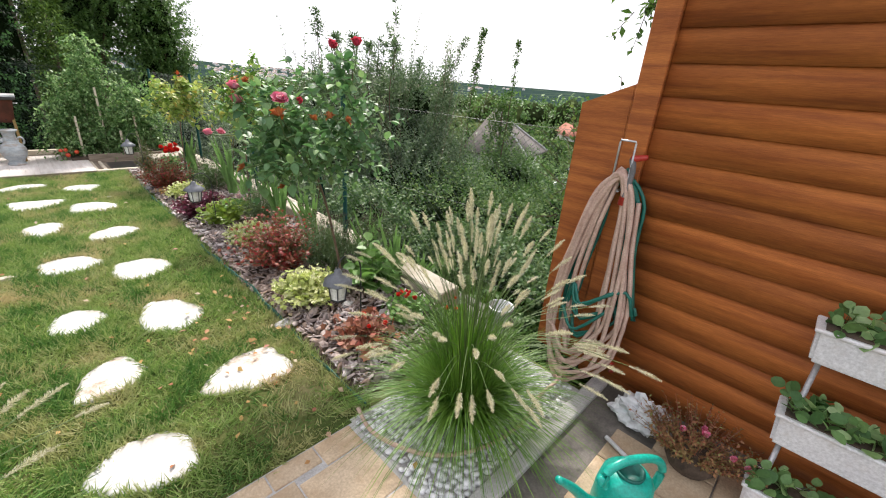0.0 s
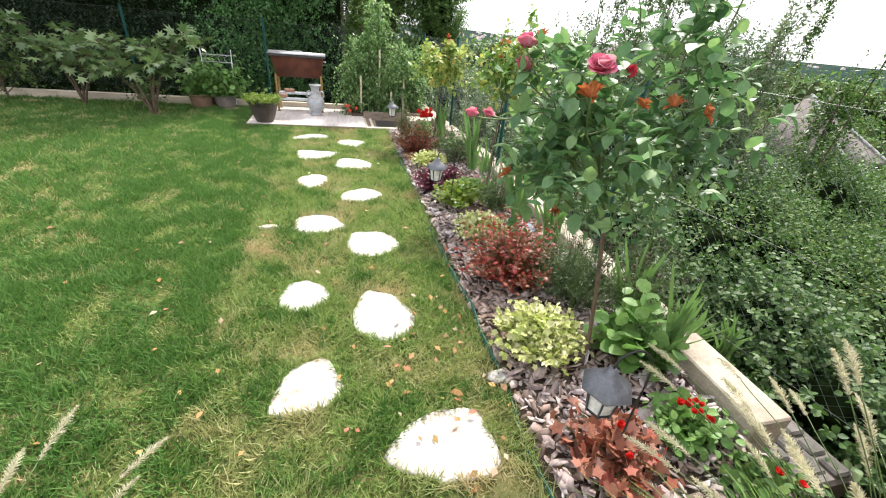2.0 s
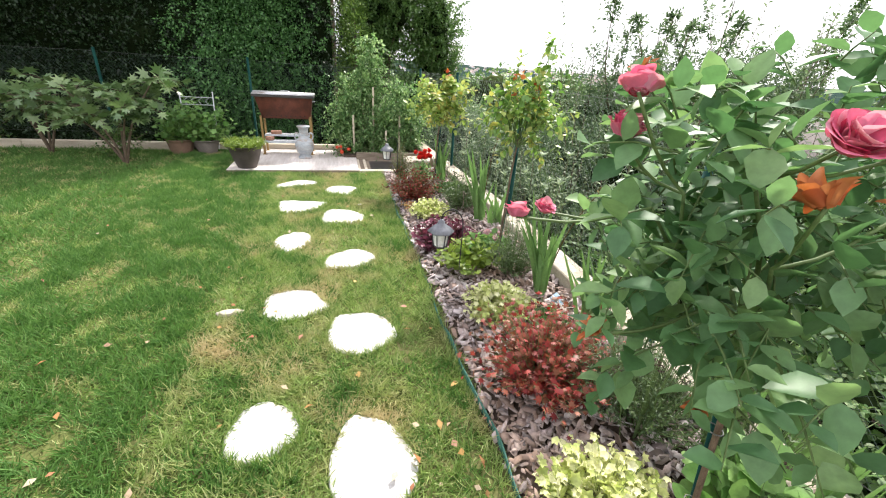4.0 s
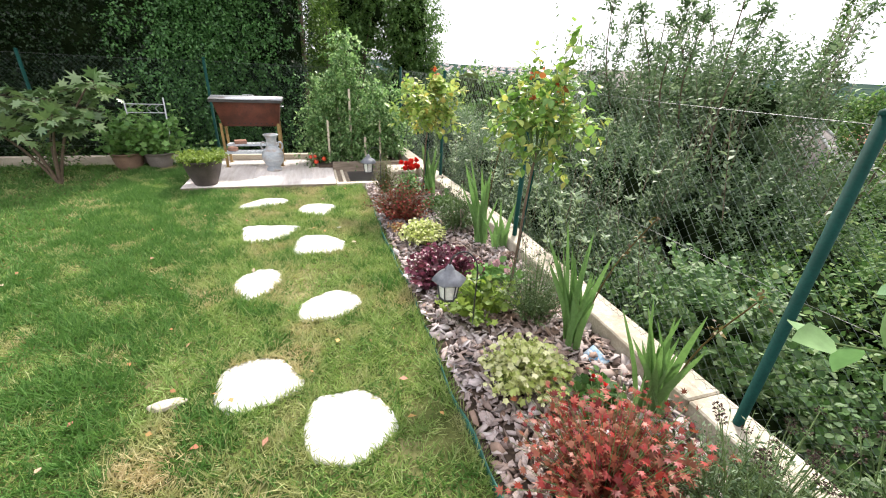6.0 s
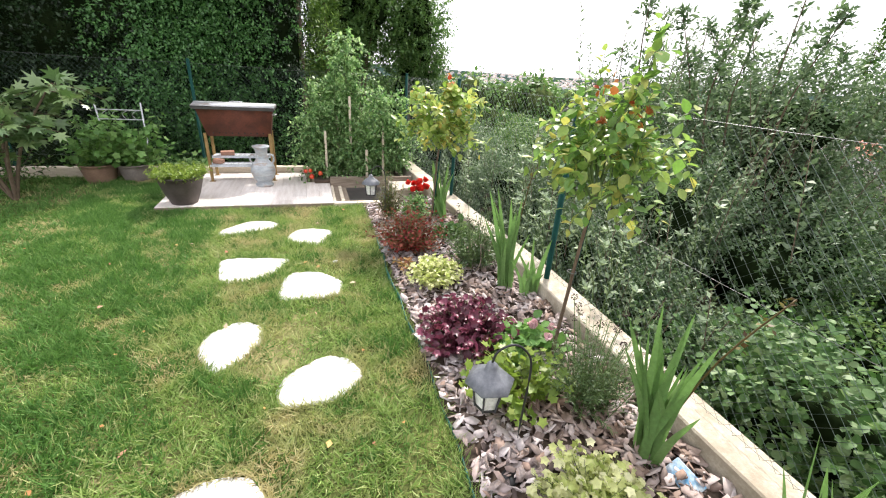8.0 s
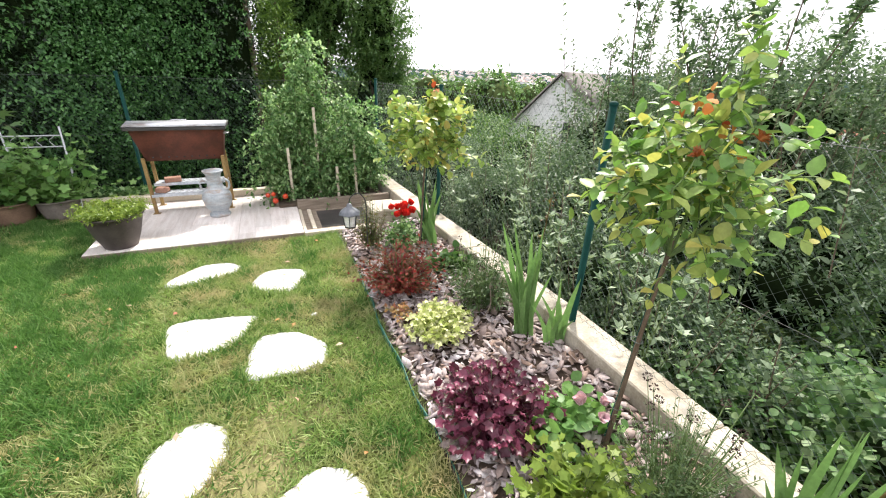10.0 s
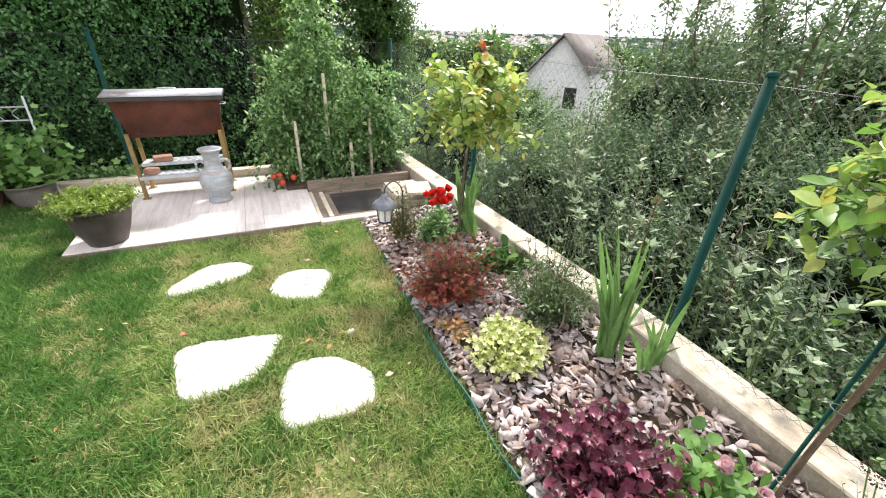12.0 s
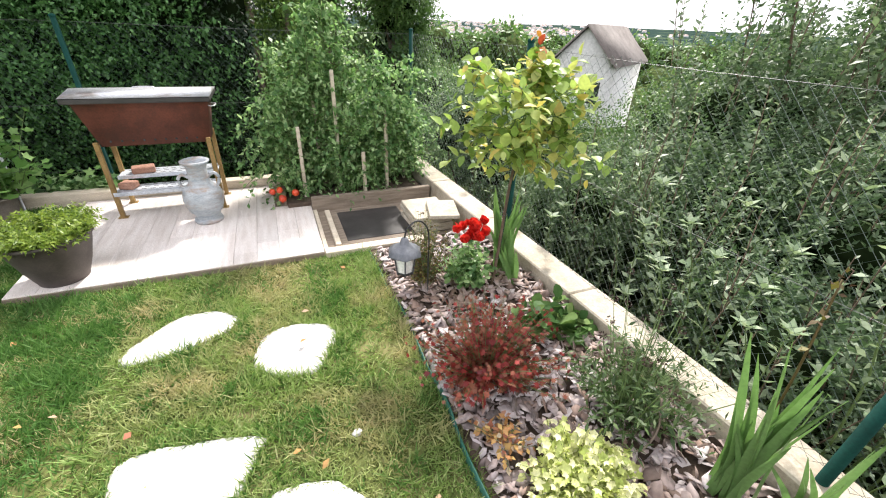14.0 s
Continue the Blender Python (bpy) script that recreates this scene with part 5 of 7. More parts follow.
# the whitish top sheet paints the glare on the lid
part("lid_top", g, M["lidsteel"], lid, "weathered galvanised lid sheet with glare in its colour")
part("lid_handle", tube(smooth_line([(-0.06, -0.05, 0.945), (-0.05, -0.05, 0.962), (0.07, -0.05, 0.962), (0.08, -0.05, 0.945)], 10), 0.005, 6), M["steel"], lid)
for x, s in ((-0.36, -1), (0.365, 1)):
    for y in (-0.16, 0.16):
        leg = part("leg", block(x - 0.016, y - 0.016, 0.0, x + 0.016, y + 0.016, 0.60, 0.003), M["brass"], bbq)
        part("foot_plate", block(x - 0.035, y - 0.03, 0, x + 0.035, y + 0.03, 0.006, 0.002), M["brass"], leg)
part("side_handle", tube(smooth_line([(bx + 0.01, -0.06, 0.82), (bx + 0.05, -0.05, 0.82), (bx + 0.05, 0.05, 0.82), (bx + 0.01, 0.06, 0.82)], 10), 0.005, 6), M["steel"], bbq)
shelf = part("shelf", block(-0.36, -0.19, 0.205, 0.36, 0.0, 0.214, 0.002), M["zinc"], bbq, "perforated zinc shelf")
shelf2 = part("shelf", block(-0.36, 0.01, 0.275, 0.36, 0.20, 0.284, 0.002), M["zinc"], bbq, "perforated zinc shelf")
for sh, y, z in ((shelf, -0.192, 0.190), (shelf2, 0.008, 0.262)):
    part("flange", block(-0.36, y - 0.004, z, 0.36, y, z + 0.03, 0.001), M["zinc"], sh)
for sh, y0, z in ((shelf, -0.16, 0.2145), (shelf2, 0.02, 0.2845)):
    for row in range(3):
        for k in range(11):
            x, y = -0.31 + k * 0.06 + 0.015 * (row % 2), y0 + 0.03 + row * 0.05
            # flat dark patch painted on for the shade in a slot
            part("slot", Geo().add([(x, y, z), (x + 0.035, y, z), (x + 0.035, y + 0.012, z), (x, y + 0.012, z)], [(0, 1, 2, 3)]), M["slot"], sh)
brick = part("brick", block(-0.09, -0.05, 0, 0.07, 0.05, 0.05, 0.006), M["brick"])
brick.matrix_world = pose(-0.58, 8.79, DT + 0.286, 0, 0, 12)
tagged(brick, "worn red brick lying on the barbecue shelf", "brick")
brick = part("brick", block(-0.05, -0.05, 0, 0.06, 0.05, 0.05, 0.008), M["brick"])
brick.matrix_world = pose(-0.68, 8.62, DT + 0.216, 0, 0, -20)
tagged(brick, "broken brick end lying on the barbecue shelf", "brick")

urn = thing("urn", "grey-blue glazed ceramic urn with two loop handles", "urn", (-0.13, 8.30, DT + 0.005))
prof = [(0.0, 0.0), (0.100, 0.0), (0.104, 0.012), (0.098, 0.03), (0.082, 0.042), (0.098, 0.075), (0.130, 0.13), (0.143, 0.19), (0.138, 0.235), (0.112, 0.28), (0.080, 0.315), (0.068, 0.36), (0.067, 0.42), (0.076, 0.455), (0.098, 0.475), (0.100, 0.487), (0.090, 0.492), (0.070, 0.46), (0.058, 0.40), (0.055, 0.34)]
body = part("body", lathe(prof, 36), M["urn"], urn, smooth=True)
for z in (0.10, 0.255):
    part("rib", lathe([(0.5 * (0.0) + r0, z + dz) for r0, dz in (((0.117, -0.004), (0.121, 0.0), (0.117, 0.004)) if z < 0.2 else ((0.127, -0.004), (0.131, 0.0), (0.121, 0.005)))], 36), M["urn"], body, smooth=True)
for s in (-1, 1):
    part("handle", tube(smooth_line([(s * 0.068, 0, 0.36), (s * 0.105, 0, 0.385), (s * 0.135, 0, 0.355), (s * 0.128, 0, 0.30), (s * 0.105, 0, 0.28)], 18), 0.012, 8), M["urn"], urn, smooth=True)


def pot(name, label, at, rb, rt, h, mat, squash=1.0):
    ob = thing(name, label, "plant pot", at)
    pr = [(0.0, 0.0), (rb, 0.0), (rb * 1.03, 0.012), (rb + (rt - rb) * 0.45, h * 0.35), (rb + (rt - rb) * 0.85, h * 0.75), (rt, h * 0.93), (rt + 0.012, h * 0.94), (rt + 0.014, h), (rt - 0.008, h), (rt - 0.015, h * 0.9), (0.0, h * 0.88)]
    part("pot", lathe(pr, 36), mat, ob, smooth=True)
    return ob


p1 = pot("flower_pot", "large dark brown planter with yellow-green ferny foliage on the deck", (-0.87, 7.67, DT + 0.005), 0.125, 0.215, 0.30, M["potbrown"])
part("soil", lathe([(0.0, 0.272), (0.2, 0.268)], 24), M["earth"], p1)
r = np.random.default_rng(101)
g, w = Geo(), Geo()
a = r.uniform(0, 6.28, 320)
rad = 0.19 * np.sqrt(r.random(320))
st = np.stack([rad * np.cos(a), rad * np.sin(a), 0.27 + 0 * a], 1)
sprays(r, g, st, np.stack([np.cos(a) * 0.6, np.sin(a) * 0.6, r.uniform(0.3, 1.5, 320)], 1), 0.14 * r.uniform(0.5, 1.3, 320), 16, WILLOW, 0.040, 0.9, w, 0.002, 0.2)
part("foliage", g, M["L_lime"], p1)
part("stem", w, M["stemgreen"], p1)

for (x, y, nm, rb, rt, h, mt, sd, lab) in ((-2.02, 8.78, "flower_pot", 0.14, 0.19, 0.22, "terracotta", 111, "faded brown pot with sprawling broad leaves beside the edging"), (-1.66, 8.82, "flower_pot", 0.13, 0.18, 0.21, "pottaupe", 112, "grey-brown pot with broad yellowing leaves beside the edging")):
    pp = pot(nm, lab, (x, y, 0.0), rb, rt, h, M[mt])
    r = np.random.default_rng(sd)
    g, w = Geo(), Geo()
    n = 64
    st = np.stack([r.normal(0, 0.09, n), r.normal(0, 0.06, n), np.full(n, h * 0.9)], 1)
    sprays(r, g, st, np.stack([r.normal(0, 0.55, n), r.normal(-0.1, 0.45, n), r.uniform(0.4, 1.6, n)], 1), 0.72 * r.uniform(0.35, 1.25, n), 8, LOBED, 0.105, 0.9, w, 0.004, 0.2)
    part("foliage", g, M["L_fresh"], pp)
    part("stem", w, M["stemgreen"], pp)
chair = thing("metal_trellis", "pale metal trellis frame standing behind the pots", "trellis", (-1.72, 8.93, 0.0))
for s in (-1, 1):
    part("upright", tube([(s * 0.2, 0, 0), (s * 0.235, 0, 0.92)], 0.009, 6), M["steel"], chair)
for z in (0.72, 0.83):
    part("crossbar", tube([(-0.225, 0, z), (0.225, 0, z)], 0.007, 6), M["steel"], chair)
for k in range(4):
    part("scroll", tube(smooth_line([(-0.15 + k * 0.1, 0, 0.73), (-0.18 + k * 0.1, 0, 0.78), (-0.13 + k * 0.1, 0, 0.82)], 8), 0.004, 5), M["steel"], chair)


# ---- fig trees and shrubs by the back edging ----
def fig_tree(x, y, stems, seed, label):
    r = np.random.default_rng(seed)
    ob = thing("fig_tree", label, "tree", (x, y, 0))
    g, w = Geo(), Geo()
    for ex, ey, ez in stems:
        ln = smooth_line([(0, 0, -0.02), (ex * 0.35, ey * 0.35, ez * 0.5), (ex, ey, ez)], 12)
        tube(ln, np.linspace(0.02, 0.007, 12), 7, w)
        for k in range(9):
            i = r.integers(7, 12)
            way = np.array([[r.normal(ex * 0.5, 0.8), r.normal(0, 0.6), r.uniform(-0.15, 0.45)]])
            sprays(r, g, ln[i][None], way, r.uniform(0.2, 0.48), 7, FIGLEAF, 0.19, 0.9, w, 0.005, 0.35, 1.1)
    part("crown", g, M["L_fig"], ob)
    part("trunk", w, M["twig"], ob)


fig_tree(-2.5, 8.05, [(0.55, 0.1, 1.15), (0.1, 0.05, 0.95), (-0.45, -0.1, 1.0), (-0.85, 0.1, 0.9), (0.25, -0.2, 0.8)], 121, "young fig tree with large grey-green lobed leaves on the lawn")
fig_tree(-3.7, 8.7, [(0.2, 0, 1.0), (-0.5, 0, 1.1), (0.6, -0.1, 0.95), (-0.1, -0.2, 0.8)], 122, "young fig tree with large grey-green lobed leaves by the edging")
twiggy("leafy_shrub", "low green shrub by the back edging", "shrub", (-4.7, 8.75, 0.35), (0.45, 0.35, 0.4), 130, 9, 0.07, M["L_shrub"], 123, trunk=0.0, length=0.25, trunk_r=0.02)
twiggy("leafy_shrub", "low yellow-green shrub by the back edging", "shrub", (-2.75, 8.5, 0.2), (0.22, 0.2, 0.18), 50, 8, 0.06, M["L_shrub"], 124, trunk=0.0, length=0.2, trunk_r=0.012)
g = Geo()
r = np.random.default_rng(125)
n = 60
st = np.stack([r.uniform(-1.5, -0.9, n), r.uniform(9.1, 9.25, n), np.zeros(n)], 1)
sprays(r, g, st, np.stack([r.normal(0, 0.5, n), r.normal(0, 0.2, n), np.ones(n)], 1), 0.2, 5, LOBED, 0.09, 0.9)
tagged(part("ground_cover", g, M["L_tomato"]), "low broad-leaved greenery behind the timber edging", "plants", kind="stuff")

# ---- tomato plants ----
def tomato_plant(x, y, h, spread, seed, label, fruit=0, stake=0.9):
    r = np.random.default_rng(seed)
    ob = thing("tomato_plant", label, "tomato plant", (x, y, 0.078), "tomato plants in the raised bed")
    g, w = Geo(), Geo()
    st, wy = [], []
    for k in range(5):
        aa, top = r.uniform(0, 6.28), h * (1.0 if k == 0 else r.uniform(0.55, 0.95))
        o = np.array([math.cos(aa), math.sin(aa) * 0.8, 0]) * spread * (0.15 if k == 0 else r.uniform(0.5, 1.0))
        ln = smooth_line([(0, 0, 0.03), o * 0.75 + [0, 0, top * 0.5], o * r.uniform(0.5, 1.1) + [0, 0, top]], 16)
        tube(ln, np.linspace(0.010, 0.004, 16), 5, w)
        m = int(34 * top) + 10
        st.append(ln[r.integers(1, 16, m)] + r.normal(0, 0.03, (m, 3)))
        a = r.uniform(0, 6.28, m)
        wy.append(np.stack([np.cos(a), np.sin(a), r.uniform(-0.1, 0.9, m)], 1))
    st, wy = np.concatenate(st), np.concatenate(wy)
    st[:, 2] = np.maximum(st[:, 2], 0.06)
    sprays(r, g, st, wy, 0.30 * r.uniform(0.4, 1.5, len(st)), 15, OVAL, 0.064, 1.0, w, 0.003, 0.7, 0.8)
    tube(smooth_line([(0, 0, 0), (0.02, 0.01, h * 0.5), (0, 0.02, h * 1.02)], 8), np.linspace(0.012, 0.004, 8), 6, w)
    part("foliage", g, M["L_tomato"], ob)
    part("stem", w, M["stemgreen"], ob)
    part("stake", block(-0.015 + 0.04, -spread * 0.55, 0, 0.015 + 0.04, -spread * 0.55 + 0.03, stake, 0.003), M["timber"], ob, "pale wooden stake")
    for k in range(fruit):
        fr = bmesh.new()
        bmesh.ops.create_icosphere(fr, subdivisions=2, radius=r.uniform(0.022, 0.034))
        bmesh.ops.translate(fr, verts=fr.verts, vec=(r.uniform(-0.26, 0.0), -spread * r.uniform(0.85, 1.1), r.uniform(0.05, 0.18)))
        part("tomato", fr, M["tomato"], ob, smooth=True)


tomato_plant(0.60, 8.64, 0.85, 0.28, 131, "bushy green tomato plant with ripe red tomatoes", 6, 0.62)
tomato_plant(0.93, 8.76, 1.72, 0.34, 132, "tall green tomato plant tied to a wooden stake", 0, 1.05)
tomato_plant(1.36, 8.70, 1.18, 0.34, 133, "green tomato plant tied to a pale stake", 0, 0.72)
tomato_plant(1.60, 8.85, 0.85, 0.20, 134, "small green tomato plant by the wall corner", 0, 0.4)
tomato_plant(0.78, 8.95, 1.25, 0.3, 135, "green tomato plant against the fence", 0, 0.8)
tomato_plant(1.12, 8.58, 0.70, 0.34, 136, "low bushy green tomato plant at the bed's edge", 0, 0.4)


# ---- roses ----
def flower_head(r, size, mat, name, parent, at, rings=3, wilt=0.0):
    """A rose head of cupped petals in rings."""
    g = Geo()
    for k in range(rings):
        m = 5 + k
        a = np.arange(m) * 2 * math.pi / m + k * 0.6 + r.uniform(0, 1)
        o = np.stack([np.cos(a), np.sin(a), 0 * a], 1)
        open_ = 0.05 + 0.15 * k + wilt * 0.4
        al = o * open_ + np.array([0, 0, 1.0 - 0.06 * k - wilt * 0.6]) + r.normal(0, 0.10 + 0.3 * wilt, o.shape)
        leaves(g, PETAL, o * size * (0.05 + 0.10 * k), al, -o + np.array([0, 0, 0.3 * k]), size * (0.85 - 0.06 * k) * r.uniform(0.75, 1.2, m) * (1 + 0.25 * wilt), size * (0.9 - 1.1 * wilt))
    ob = part(name, g, mat, parent, smooth=True)
    ob.matrix_local = Matrix.Translation(at) @ pose(0, 0, 0, r.uniform(-35, 35), r.uniform(-35, 35), 0)
    return ob


def standard_rose(label, base, crown, radii, twigs, size, mat, seed, stake_h, lean=(0, 0), shoot=None, blooms=()):
    """A rose grown on one stem: trunk tied to a green stake, a round leafy head, blooms on it."""
    r = np.random.default_rng(seed)
    ob = thing("rose_tree", label, "rose", base)
    c = np.array(crown) - np.array(base)
    g, w = Geo(), Geo()
    part("trunk", tube(smooth_line([(0, 0, -0.03), c * 0.3 + [0.01, 0.01, 0], c * 0.62, c * [1, 1, 0.85]], 12), np.linspace(0.0105, 0.007, 12), 8), M["trunk"], ob, smooth=True)
    part("support_stake", tube([(0.03, 0.035, 0), (0.03 + c[0] * 0.85, 0.03 + c[1] * 0.85, stake_h)], 0.006, 8), M["postgreen"], ob, "thin green support stake")
    for f in (0.22, 0.5):
        p = c * f
        part("tie", tube([(p[0] + 0.02 * math.cos(t), p[1] + 0.01 + 0.024 * math.sin(t), p[2]) for t in np.linspace(0, 6.28, 12)], 0.0018, 5), M["wiregrey"], ob)
    hub = c * [1, 1, 0.8]
    lim = []
    for k in range(11):
        d = unit(r.normal(size=3) * [1, 1, 0.5] + [0, 0, 0.45])
        e = c + np.array(radii) * d * 0.75
        ln = smooth_line([hub, (hub + e) / 2 + r.normal(0, 0.03, 3), e], 6)
        part("cane", tube(ln, np.linspace(0.007, 0.003, 6), 5), M["stemgreen"], ob)
        lim.append(e)
    st, wy = [], []
    for k in range(twigs):
        e = lim[k % 11]
        s = hub + (e - hub) * r.uniform(0.45, 1.05) + r.normal(0, 0.09, 3) * np.array(radii) / 0.4
        st.append(s)
        wy.append((s - c) / np.array(radii) + r.normal(0, 0.5, 3) + [0, 0, 0.1])
    sprays(r, g, np.array(st), np.array(wy), 0.13 * r.uniform(0.7, 1.3, twigs), 6, ROSELEAF, size, 0.95, w, 0.0025, 0.25, 1.3)
    if shoot is not None:
        e = np.array(shoot) - np.array(base)
        ln = smooth_line([c + [0, 0, radii[2] * 0.3], (c + e) / 2 + [0.02, 0, 0.05], e], 10)
        tube(ln, np.linspace(0.006, 0.003, 10), 5, w)
        k = 12
        sprays(r, g, ln[r.integers(3, 10, k)], r.normal(0, 1, (k, 3)) + [0, 0, 0.3], 0.12, 5, ROUND, size * 0.95, 0.95, w, 0.002, 0.1)
    part("crown", g, mat, ob)
    tagged(part("twig_work", w, M["stemgreen"], ob), kind="stuff")
    for kind, (x, y, z), s in blooms:
        at = np.array((x, y, z)) - np.array(base)
        if kind == "leaf":
            gg = Geo()
            sprays(r, gg, at[None] + r.normal(0, 0.02, (3, 3)), r.normal(0, 0.6, (3, 3)) + [0, 0, 0.6], 0.09, 3, ROUND, s, 0.9)
            part("autumn_leaves", gg, M["L_autumn"], ob, "orange-red young leaves")
            continue
        near = lim[int(np.argmin([np.linalg.norm(at - q) for q in lim]))]
        part("flower_stalk", tube(smooth_line([near, (near + at) / 2 + [0, 0, -0.02], at], 6), 0.003, 5), M["stemgreen"], ob)
        mats = {"pink": ("petalpink", 0), "red": ("petalred", 0), "wilt": ("petalorange", 0.45)}[kind]
        flower_head(r, s, M[mats[0]], {"pink": "pink_bloom", "red": "red_bloom", "wilt": "withered_bloom"}[kind], ob, at, 4 if kind == "pink" else 3, mats[1])
    return ob


standard_rose("standard rose with glossy green leaves and pink blooms fading to orange", (1.47, 2.15, 0.03), (1.24, 2.13, 1.25), (0.41, 0.34, 0.36), 240, 0.070, M["L_rose"], 201, 0.95, shoot=(1.47, 2.14, 1.68),
              blooms=[("pink", (0.71, 2.24, 1.25), 0.034), ("pink", (0.78, 2.27, 1.25), 0.030), ("pink", (0.84, 2.16, 1.42), 0.044), ("pink", (0.82, 2.12, 1.49), 0.042), ("pink", (0.97, 1.92, 1.45), 0.052), ("wilt", (0.95, 1.90, 1.38), 0.048), ("red", (1.43, 2.20, 1.74), 0.052), ("red", (1.53, 2.07, 1.76), 0.048),
                      ("wilt", (1.14, 1.92, 1.36), 0.034), ("wilt", (1.22, 1.88, 1.37), 0.037), ("wilt", (1.30, 1.84, 1.36), 0.034), ("wilt", (0.95, 2.28, 1.52), 0.031), ("wilt", (1.0, 2.26, 1.50), 0.027), ("wilt", (0.80, 2.05, 1.10), 0.031), ("wilt", (0.96, 1.95, 1.0), 0.024), ("red", (1.08, 1.92, 1.44), 0.035)])
standard_rose("young standard rose with yellow-green leaves turning orange", (1.64, 4.42, 0.03), (1.70, 4.42, 1.22), (0.26, 0.25, 0.28), 150, 0.068, M["L_rosegreen"], 202, 0.9, shoot=(1.88, 4.44, 1.66),
              blooms=[("leaf", (1.62, 4.42, 1.45), 0.04), ("leaf", (1.80, 4.36, 1.38), 0.04), ("wilt", (1.74, 4.28, 1.40), 0.031), ("wilt", (1.60, 4.35, 1.35), 0.027)])
standard_rose("young standard rose with bright lime leaves and red new growth", (1.60, 6.73, 0.03), (1.66, 6.73, 1.06), (0.34, 0.30, 0.28), 125, 0.086, M["L_roseyellow"], 203, 0.8, shoot=(1.77, 6.73, 1.34),
              blooms=[("leaf", (1.77, 6.72, 1.40), 0.06), ("wilt", (1.93, 6.70, 0.95), 0.027)])


# ---- low plants of the bed ----
def mound(name, label, category, x, y, rad, h, n, size, mat, seed, shape=ROUND, z=0.03, flowers=None, stalks=0, rise=0.7, per=5, loose=0.15):
    """A low cushion of leaves on short stalks."""
    r = np.random.default_rng(seed)
    ob = thing(name, label, category, (x, y, z))
    g, w = Geo(), Geo()
    a = r.uniform(0, 6.28, n)
    f = np.sqrt(r.random(n))
    st = np.stack([0.35 * rad * f * np.cos(a), 0.35 * rad * f * np.sin(a), 0.02 + 0.25 * h * r.random(n)], 1)
    wy = np.stack([np.cos(a) * f * rad, np.sin(a) * f * rad, h * (1.05 - 0.75 * f ** 2) * rise], 1)
    ln = np.linalg.norm(wy, axis=1)
    sprays(r, g, st, wy, ln * r.uniform(0.9 - 1.2 * loose, 0.95 + loose, n), per, shape, size, 0.9, w, 0.0018, 0.08, 0.9)
    part("foliage", g, mat, ob)
    part("stem", w, M["stemgreen"], ob)
    if flowers:
        fm, fn, fs, fz = flowers
        for k in range(fn):
            aa, ff = r.uniform(0, 6.28), r.uniform(0.1, 0.7)
            flower_head(r, fs * r.uniform(0.8, 1.2), M[fm], "flower", ob, (ff * rad * math.cos(aa), ff * rad * math.sin(aa), fz * r.uniform(0.85, 1.1)), 2)
    if stalks:
        for k in range(stalks):
            gh = Geo()
            e = np.array([r.normal(0, rad * 0.6), r.normal(0, rad * 0.6), h * r.uniform(0.95, 1.3)])
            sk = part("flower_stalk", tube([e * [0.4, 0.4, 0], e * [0.7, 0.7, 0.6], e], 0.002, 4), M["stemgreen"], ob)
            p, d = ball_points(r, 40, e, (0.012, 0.012, 0.010), 0.7)
            leaves(gh, OVAL, p, d, r.normal(size=(40, 3)), 0.009)
            part("seed_head", gh, M["seedhead"], sk, "round dark dried seed head")
    return ob


mound("heuchera", "low dark red coral bells by the lantern", "plant", 1.27, 1.62, 0.19, 0.18, 42, 0.075, M["L_rust"], 301, LOBED, flowers=("petalscarlet", 3, 0.03, 0.16))
mound("golden_heuchera", "mound of chartreuse yellow leaves in the bark bed", "plant", 1.25, 2.30, 0.21, 0.27, 210, 0.058, M["L_yellow"], 302, RUFFLE)
mound("hydrangea", "green broad-leaved hydrangea in the bark bed", "plant", 1.70, 2.12, 0.20, 0.46, 30, 0.125, M["L_fresh"], 303, ROUND, per=4)
mound("nandina", "crimson-leaved dwarf nandina bush in the bark bed", "shrub", 1.33, 2.97, 0.31, 0.42, 270, 0.043, M["L_red"], 304, FIGLEAF, per=7, rise=0.95, loose=0.3)
mound("lavender", "grey-green lavender-like bush with thin stems", "plant", 1.66, 2.62, 0.24, 0.46, 120, 0.03, M["L_dark"], 305, SLIM, per=12, rise=1.0, stalks=14)
mound("coneflower", "coneflower clump with dark dried seed heads", "plant", 1.85, 2.30, 0.22, 0.40, 70, 0.05, M["L_dark"], 306, SLIM, per=8, rise=1.0, stalks=22)
mound("coneflower", "coneflower clump with dark dried seed heads by the wall", "plant", 1.82, 2.75, 0.2, 0.36, 60, 0.05, M["L_dark"], 321, SLIM, per=8, rise=1.0, stalks=22)
mound("coneflower", "coneflower clump with dark dried seed heads leaning over the wall", "plant", 2.02, 2.55, 0.2, 0.30, 60, 0.05, M["L_dark"], 322, SLIM, z=0.18, per=8, rise=1.0, stalks=18)
mound("strawberry_plant", "small bright green strawberry plant in the bed", "plant", 1.60, 3.42, 0.13, 0.16, 26, 0.06, M["L_shrub"], 307, ROUND, flowers=("petalscarlet", 2, 0.025, 0.12))
mound("golden_heuchera", "mound of chartreuse yellow leaves in the bark bed", "plant", 1.36, 3.64, 0.20, 0.22, 200, 0.054, M["L_yellow"], 308, RUFFLE)
mound("lavender", "dark grey-green bush of fine leaves in the bed", "plant", 1.66, 4.12, 0.22, 0.44, 190, 0.03, M["L_dark"], 309, SLIM, per=12, rise=1.0, stalks=12)
mound("columbine", "fresh green leafy columbine behind the lantern", "plant", 1.34, 4.25, 0.21, 0.36, 60, 0.07, M["L_lime"], 310, LOBED)
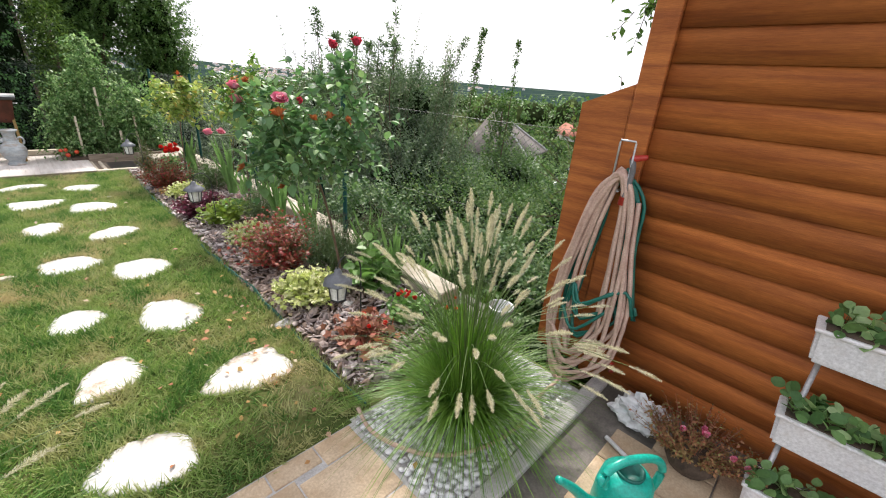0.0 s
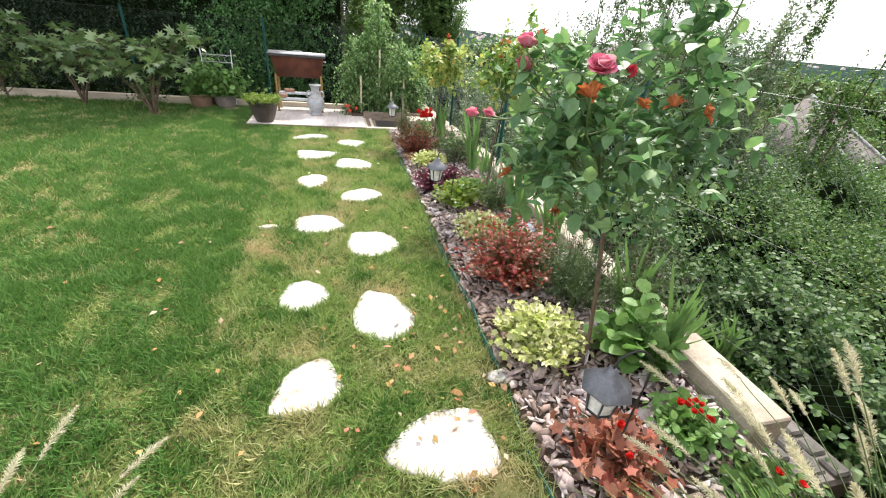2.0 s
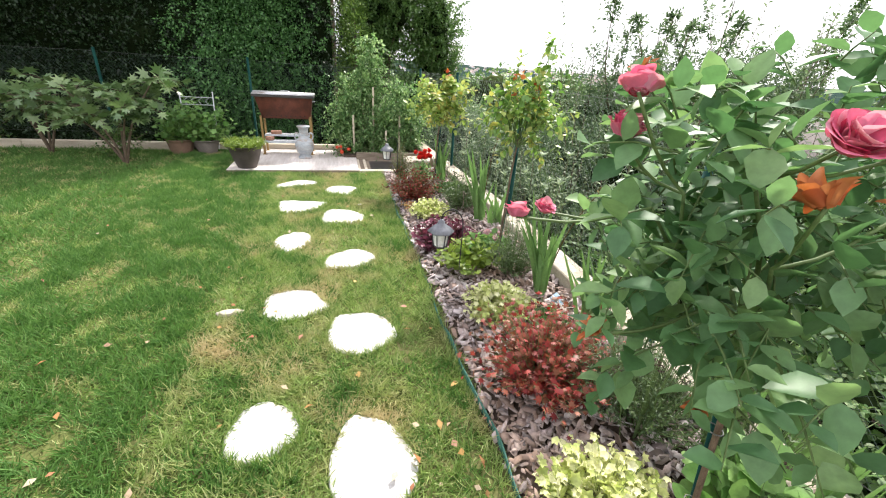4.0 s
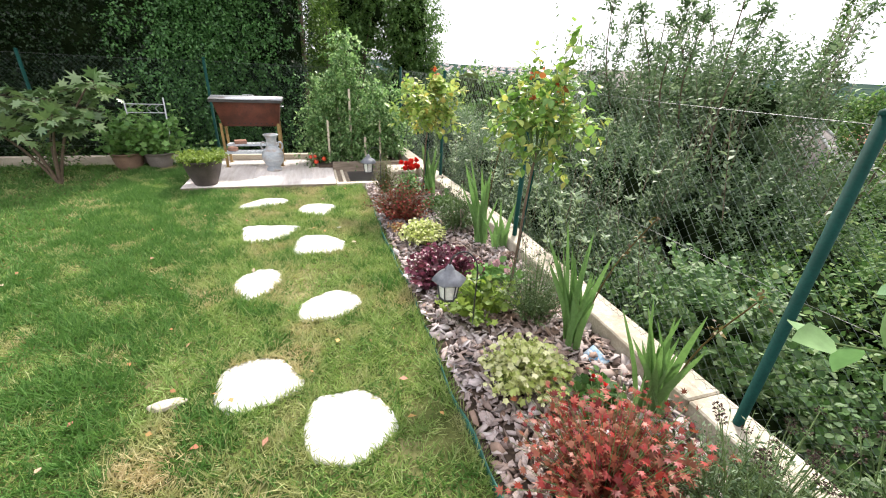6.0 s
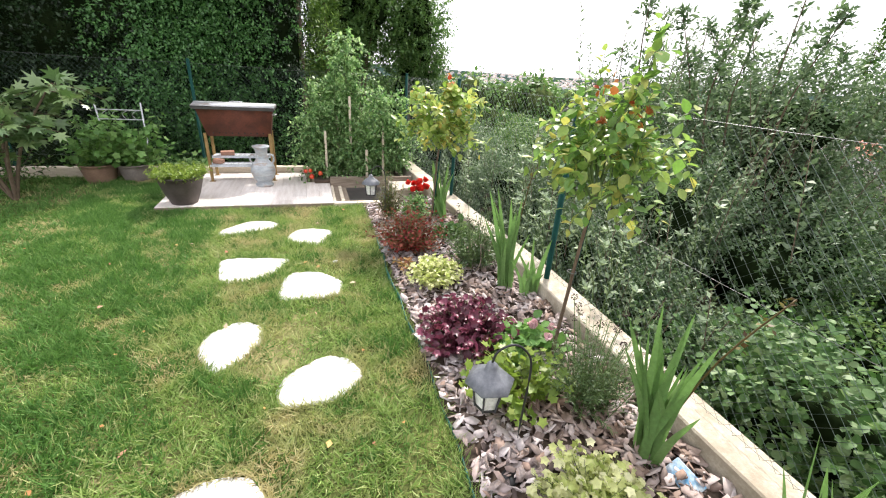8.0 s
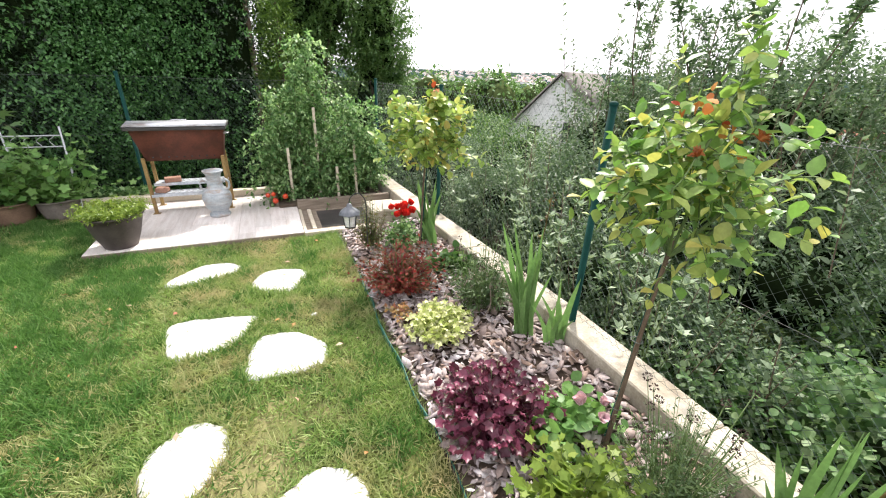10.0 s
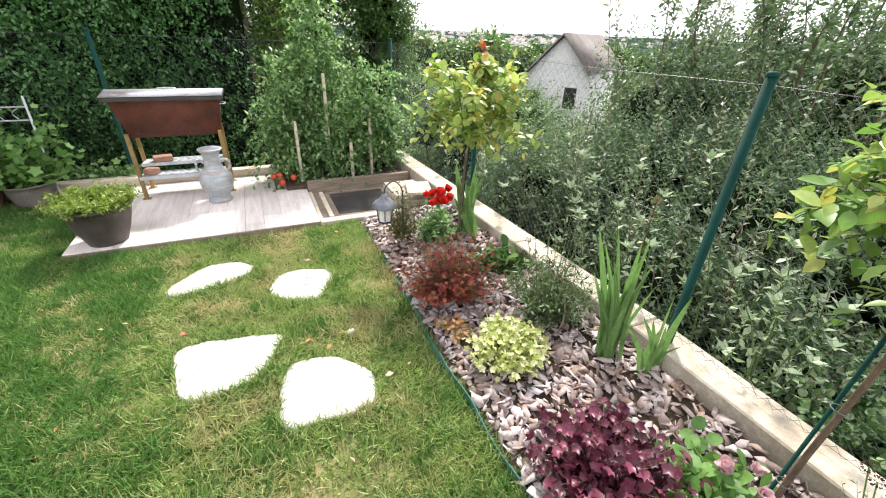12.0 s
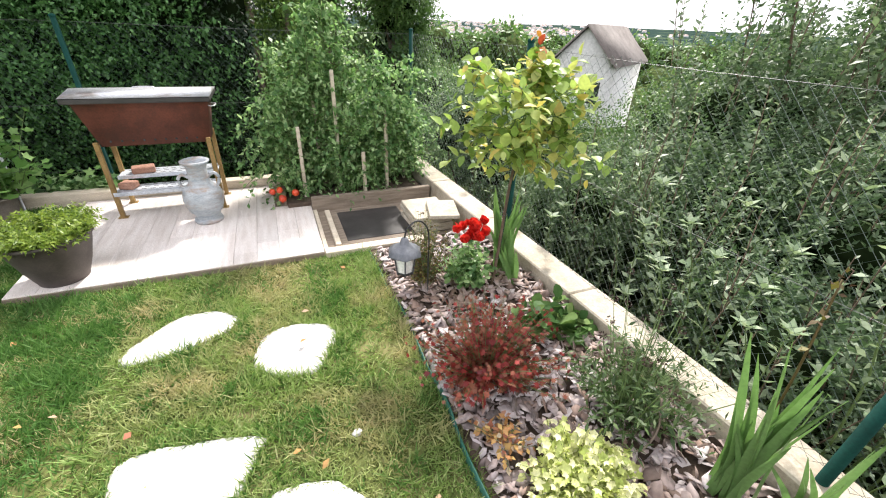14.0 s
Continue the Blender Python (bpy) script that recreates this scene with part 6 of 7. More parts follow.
mound("heuchera", "plum-purple ruffled coral bells in the bark bed", "plant", 1.26, 4.76, 0.25, 0.29, 170, 0.068, M["L_purple"], 311, RUFFLE)
mound("hydrangea", "pale green hydrangea with fading pink flowers", "plant", 1.56, 4.55, 0.20, 0.22, 34, 0.085, M["L_fresh"], 312, ROUND, flowers=("petalpale", 4, 0.05, 0.2))
mound("golden_heuchera", "round cushion of chartreuse yellow leaves in the bark bed", "plant", 1.29, 5.47, 0.17, 0.24, 210, 0.052, M["L_yellow"], 313, RUFFLE)
mound("coneflower", "dark green coneflower clump with black dried seed heads", "plant", 1.68, 5.66, 0.24, 0.42, 150, 0.055, M["L_dark"], 314, SLIM, per=8, rise=1.0, stalks=20)
mound("nandina", "rust-red dwarf nandina bush in the bark bed", "shrub", 1.22, 6.08, 0.27, 0.36, 250, 0.038, M["L_red"], 315, FIGLEAF, per=7, rise=0.95, loose=0.3)
mound("hydrangea", "low green broad-leaved hydrangea by the wall", "plant", 1.70, 6.25, 0.17, 0.2, 26, 0.10, M["L_shrub"], 316, ROUND)
mound("barberry", "bronze and yellow-green upright barberry behind the lantern", "shrub", 1.20, 6.88, 0.14, 0.45, 130, 0.028, M["L_bronze"], 317, OVAL, per=9, rise=1.0)
mound("geranium", "red-flowered geranium with green leaves by the rose", "plant", 1.46, 6.82, 0.16, 0.38, 80, 0.05, M["L_tomato"], 318, ROUND, flowers=("petalscarlet", 16, 0.055, 0.39))
mound("dry_perennial", "small straw-coloured faded plant by the edging", "plant", 1.12, 5.72, 0.11, 0.10, 26, 0.04, M["L_fallen"], 319, OVAL)
mound("aster", "small green plant with white buds behind the nandina", "plant", 1.62, 3.0, 0.14, 0.22, 50, 0.04, M["L_dark"], 320, SLIM, per=8, rise=1.0)


def sword_plant(x, y, n, h, seed, fan=0.8, turn=0.0, label="clump of upright green iris sword leaves by the wall", flower=0, z=0.035):
    """Long flat pointed leaves rising from one place."""
    r = np.random.default_rng(seed)
    ob = thing("iris", label, "iris", (x, y, z))
    g = Geo()
    for k in range(n):
        u = r.uniform(-1, 1)
        dx, dy = math.cos(turn) * u * fan, math.sin(turn) * u * fan
        hh = h * r.uniform(0.6, 1.1)
        tip = np.array([-0.12 * hh + dx * hh * 0.36 + r.normal(0, 0.05), dy * hh * 0.36 + r.normal(0, 0.05), hh * (1 - 0.25 * abs(u) * fan)])
        b = np.array([r.normal(0, 0.025), r.normal(0, 0.025), -0.02])
        mid = (b + tip) / 2 + np.array([-dx, -dy, 0.3]) * 0.05
        ln = smooth_line([b, mid, tip], 7)
        g = Geo()
        wv = 0.0165 * np.array([0.7, 1, 1, 0.95, 0.75, 0.45, 0.04]) * r.uniform(0.75, 1.2)
        face = turn + r.normal(0, 0.5)
        across = np.array([math.cos(face), math.sin(face), -0.1])
        v = np.concatenate([ln - wv[:, None] * across, ln + [0.002, 0.002, 0], ln + wv[:, None] * across])
        q = [(c * 7 + i, (c + 1) * 7 + i, (c + 1) * 7 + i + 1, c * 7 + i + 1) for c in range(2) for i in range(6)]
        part("leaf", g.add(v, q), M["L_iris"], ob, smooth=True)
    for k in range(flower):
        e = np.array([r.uniform(-0.15, 0.25), r.uniform(-0.2, 0.1), h * 1.15])
        ln = smooth_line([(0, 0, 0), e * [0.4, 0.4, 0.6], e], 10)
        part("dry_stalk", tube(ln, np.linspace(0.005, 0.003, 10), 5), M["L_bronze"], ob, "dry brown flower stalk")
        gg = Geo()
        sprays(r, gg, ln[r.integers(6, 10, 7)], r.normal(0, 0.6, (7, 3)) + [0, 0, 0.5], 0.05, 3, OVAL, 0.03)
        tagged(part("seed_pod", gg, M["L_bronze"], ob), kind="stuff")


sword_plant(1.86, 2.05, 18, 0.62, 401, 0.6, -0.55)
sword_plant(1.90, 2.45, 16, 0.58, 408, 0.7, -0.55)
sword_plant(1.80, 3.25, 23, 0.66, 402, 0.75, -0.55, flower=1)
sword_plant(1.74, 3.80, 26, 0.74, 403, 0.7, -0.55, "clump of light green iris sword leaves by the wall", 1)
sword_plant(1.78, 5.26, 26, 0.76, 404, 0.6, -0.55, flower=1)
sword_plant(1.90, 5.10, 10, 0.5, 405, 0.9, -0.55)
sword_plant(1.76, 6.86, 20, 0.66, 406, 0.6, -0.55)
sword_plant(1.72, 6.70, 6, 0.42, 407, 0.4, -0.55)


mound("begonia", "low green bedding plant with small scarlet flowers by the wall's end", "plant", 1.66, 1.66, 0.17, 0.20, 60, 0.055, M["L_fresh"], 323, ROUND, flowers=("petalscarlet", 7, 0.026, 0.19))
mound("begonia", "low green bedding plant at the corner of the pebbles", "plant", 1.78, 1.36, 0.16, 0.20, 60, 0.055, M["L_shrub"], 324, ROUND, flowers=("petalscarlet", 3, 0.024, 0.18))
mound("feverfew", "grey-green bush of fine pale-edged leaves behind the rose", "plant", 1.62, 2.78, 0.22, 0.44, 150, 0.032, M["L_apple"], 325, SLIM, per=11, rise=1.0)
sword_plant(2.55, 2.50, 24, 0.5, 410, 1.0, -0.55, "clump of thin green leaves growing below the wall", 0, -0.42)
sword_plant(2.85, 2.42, 20, 0.48, 411, 1.0, -0.55, "clump of thin green leaves growing below the wall", 0, -0.42)

# ---- lanterns ----
def lantern(x, y, turn, seed):
    """A crook of black wire with a hexagonal lantern hanging from it."""
    ob = thing("garden_lantern", "small hexagonal solar lantern hanging from a black wire crook", "lantern", (x, y, 0.03), "solar lanterns along the bed", rz=turn)
    part("crook", tube(smooth_line([(0, 0, -0.03), (0, 0, 0.35), (0, 0, 0.56), (-0.03, 0, 0.63), (-0.075, 0, 0.655), (-0.125, 0, 0.63), (-0.14, 0, 0.585)], 30), 0.0042, 6), M["blackiron"], ob, smooth=True)
    part("base_disc", lathe([(0.0, 0.004), (0.035, 0.003), (0.036, -0.004)], 14), M["blackiron"], ob)
    c = (-0.14, 0, 0)
    cap = part("cap", lathe([(0.088, 0.502), (0.088, 0.510), (0.060, 0.535), (0.026, 0.556), (0.022, 0.572), (0.012, 0.585), (0.0, 0.587)], 6, at=c), M["lampcap"], ob)
    part("solar_panel", lathe([(0.0, 0.5725), (0.020, 0.5728)], 6, at=c), M["slot"], cap)
    part("cap_underside", lathe([(0.0, 0.5), (0.087, 0.501)], 6, at=c), M["lampcap"], cap)
    part("glass", lathe([(0.040, 0.405), (0.055, 0.499)], 6, at=c), M["lampglass"], ob, "frosted white lantern glass")
    part("glass_floor", lathe([(0.0, 0.404), (0.042, 0.404), (0.042, 0.394), (0.0, 0.388)], 6, at=c), M["blackiron"], ob)
    for k in range(6):
        a = k * math.pi / 3
        part("glazing_bar", tube([(c[0] + 0.043 * math.cos(a), 0.043 * math.sin(a), 0.395), (c[0] + 0.058 * math.cos(a), 0.058 * math.sin(a), 0.502)], 0.0035, 5), M["blackiron"], ob)
    return ob


lantern(1.21, 1.58, -5, 1)
lantern(1.14, 3.87, -10, 2)
lantern(1.09, 6.54, 15, 3)

tb = thing("blue_tile", "blue and white patterned tile leaning on the wall", "tile", (1.80, 3.66, 0.03))
bm = block(-0.05, -0.07, 0, 0.05, 0.07, 0.012, 0.003)
bmesh.ops.rotate(bm, verts=bm.verts, matrix=Matrix.Rotation(radians(-40), 3, "Y"))
bmesh.ops.translate(bm, verts=bm.verts, vec=(0, 0, 0.035))
part("tile", bm, M["blue"], tb)

# ---- fountain grass ----
def fountain_grass(x, y, n, heads, length, seed, label):
    """A tussock of arching blades with bottle-brush plumes."""
    r = np.random.default_rng(seed)
    ob = thing("fountain_grass", label, "grass", (x, y, 0.0))
    g = Geo()
    for k in range(n):
        a = r.uniform(0, 6.28)
        lean = r.uniform(0.05, 1.25)
        L = length * r.uniform(0.5, 1.05)
        o = np.array([math.cos(a), math.sin(a), 0])
        s = np.linspace(0, 1, 6)
        p = o * (0.13 * r.random() + (lean * L * 0.8 * s ** 1.3)[:, None]) + np.array([0, 0, 1]) * (L * (s * (1.1 - 0.25 * lean) - 0.6 * lean * s ** 2.4))[:, None]
        p[:, 2] = np.maximum(p[:, 2], 0.015)
        w = 0.0026 * np.array([1, 1, 0.9, 0.7, 0.45, 0.06])
        c = np.array([-o[1], o[0], 0])
        v = np.concatenate([p - w[:, None] * c, p + w[:, None] * c])
        g.add(v, [(i, i + 1, 6 + i + 1, 6 + i) for i in range(5)])
    part("blades", g, M["L_fountain"], ob)
    gs = Geo()
    for k in range(heads):
        a = k * 2.39996 + r.uniform(-0.3, 0.3)
        lean = r.uniform(0.05, 1.08)
        L = length * r.uniform(1.0, 1.42)
        o = np.array([math.cos(a), math.sin(a), 0])
        e = o * lean * L * 0.68 + np.array([0, 0, L * (1.03 - 0.42 * lean ** 1.5)])
        ln = smooth_line([np.zeros(3), o * lean * L * 0.25 + [0, 0, L * 0.55], e], 12)
        tube(ln, 0.0016, 3, gs)
        d = unit(ln[-1] - ln[-3])
        g2 = Geo()
        hl = r.uniform(0.09, 0.14)
        m = 380
        f = r.random(m)
        pp = ln[-1] + d * (f * hl)[:, None] - np.array([0, 0, 0.12]) * (f ** 2)[:, None] * hl
        ra = r.normal(size=(m, 3))
        leaves(g2, SLIM, pp, unit(ra) * 0.9 + d * 0.9, ra[:, ::-1], 0.014 * np.sin(np.pi * np.clip(f, 0.12, 0.92)) + 0.004, 0.005)
        part("plume", g2, M["plume"], ob)
    part("stalks", gs, M["stemgreen"], ob)
    return ob


fountain_grass(1.33, 0.84, 2500, 135, 0.75, 501, "big tussock of fountain grass with cream bottle-brush plumes in white pebbles")
fountain_grass(-0.56, 1.22, 800, 60, 0.58, 502, "fountain grass tussock with cream plumes at the lawn's edge")

# ---- shed corner: hoses, planters, watering can ----
def hose(name, label, x, turns, mat, seed, radius, low, left, right):
    """Many hanging turns of hose as one tube over a hook: each turn swells out to one side and sags."""
    r = np.random.default_rng(seed)
    ob = thing(name, label, "hose", (x, 0.60, 1.20))
    ctrl = []
    for k in range(turns):
        wl, wr, b = left * r.uniform(0.4, 1.0), right * r.uniform(0.35, 1.1), low[k % len(low)]
        out = -0.012 * (k % 4) - 0.01
        top = 0.012 * (k % 3)
        for dx, dy, z in ((0, 0.0, 1.225 + top), (-0.01, wl * 0.36, 1.14), (-0.02, wl * 0.66, 0.94), (-0.04, wl * 0.95, 0.62), (-0.06, wl, 0.34), (-0.09, wl * 0.72, b + 0.09), (-0.13, wl * 0.12, b), (-0.09, wr * 0.92, b + 0.16), (-0.06, wr, 0.52), (-0.03, wr * 0.72, 0.85), (-0.01, wr * 0.52, 1.11)):
            ctrl.append((out + dx + r.normal(0, 0.006), dy + r.normal(0, 0.010), max(z, radius) - 1.20 + r.normal(0, 0.008)))
    part("coil", tube(smooth_line(ctrl, turns * 44), radius, 8), mat, ob, smooth=True)
    return ob


hp = hose("garden_hose", "faded pink garden hose hanging in coils from a wall hook", 2.13, 9, M["hosepink"], 601, 0.0125, (0.14, 0.22, 0.08, 0.02, 0.18), 0.21, -0.20)
hose("garden_hose", "dark green garden hose coiled behind the pink one", 2.17, 7, M["hosegreen"], 602, 0.0095, (0.42, 0.30, 0.50, 0.36), 0.17, -0.24)
gun = part("spray_gun", tube(smooth_line([(-0.02, -0.03, 0.12), (-0.03, -0.05, 0.06), (-0.04, -0.05, -0.02), (-0.05, -0.04, -0.10)], 10), [0.014, 0.016, 0.016, 0.015, 0.014, 0.014, 0.014, 0.013, 0.012, 0.012], 8), M["greyplastic"], hp, "grey spray gun with red collar")
part("nozzle", tube([(-0.02, -0.03, 0.115), (-0.02, -0.10, 0.135)], [0.018, 0.012], 8), M["redplastic"], gun)
part("collar", tube([(-0.05, -0.042, -0.07), (-0.052, -0.04, -0.11)], 0.017, 8), M["redplastic"], gun)
part("hose_end", tube([(-0.02, -0.20, -1.02), (-0.02, -0.205, -1.07)], 0.016, 8), M["redplastic"], hp)
hook = thing("wall_hook", "bent pale wire hook holding the hoses", "hook", (2.12, 0.60, 1.15))
part("bracket", tube([(-0.02, -0.04, 0.0), (-0.03, -0.038, 0.24), (-0.03, -0.036, 0.25), (-0.03, 0.036, 0.25), (-0.03, 0.038, 0.24), (-0.02, 0.04, 0.0)], 0.005, 6), M["steel"], hook)
part("arm", tube([(-0.02, 0.0, 0.0), (0.07, 0.0, 0.02)], 0.008, 6), M["steel"], hook)
lay = smooth_line([(0.92, 1.18, 0.03), (0.88, 0.98, 0.045), (0.98, 0.74, 0.05), (1.18, 0.60, 0.05), (1.45, 0.55, 0.055), (1.70, 0.60, 0.05), (1.92, 0.60, 0.06), (2.0, 0.66, 0.12)], 50)
tagged(part("hose_on_ground", tube(lay, 0.0105, 7), M["hosepink"], smooth=True), "faded pink hose lying in an arc on the pebbles", "hose")

can = thing("watering_can", "teal plastic watering can standing on the patio", "watering can", (1.42, 0.04, 0.006), rz=150)
part("body", lathe([(0.0, 0.0), (0.105, 0.0), (0.112, 0.02), (0.108, 0.12), (0.098, 0.19), (0.080, 0.215), (0.055, 0.222)], 28), M["teal"], can, smooth=True)
part("mouth", lathe([(0.055, 0.222), (0.057, 0.235), (0.050, 0.236), (0.046, 0.20), (0.0, 0.19)], 24), M["tealshade"], can, smooth=True)
part("spout", tube(smooth_line([(0.09, 0, 0.05), (0.16, 0, 0.10), (0.25, 0, 0.20), (0.33, 0, 0.27)], 14), np.linspace(0.03, 0.013, 14), 10), M["teal"], can, smooth=True)
part("handle", tube(smooth_line([(0.10, 0, 0.17), (0.11, 0, 0.25), (0.03, 0, 0.29), (-0.10, 0, 0.27), (-0.165, 0, 0.20), (-0.15, 0, 0.10), (-0.10, 0, 0.05)], 26), 0.017, 10), M["teal"], can, smooth=True)
part("knob", lathe([(0.0, 0.262), (0.016, 0.258), (0.018, 0.24), (0.012, 0.22)], 12, at=(0.13, 0, -0.03)), M["teal"], can, smooth=True)

tower = thing("planter_tower", "three white trough planters of strawberries on a leaning steel frame", "planter", (2.0, -0.62, 0.006))
for k, (dx, zt) in enumerate(((0.06, 0.83), (-0.03, 0.47), (-0.12, 0.15))):
    bm = bmesh.new()
    block(dx - 0.075, -0.33, zt - 0.145, dx + 0.075, 0.32, zt, 0.012, bm, 2)
    for v in bm.verts:
        if v.co.z < zt - 0.07:
            v.co.x = dx + (v.co.x - dx) * 0.8
            v.co.y *= 0.96
    tr = part("trough", bm, M["whiteplastic"], tower)
    part("rim", block(dx - 0.083, -0.338, zt - 0.012, dx + 0.083, 0.328, zt + 0.004, 0.005), M["whiteplastic"], tr)
    part("potting_soil", block(dx - 0.066, -0.31, zt + 0.0045, dx + 0.066, 0.30, zt + 0.010, 0.002), M["earth"], tr)
    r = np.random.default_rng(620 + k)
    g, w = Geo(), Geo()
    n = 46
    st = np.stack([dx + r.uniform(-0.05, 0.05, n), r.uniform(-0.3, 0.3, n), np.full(n, zt)], 1)
    sprays(r, g, st, np.stack([r.normal(-0.2, 0.5, n), r.normal(0, 0.5, n), r.uniform(0.5, 1.2, n)], 1), 0.095, 3, ROUND, 0.066, 0.9, w, 0.002, 0.1)
    part("strawberry_leaves", g, M["L_tomato"], tr)
    part("strawberry_stems", w, M["stemgreen"], tr)
for y in (-0.27, 0.27):
    part("frame_leg", tube([(-0.14, y, 0.0), (0.10, y, 0.86)], 0.010, 8), M["steel"], tower)

dp = thing("dried_plant", "dried brown potted flowers with a few pink blooms", "plant", (1.90, -0.10, 0.014))
r = np.random.default_rng(640)
g, w = Geo(), Geo()
n = 210
a = r.uniform(0, 6.28, n)
f = np.sqrt(r.random(n))
sprays(r, g, np.stack([0.09 * f * np.cos(a), 0.15 * f * np.sin(a), 0.08 + 0 * a], 1), np.stack([np.cos(a) * 0.8 * f, np.sin(a) * 0.9 * f, r.uniform(0.5, 1.2, n)], 1), 0.17 * r.uniform(0.4, 1.4, n), 9, OVAL, 0.021, 0.9, w, 0.0018, 0.15)
part("dry_leaves", g, M["L_withered"], dp)
part("dry_stem", w, M["L_rust"], dp)
part("root_ball", lathe([(0.0, 0.10), (0.09, 0.09), (0.11, 0.04), (0.09, 0.0)], 16), M["earth"], dp, smooth=True)
for k in range(5):
    flower_head(r, 0.028, M["petalpink"], "flower", dp, (r.uniform(-0.10, 0.08), r.uniform(-0.2, 0.16), r.uniform(0.16, 0.22)), 2)
bag = thing("plastic_bag", "crumpled translucent white plastic bag on the tiles", "plastic bag", (1.98, 0.16, 0.006))
bm = bmesh.new()
bmesh.ops.create_icosphere(bm, subdivisions=4, radius=0.105)
for v in bm.verts:
    d = 1 + 0.5 * noise.noise(v.co * 22) + 0.25 * noise.noise(v.co * 60)
    v.co = Vector((v.co.x * d * 0.8, v.co.y * d * 1.2, max(0, v.co.z * d * 0.85 + 0.06)))
part("bag", bm, M["foil"], bag)
st = part("white_stick", tube([(0, 0, 0.015), (0.02, 0.24, 0.03)], 0.011, 8), M["whiteplastic"])
st.matrix_world = pose(1.66, 0.0, 0.006, 0, 0, -12)
tagged(st, "short white plastic pipe lying on the tiles", "pipe")
bk = thing("metal_pot", "pale metal pot half hidden in the grass", "pot", (1.90, 1.06, 0.16))
part("bucket", lathe([(0.0, 0.002), (0.06, 0.0), (0.075, 0.16), (0.082, 0.16), (0.082, 0.172), (0.072, 0.172), (0.056, 0.02), (0.0, 0.02)], 24), M["steel"], bk, smooth=True)

# ---- finds on the lawn and in the bed ----
def rough_stone(name, label, category, x, y, w, l, h, seed, material, turn=0, z=0.0):
    """A small uneven stone or slab with worn edges."""
    bm = bmesh.new()
    bmesh.ops.create_icosphere(bm, subdivisions=3, radius=0.5)
    for v in bm.verts:
        k = 1 + 0.35 * noise.noise(v.co * 2.4 + Vector((seed * 7, 0, 0))) + 0.1 * noise.noise(v.co * 7 + Vector((seed, 3, 0)))
        v.co = Vector((v.co.x * k * w, v.co.y * k * l, max(-0.35, min(0.38, v.co.z * k)) * h + 0.35 * h))
    ob = part(name, bm, material, smooth=True)
    ob.matrix_world = pose(x, y, z, 0, 0, turn)
    return tagged(ob, label, category)


rough_stone("flat_stone", "flat pale tan stone lying loose on the lawn", "stone", -0.32, 3.92, 0.15, 0.07, 0.03, 1, M["capstone"], 10, 0.012)
rough_stone("stone_chip", "small white stone chip lying on the dry grass", "stone", 0.59, 6.0, 0.04, 0.035, 0.02, 2, M["stone"], 30, 0.012)
rough_stone("flat_stone", "flat grey stone at the bed's edging", "stone", 0.98, 2.14, 0.13, 0.08, 0.035, 3, M["kerb"], 25, 0.01)
rough_stone("garden_stone", "small white stone on the bark chips", "stone", 1.56, 6.57, 0.09, 0.07, 0.05, 4, M["stone"], 0, 0.03)
rough_stone("garden_stone", "grey stone against the lawn edging", "stone", 1.03, 6.10, 0.11, 0.08, 0.06, 5, M["kerb"], 40, 0.02)
rough_stone("garden_stone", "pale grey stone against the lawn edging", "stone", 1.04, 6.22, 0.08, 0.07, 0.05, 6, M["kerb"], 0, 0.02)
rough_stone("garden_stone", "pale stone at the foot of the rose", "stone", 1.42, 2.06, 0.10, 0.08, 0.05, 7, M["kerb"], 0, 0.03)
tag = part("plant_tag", Geo().add([(0, 0, 0), (0.022, 0, 0.012), (0.026, 0, 0.075), (0.012, 0, 0.09), (-0.004, 0, 0.07), (0, 0.003, 0), (0.022, 0.003, 0.012), (0.026, 0.003, 0.075), (0.012, 0.003, 0.09), (-0.004, 0.003, 0.07)],
                                  [(0, 1, 2, 3), (5, 6, 7, 8), (0, 1, 6, 5), (1, 2, 7, 6), (2, 3, 8, 7), (3, 4, 9, 8), (4, 0, 5, 9)], [(0, 3, 4), (5, 8, 9)]), M["whiteplastic"])
tag.matrix_world = pose(1.43, 2.11, 0.06, -12, 8, 20)
tagged(tag, "white plastic plant tag hanging at the rose stem", "plant tag")
vine = smooth_line([(1.74, 5.60, 0.06), (1.71, 5.57, 0.22), (1.66, 5.53, 0.30), (1.66, 5.50, 0.16), (1.60, 5.50, 0.07), (1.52, 5.55, 0.09), (1.50, 5.46, 0.06), (1.58, 5.38, 0.06)], 40)
tagged(part("dry_vine", tube(vine, np.linspace(0.006, 0.003, 40), 6), M["oldwood"], smooth=True), "dry twisted pale stem lying on the bark", "stem")

# paved ledge below the near end of the wall
ledge = thing("paved_ledge", "narrow ledge of small grey paving stones below the wall", "paving", kind="structure")
part("ledge_base", block(2.25, 1.55, -1.4, 2.95, 2.62, -0.435, 0.02), M["concrete"], ledge)
lr = random.Random(31)
for i in range(5):
    for j in range(7):
        x, y = 2.27 + i * 0.132 + lr.uniform(-0.006, 0.006), 1.57 + j * 0.132 + lr.uniform(-0.006, 0.006) + 0.03 * (i % 2)
        if lr.random() < 0.9:
            part("paving_stone", block(x, y, -0.46, x + lr.uniform(0.105, 0.12), y + lr.uniform(0.105, 0.12), -0.415 + lr.uniform(-0.01, 0.01), 0.014), M["sett"], ledge)

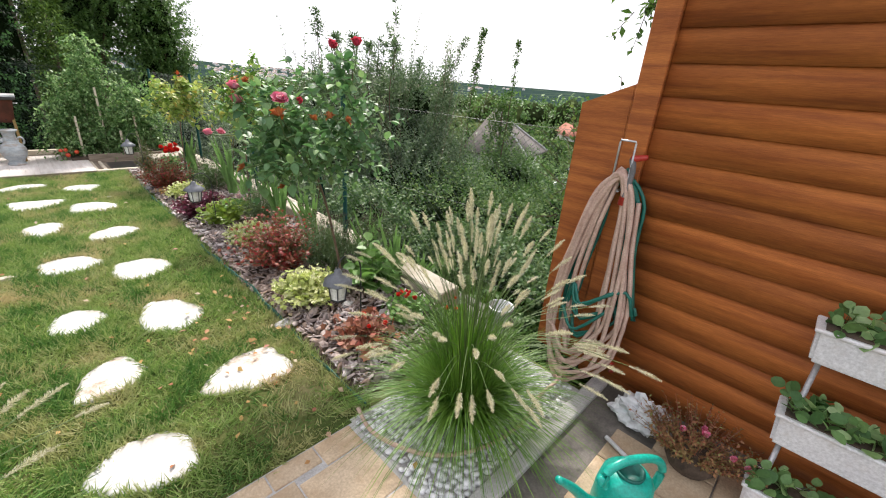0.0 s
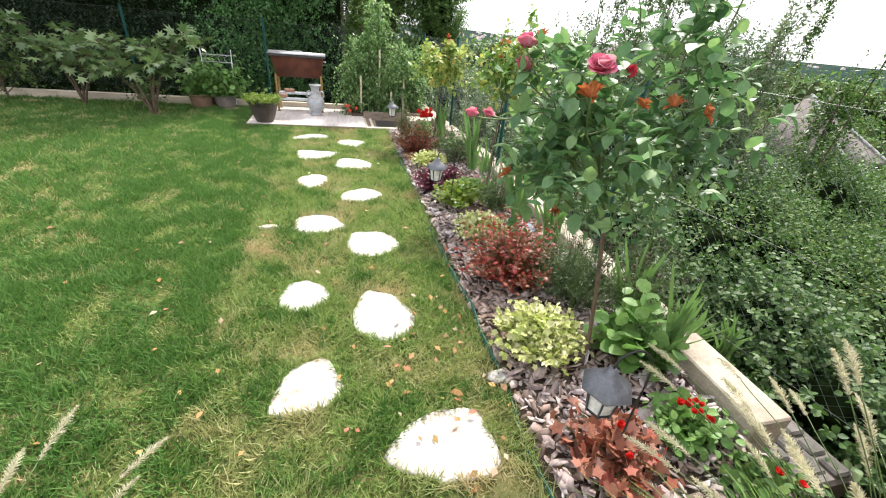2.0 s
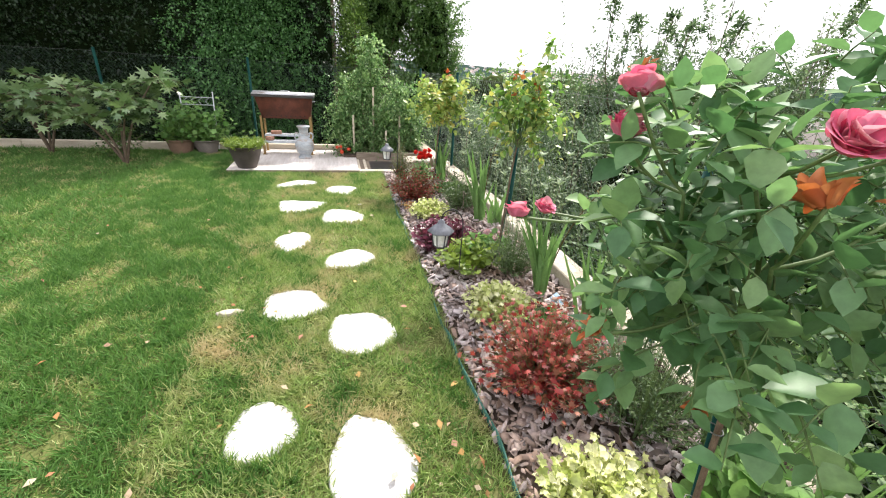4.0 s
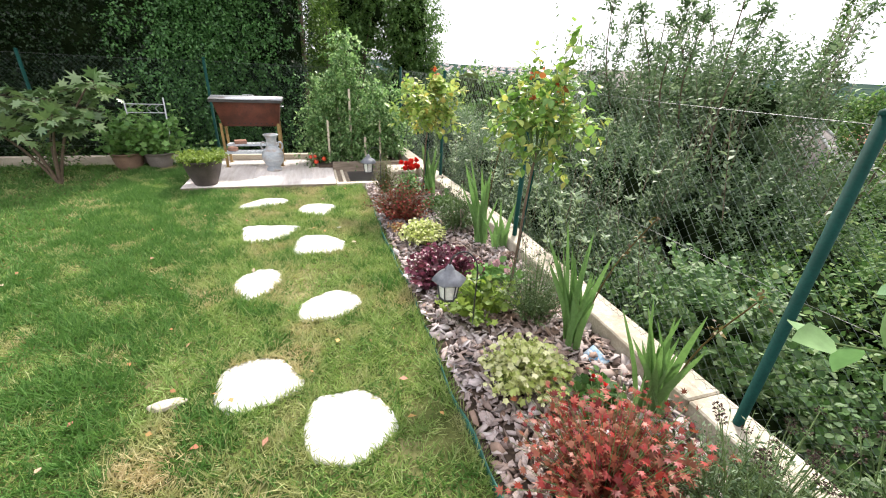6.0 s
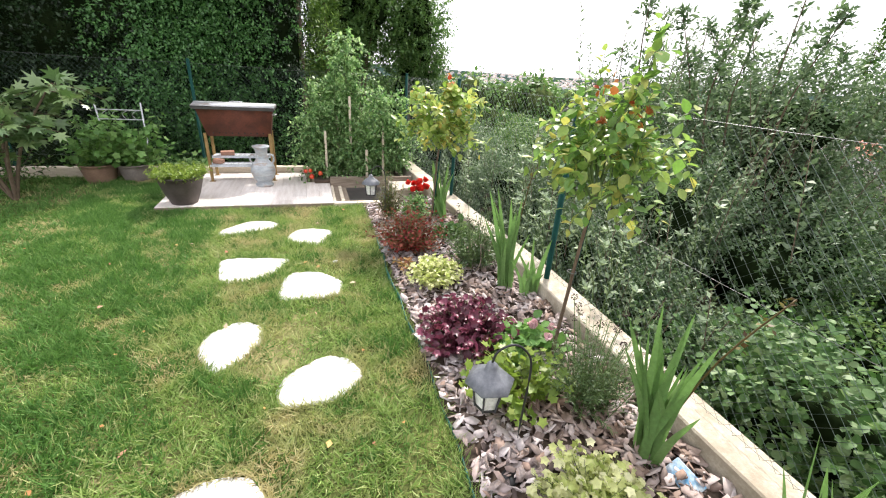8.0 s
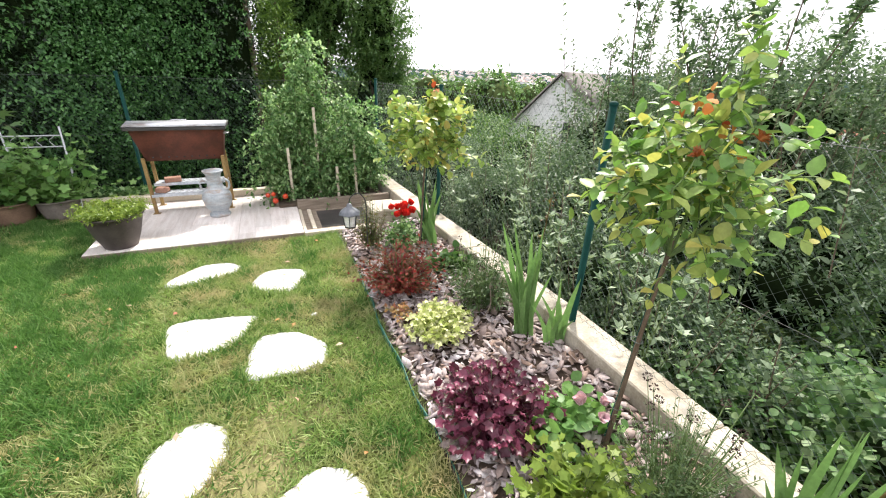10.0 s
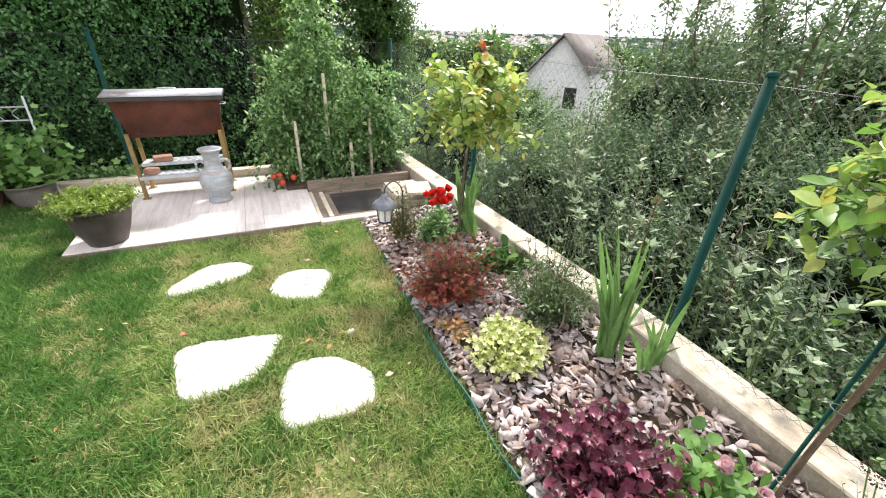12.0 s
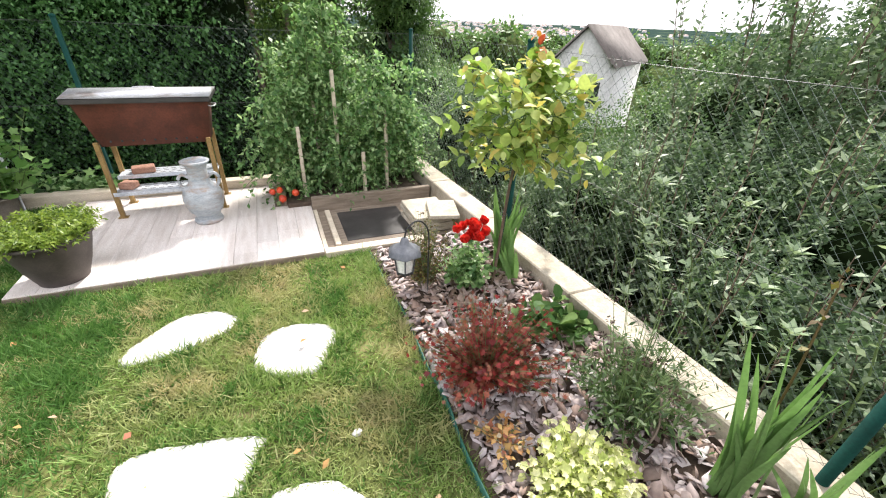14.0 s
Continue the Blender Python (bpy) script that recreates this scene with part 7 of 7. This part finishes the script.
# ---- small pieces: fallen leaves, bark chips, pebbles ----
r = np.random.default_rng(700)
g = Geo()
n = 150
p = np.stack([r.uniform(-1.9, 0.95, n), r.uniform(1.2, 7.3, n), r.uniform(0.025, 0.05, n)], 1)
p[:70, 0], p[:70, 1] = r.normal(0.72, 0.22, 70), r.normal(2.1, 0.6, 70)
leaves(g, OVAL, p, np.stack([r.normal(size=n), r.normal(size=n), r.normal(0, 0.2, n)], 1), np.stack([r.normal(0, 0.4, n), r.normal(0, 0.4, n), np.ones(n)], 1), r.uniform(0.025, 0.055, n))
tagged(part("fallen_leaves", g, M["L_fallen"]), "brown and yellow fallen leaves scattered on the lawn", "leaves", kind="stuff")


def chip_shape(seed):
    r = random.Random(seed)
    n = 5
    wd = r.uniform(0.28, 0.6)
    rim = [(r.uniform(0.6, 1.25) * math.cos(2 * math.pi * k / n + 0.3), wd * r.uniform(0.6, 1.35) * math.sin(2 * math.pi * k / n + 0.3)) for k in range(n)]
    v = [(x, y, 0) for x, y in rim] + [(x * 0.97, y * 0.94, 0.09 + r.uniform(-0.05, 0.08)) for x, y in rim]
    return np.array(v), [(k, (k + 1) % n, n + (k + 1) % n, n + k) for k in range(n)], [(n, n + 1, n + 2), (n, n + 2, n + 3), (n, n + 3, n + 4)]


chips = [chip_shape(s) for s in range(14)]


def chip_spot(r):
    y = r.uniform(1.28, 7.44)
    f = r.random()
    return 1.01 + f * (wall_x(y) - 1.03), y, f


rnd = random.Random(77)
mulch = thing("bark_mulch", "weathered grey-brown bark chips covering the flower bed", "bark mulch", (0, 0, 0), kind="structure")
chip_mesh = []
for v, q, t in chips:
    me = Geo().add(v * 0.036, q, t).mesh("bark_chip")
    me.materials.append(M["bark"])
    chip_mesh.append(me)
for k in range(300):
    y = rnd.uniform(1.6, 6.6)
    x = rnd.uniform(1.01, 1.35)
    ob = part("bark_chip", chip_mesh[k % 14], None, mulch)
    ob.matrix_local = pose(x, y, 0.045 + rnd.uniform(-0.008, 0.02), rnd.gauss(0, 18), rnd.gauss(0, 18), rnd.uniform(0, 360)) @ Matrix.Scale(rnd.uniform(0.6, 1.35), 4)
bulk = Geo()
for k in range(8500):
    x, y, f = chip_spot(rnd)
    v, q, t = chips[k % 14]
    m = np.array(pose(x, y, 0.022 + 0.065 * f ** 2 + rnd.uniform(0, 0.028), rnd.gauss(0, 26), rnd.gauss(0, 26), rnd.uniform(0, 360)))
    s = 0.036 * rnd.uniform(0.35, 1.4)
    bulk.add((v * s) @ m[:3, :3].T + m[:3, 3], q, t)
tagged(part("bark_chips", bulk, M["barkjoined"], mulch), kind="stuff")

pebbles = thing("pebble_bed", "white rounded pebbles round the fountain grass", "pebbles", (0, 0, 0), kind="structure")
part("pebble_bed_base", block(0.862, 0.486, -0.04, 1.98, 1.17, 0.004, 0.003), M["kerb"], pebbles)
peb_mesh = []
for s in range(6):
    bm = bmesh.new()
    bmesh.ops.create_icosphere(bm, subdivisions=1, radius=1)
    for v in bm.verts:
        v.co *= 1 + 0.25 * noise.noise(v.co * 1.3 + Vector((s * 5, 0, 0)))
        v.co = Vector((v.co.x, v.co.y * 0.75, v.co.z * 0.55))
    for f in bm.faces:
        f.smooth = True
    me = bpy.data.meshes.new("pebble")
    bm.to_mesh(me)
    bm.free()
    me.materials.append(M["pebble"])
    peb_mesh.append(me)
placed = []
tries = 0
while len(placed) < 300 and tries < 9000:
    tries += 1
    x, y, s = rnd.uniform(0.87, 1.55), rnd.uniform(0.5, 1.12), rnd.uniform(0.016, 0.029)
    if all((x - a) ** 2 + (y - b) ** 2 > (0.82 * (s + c)) ** 2 for a, b, c in placed):
        placed.append((x, y, s))
        ob = part("pebble", peb_mesh[len(placed) % 6], None, pebbles)
        ob.matrix_local = pose(x, y, 0.006 + s * 0.42, rnd.gauss(0, 14), rnd.gauss(0, 14), rnd.uniform(0, 360)) @ Matrix.Scale(s, 4)

more = Geo()
stone_v = [np.array([v.co[:] for v in me.vertices]) for me in peb_mesh]
stone_t = [np.array([p.vertices[:] for p in me.polygons]) for me in peb_mesh]
for k in range(800):
    x, y, s = rnd.uniform(0.87, 1.95), rnd.uniform(0.495, 1.15), rnd.uniform(0.012, 0.024)
    m = np.array(pose(x, y, 0.004 + s * 0.3, rnd.gauss(0, 12), rnd.gauss(0, 12), rnd.uniform(0, 360)))
    more.add((stone_v[k % 6] * s) @ m[:3, :3].T + m[:3, 3], tris=stone_t[k % 6])
tagged(part("pebble_fill", more, M["pebble"], pebbles, smooth=True), kind="stuff")
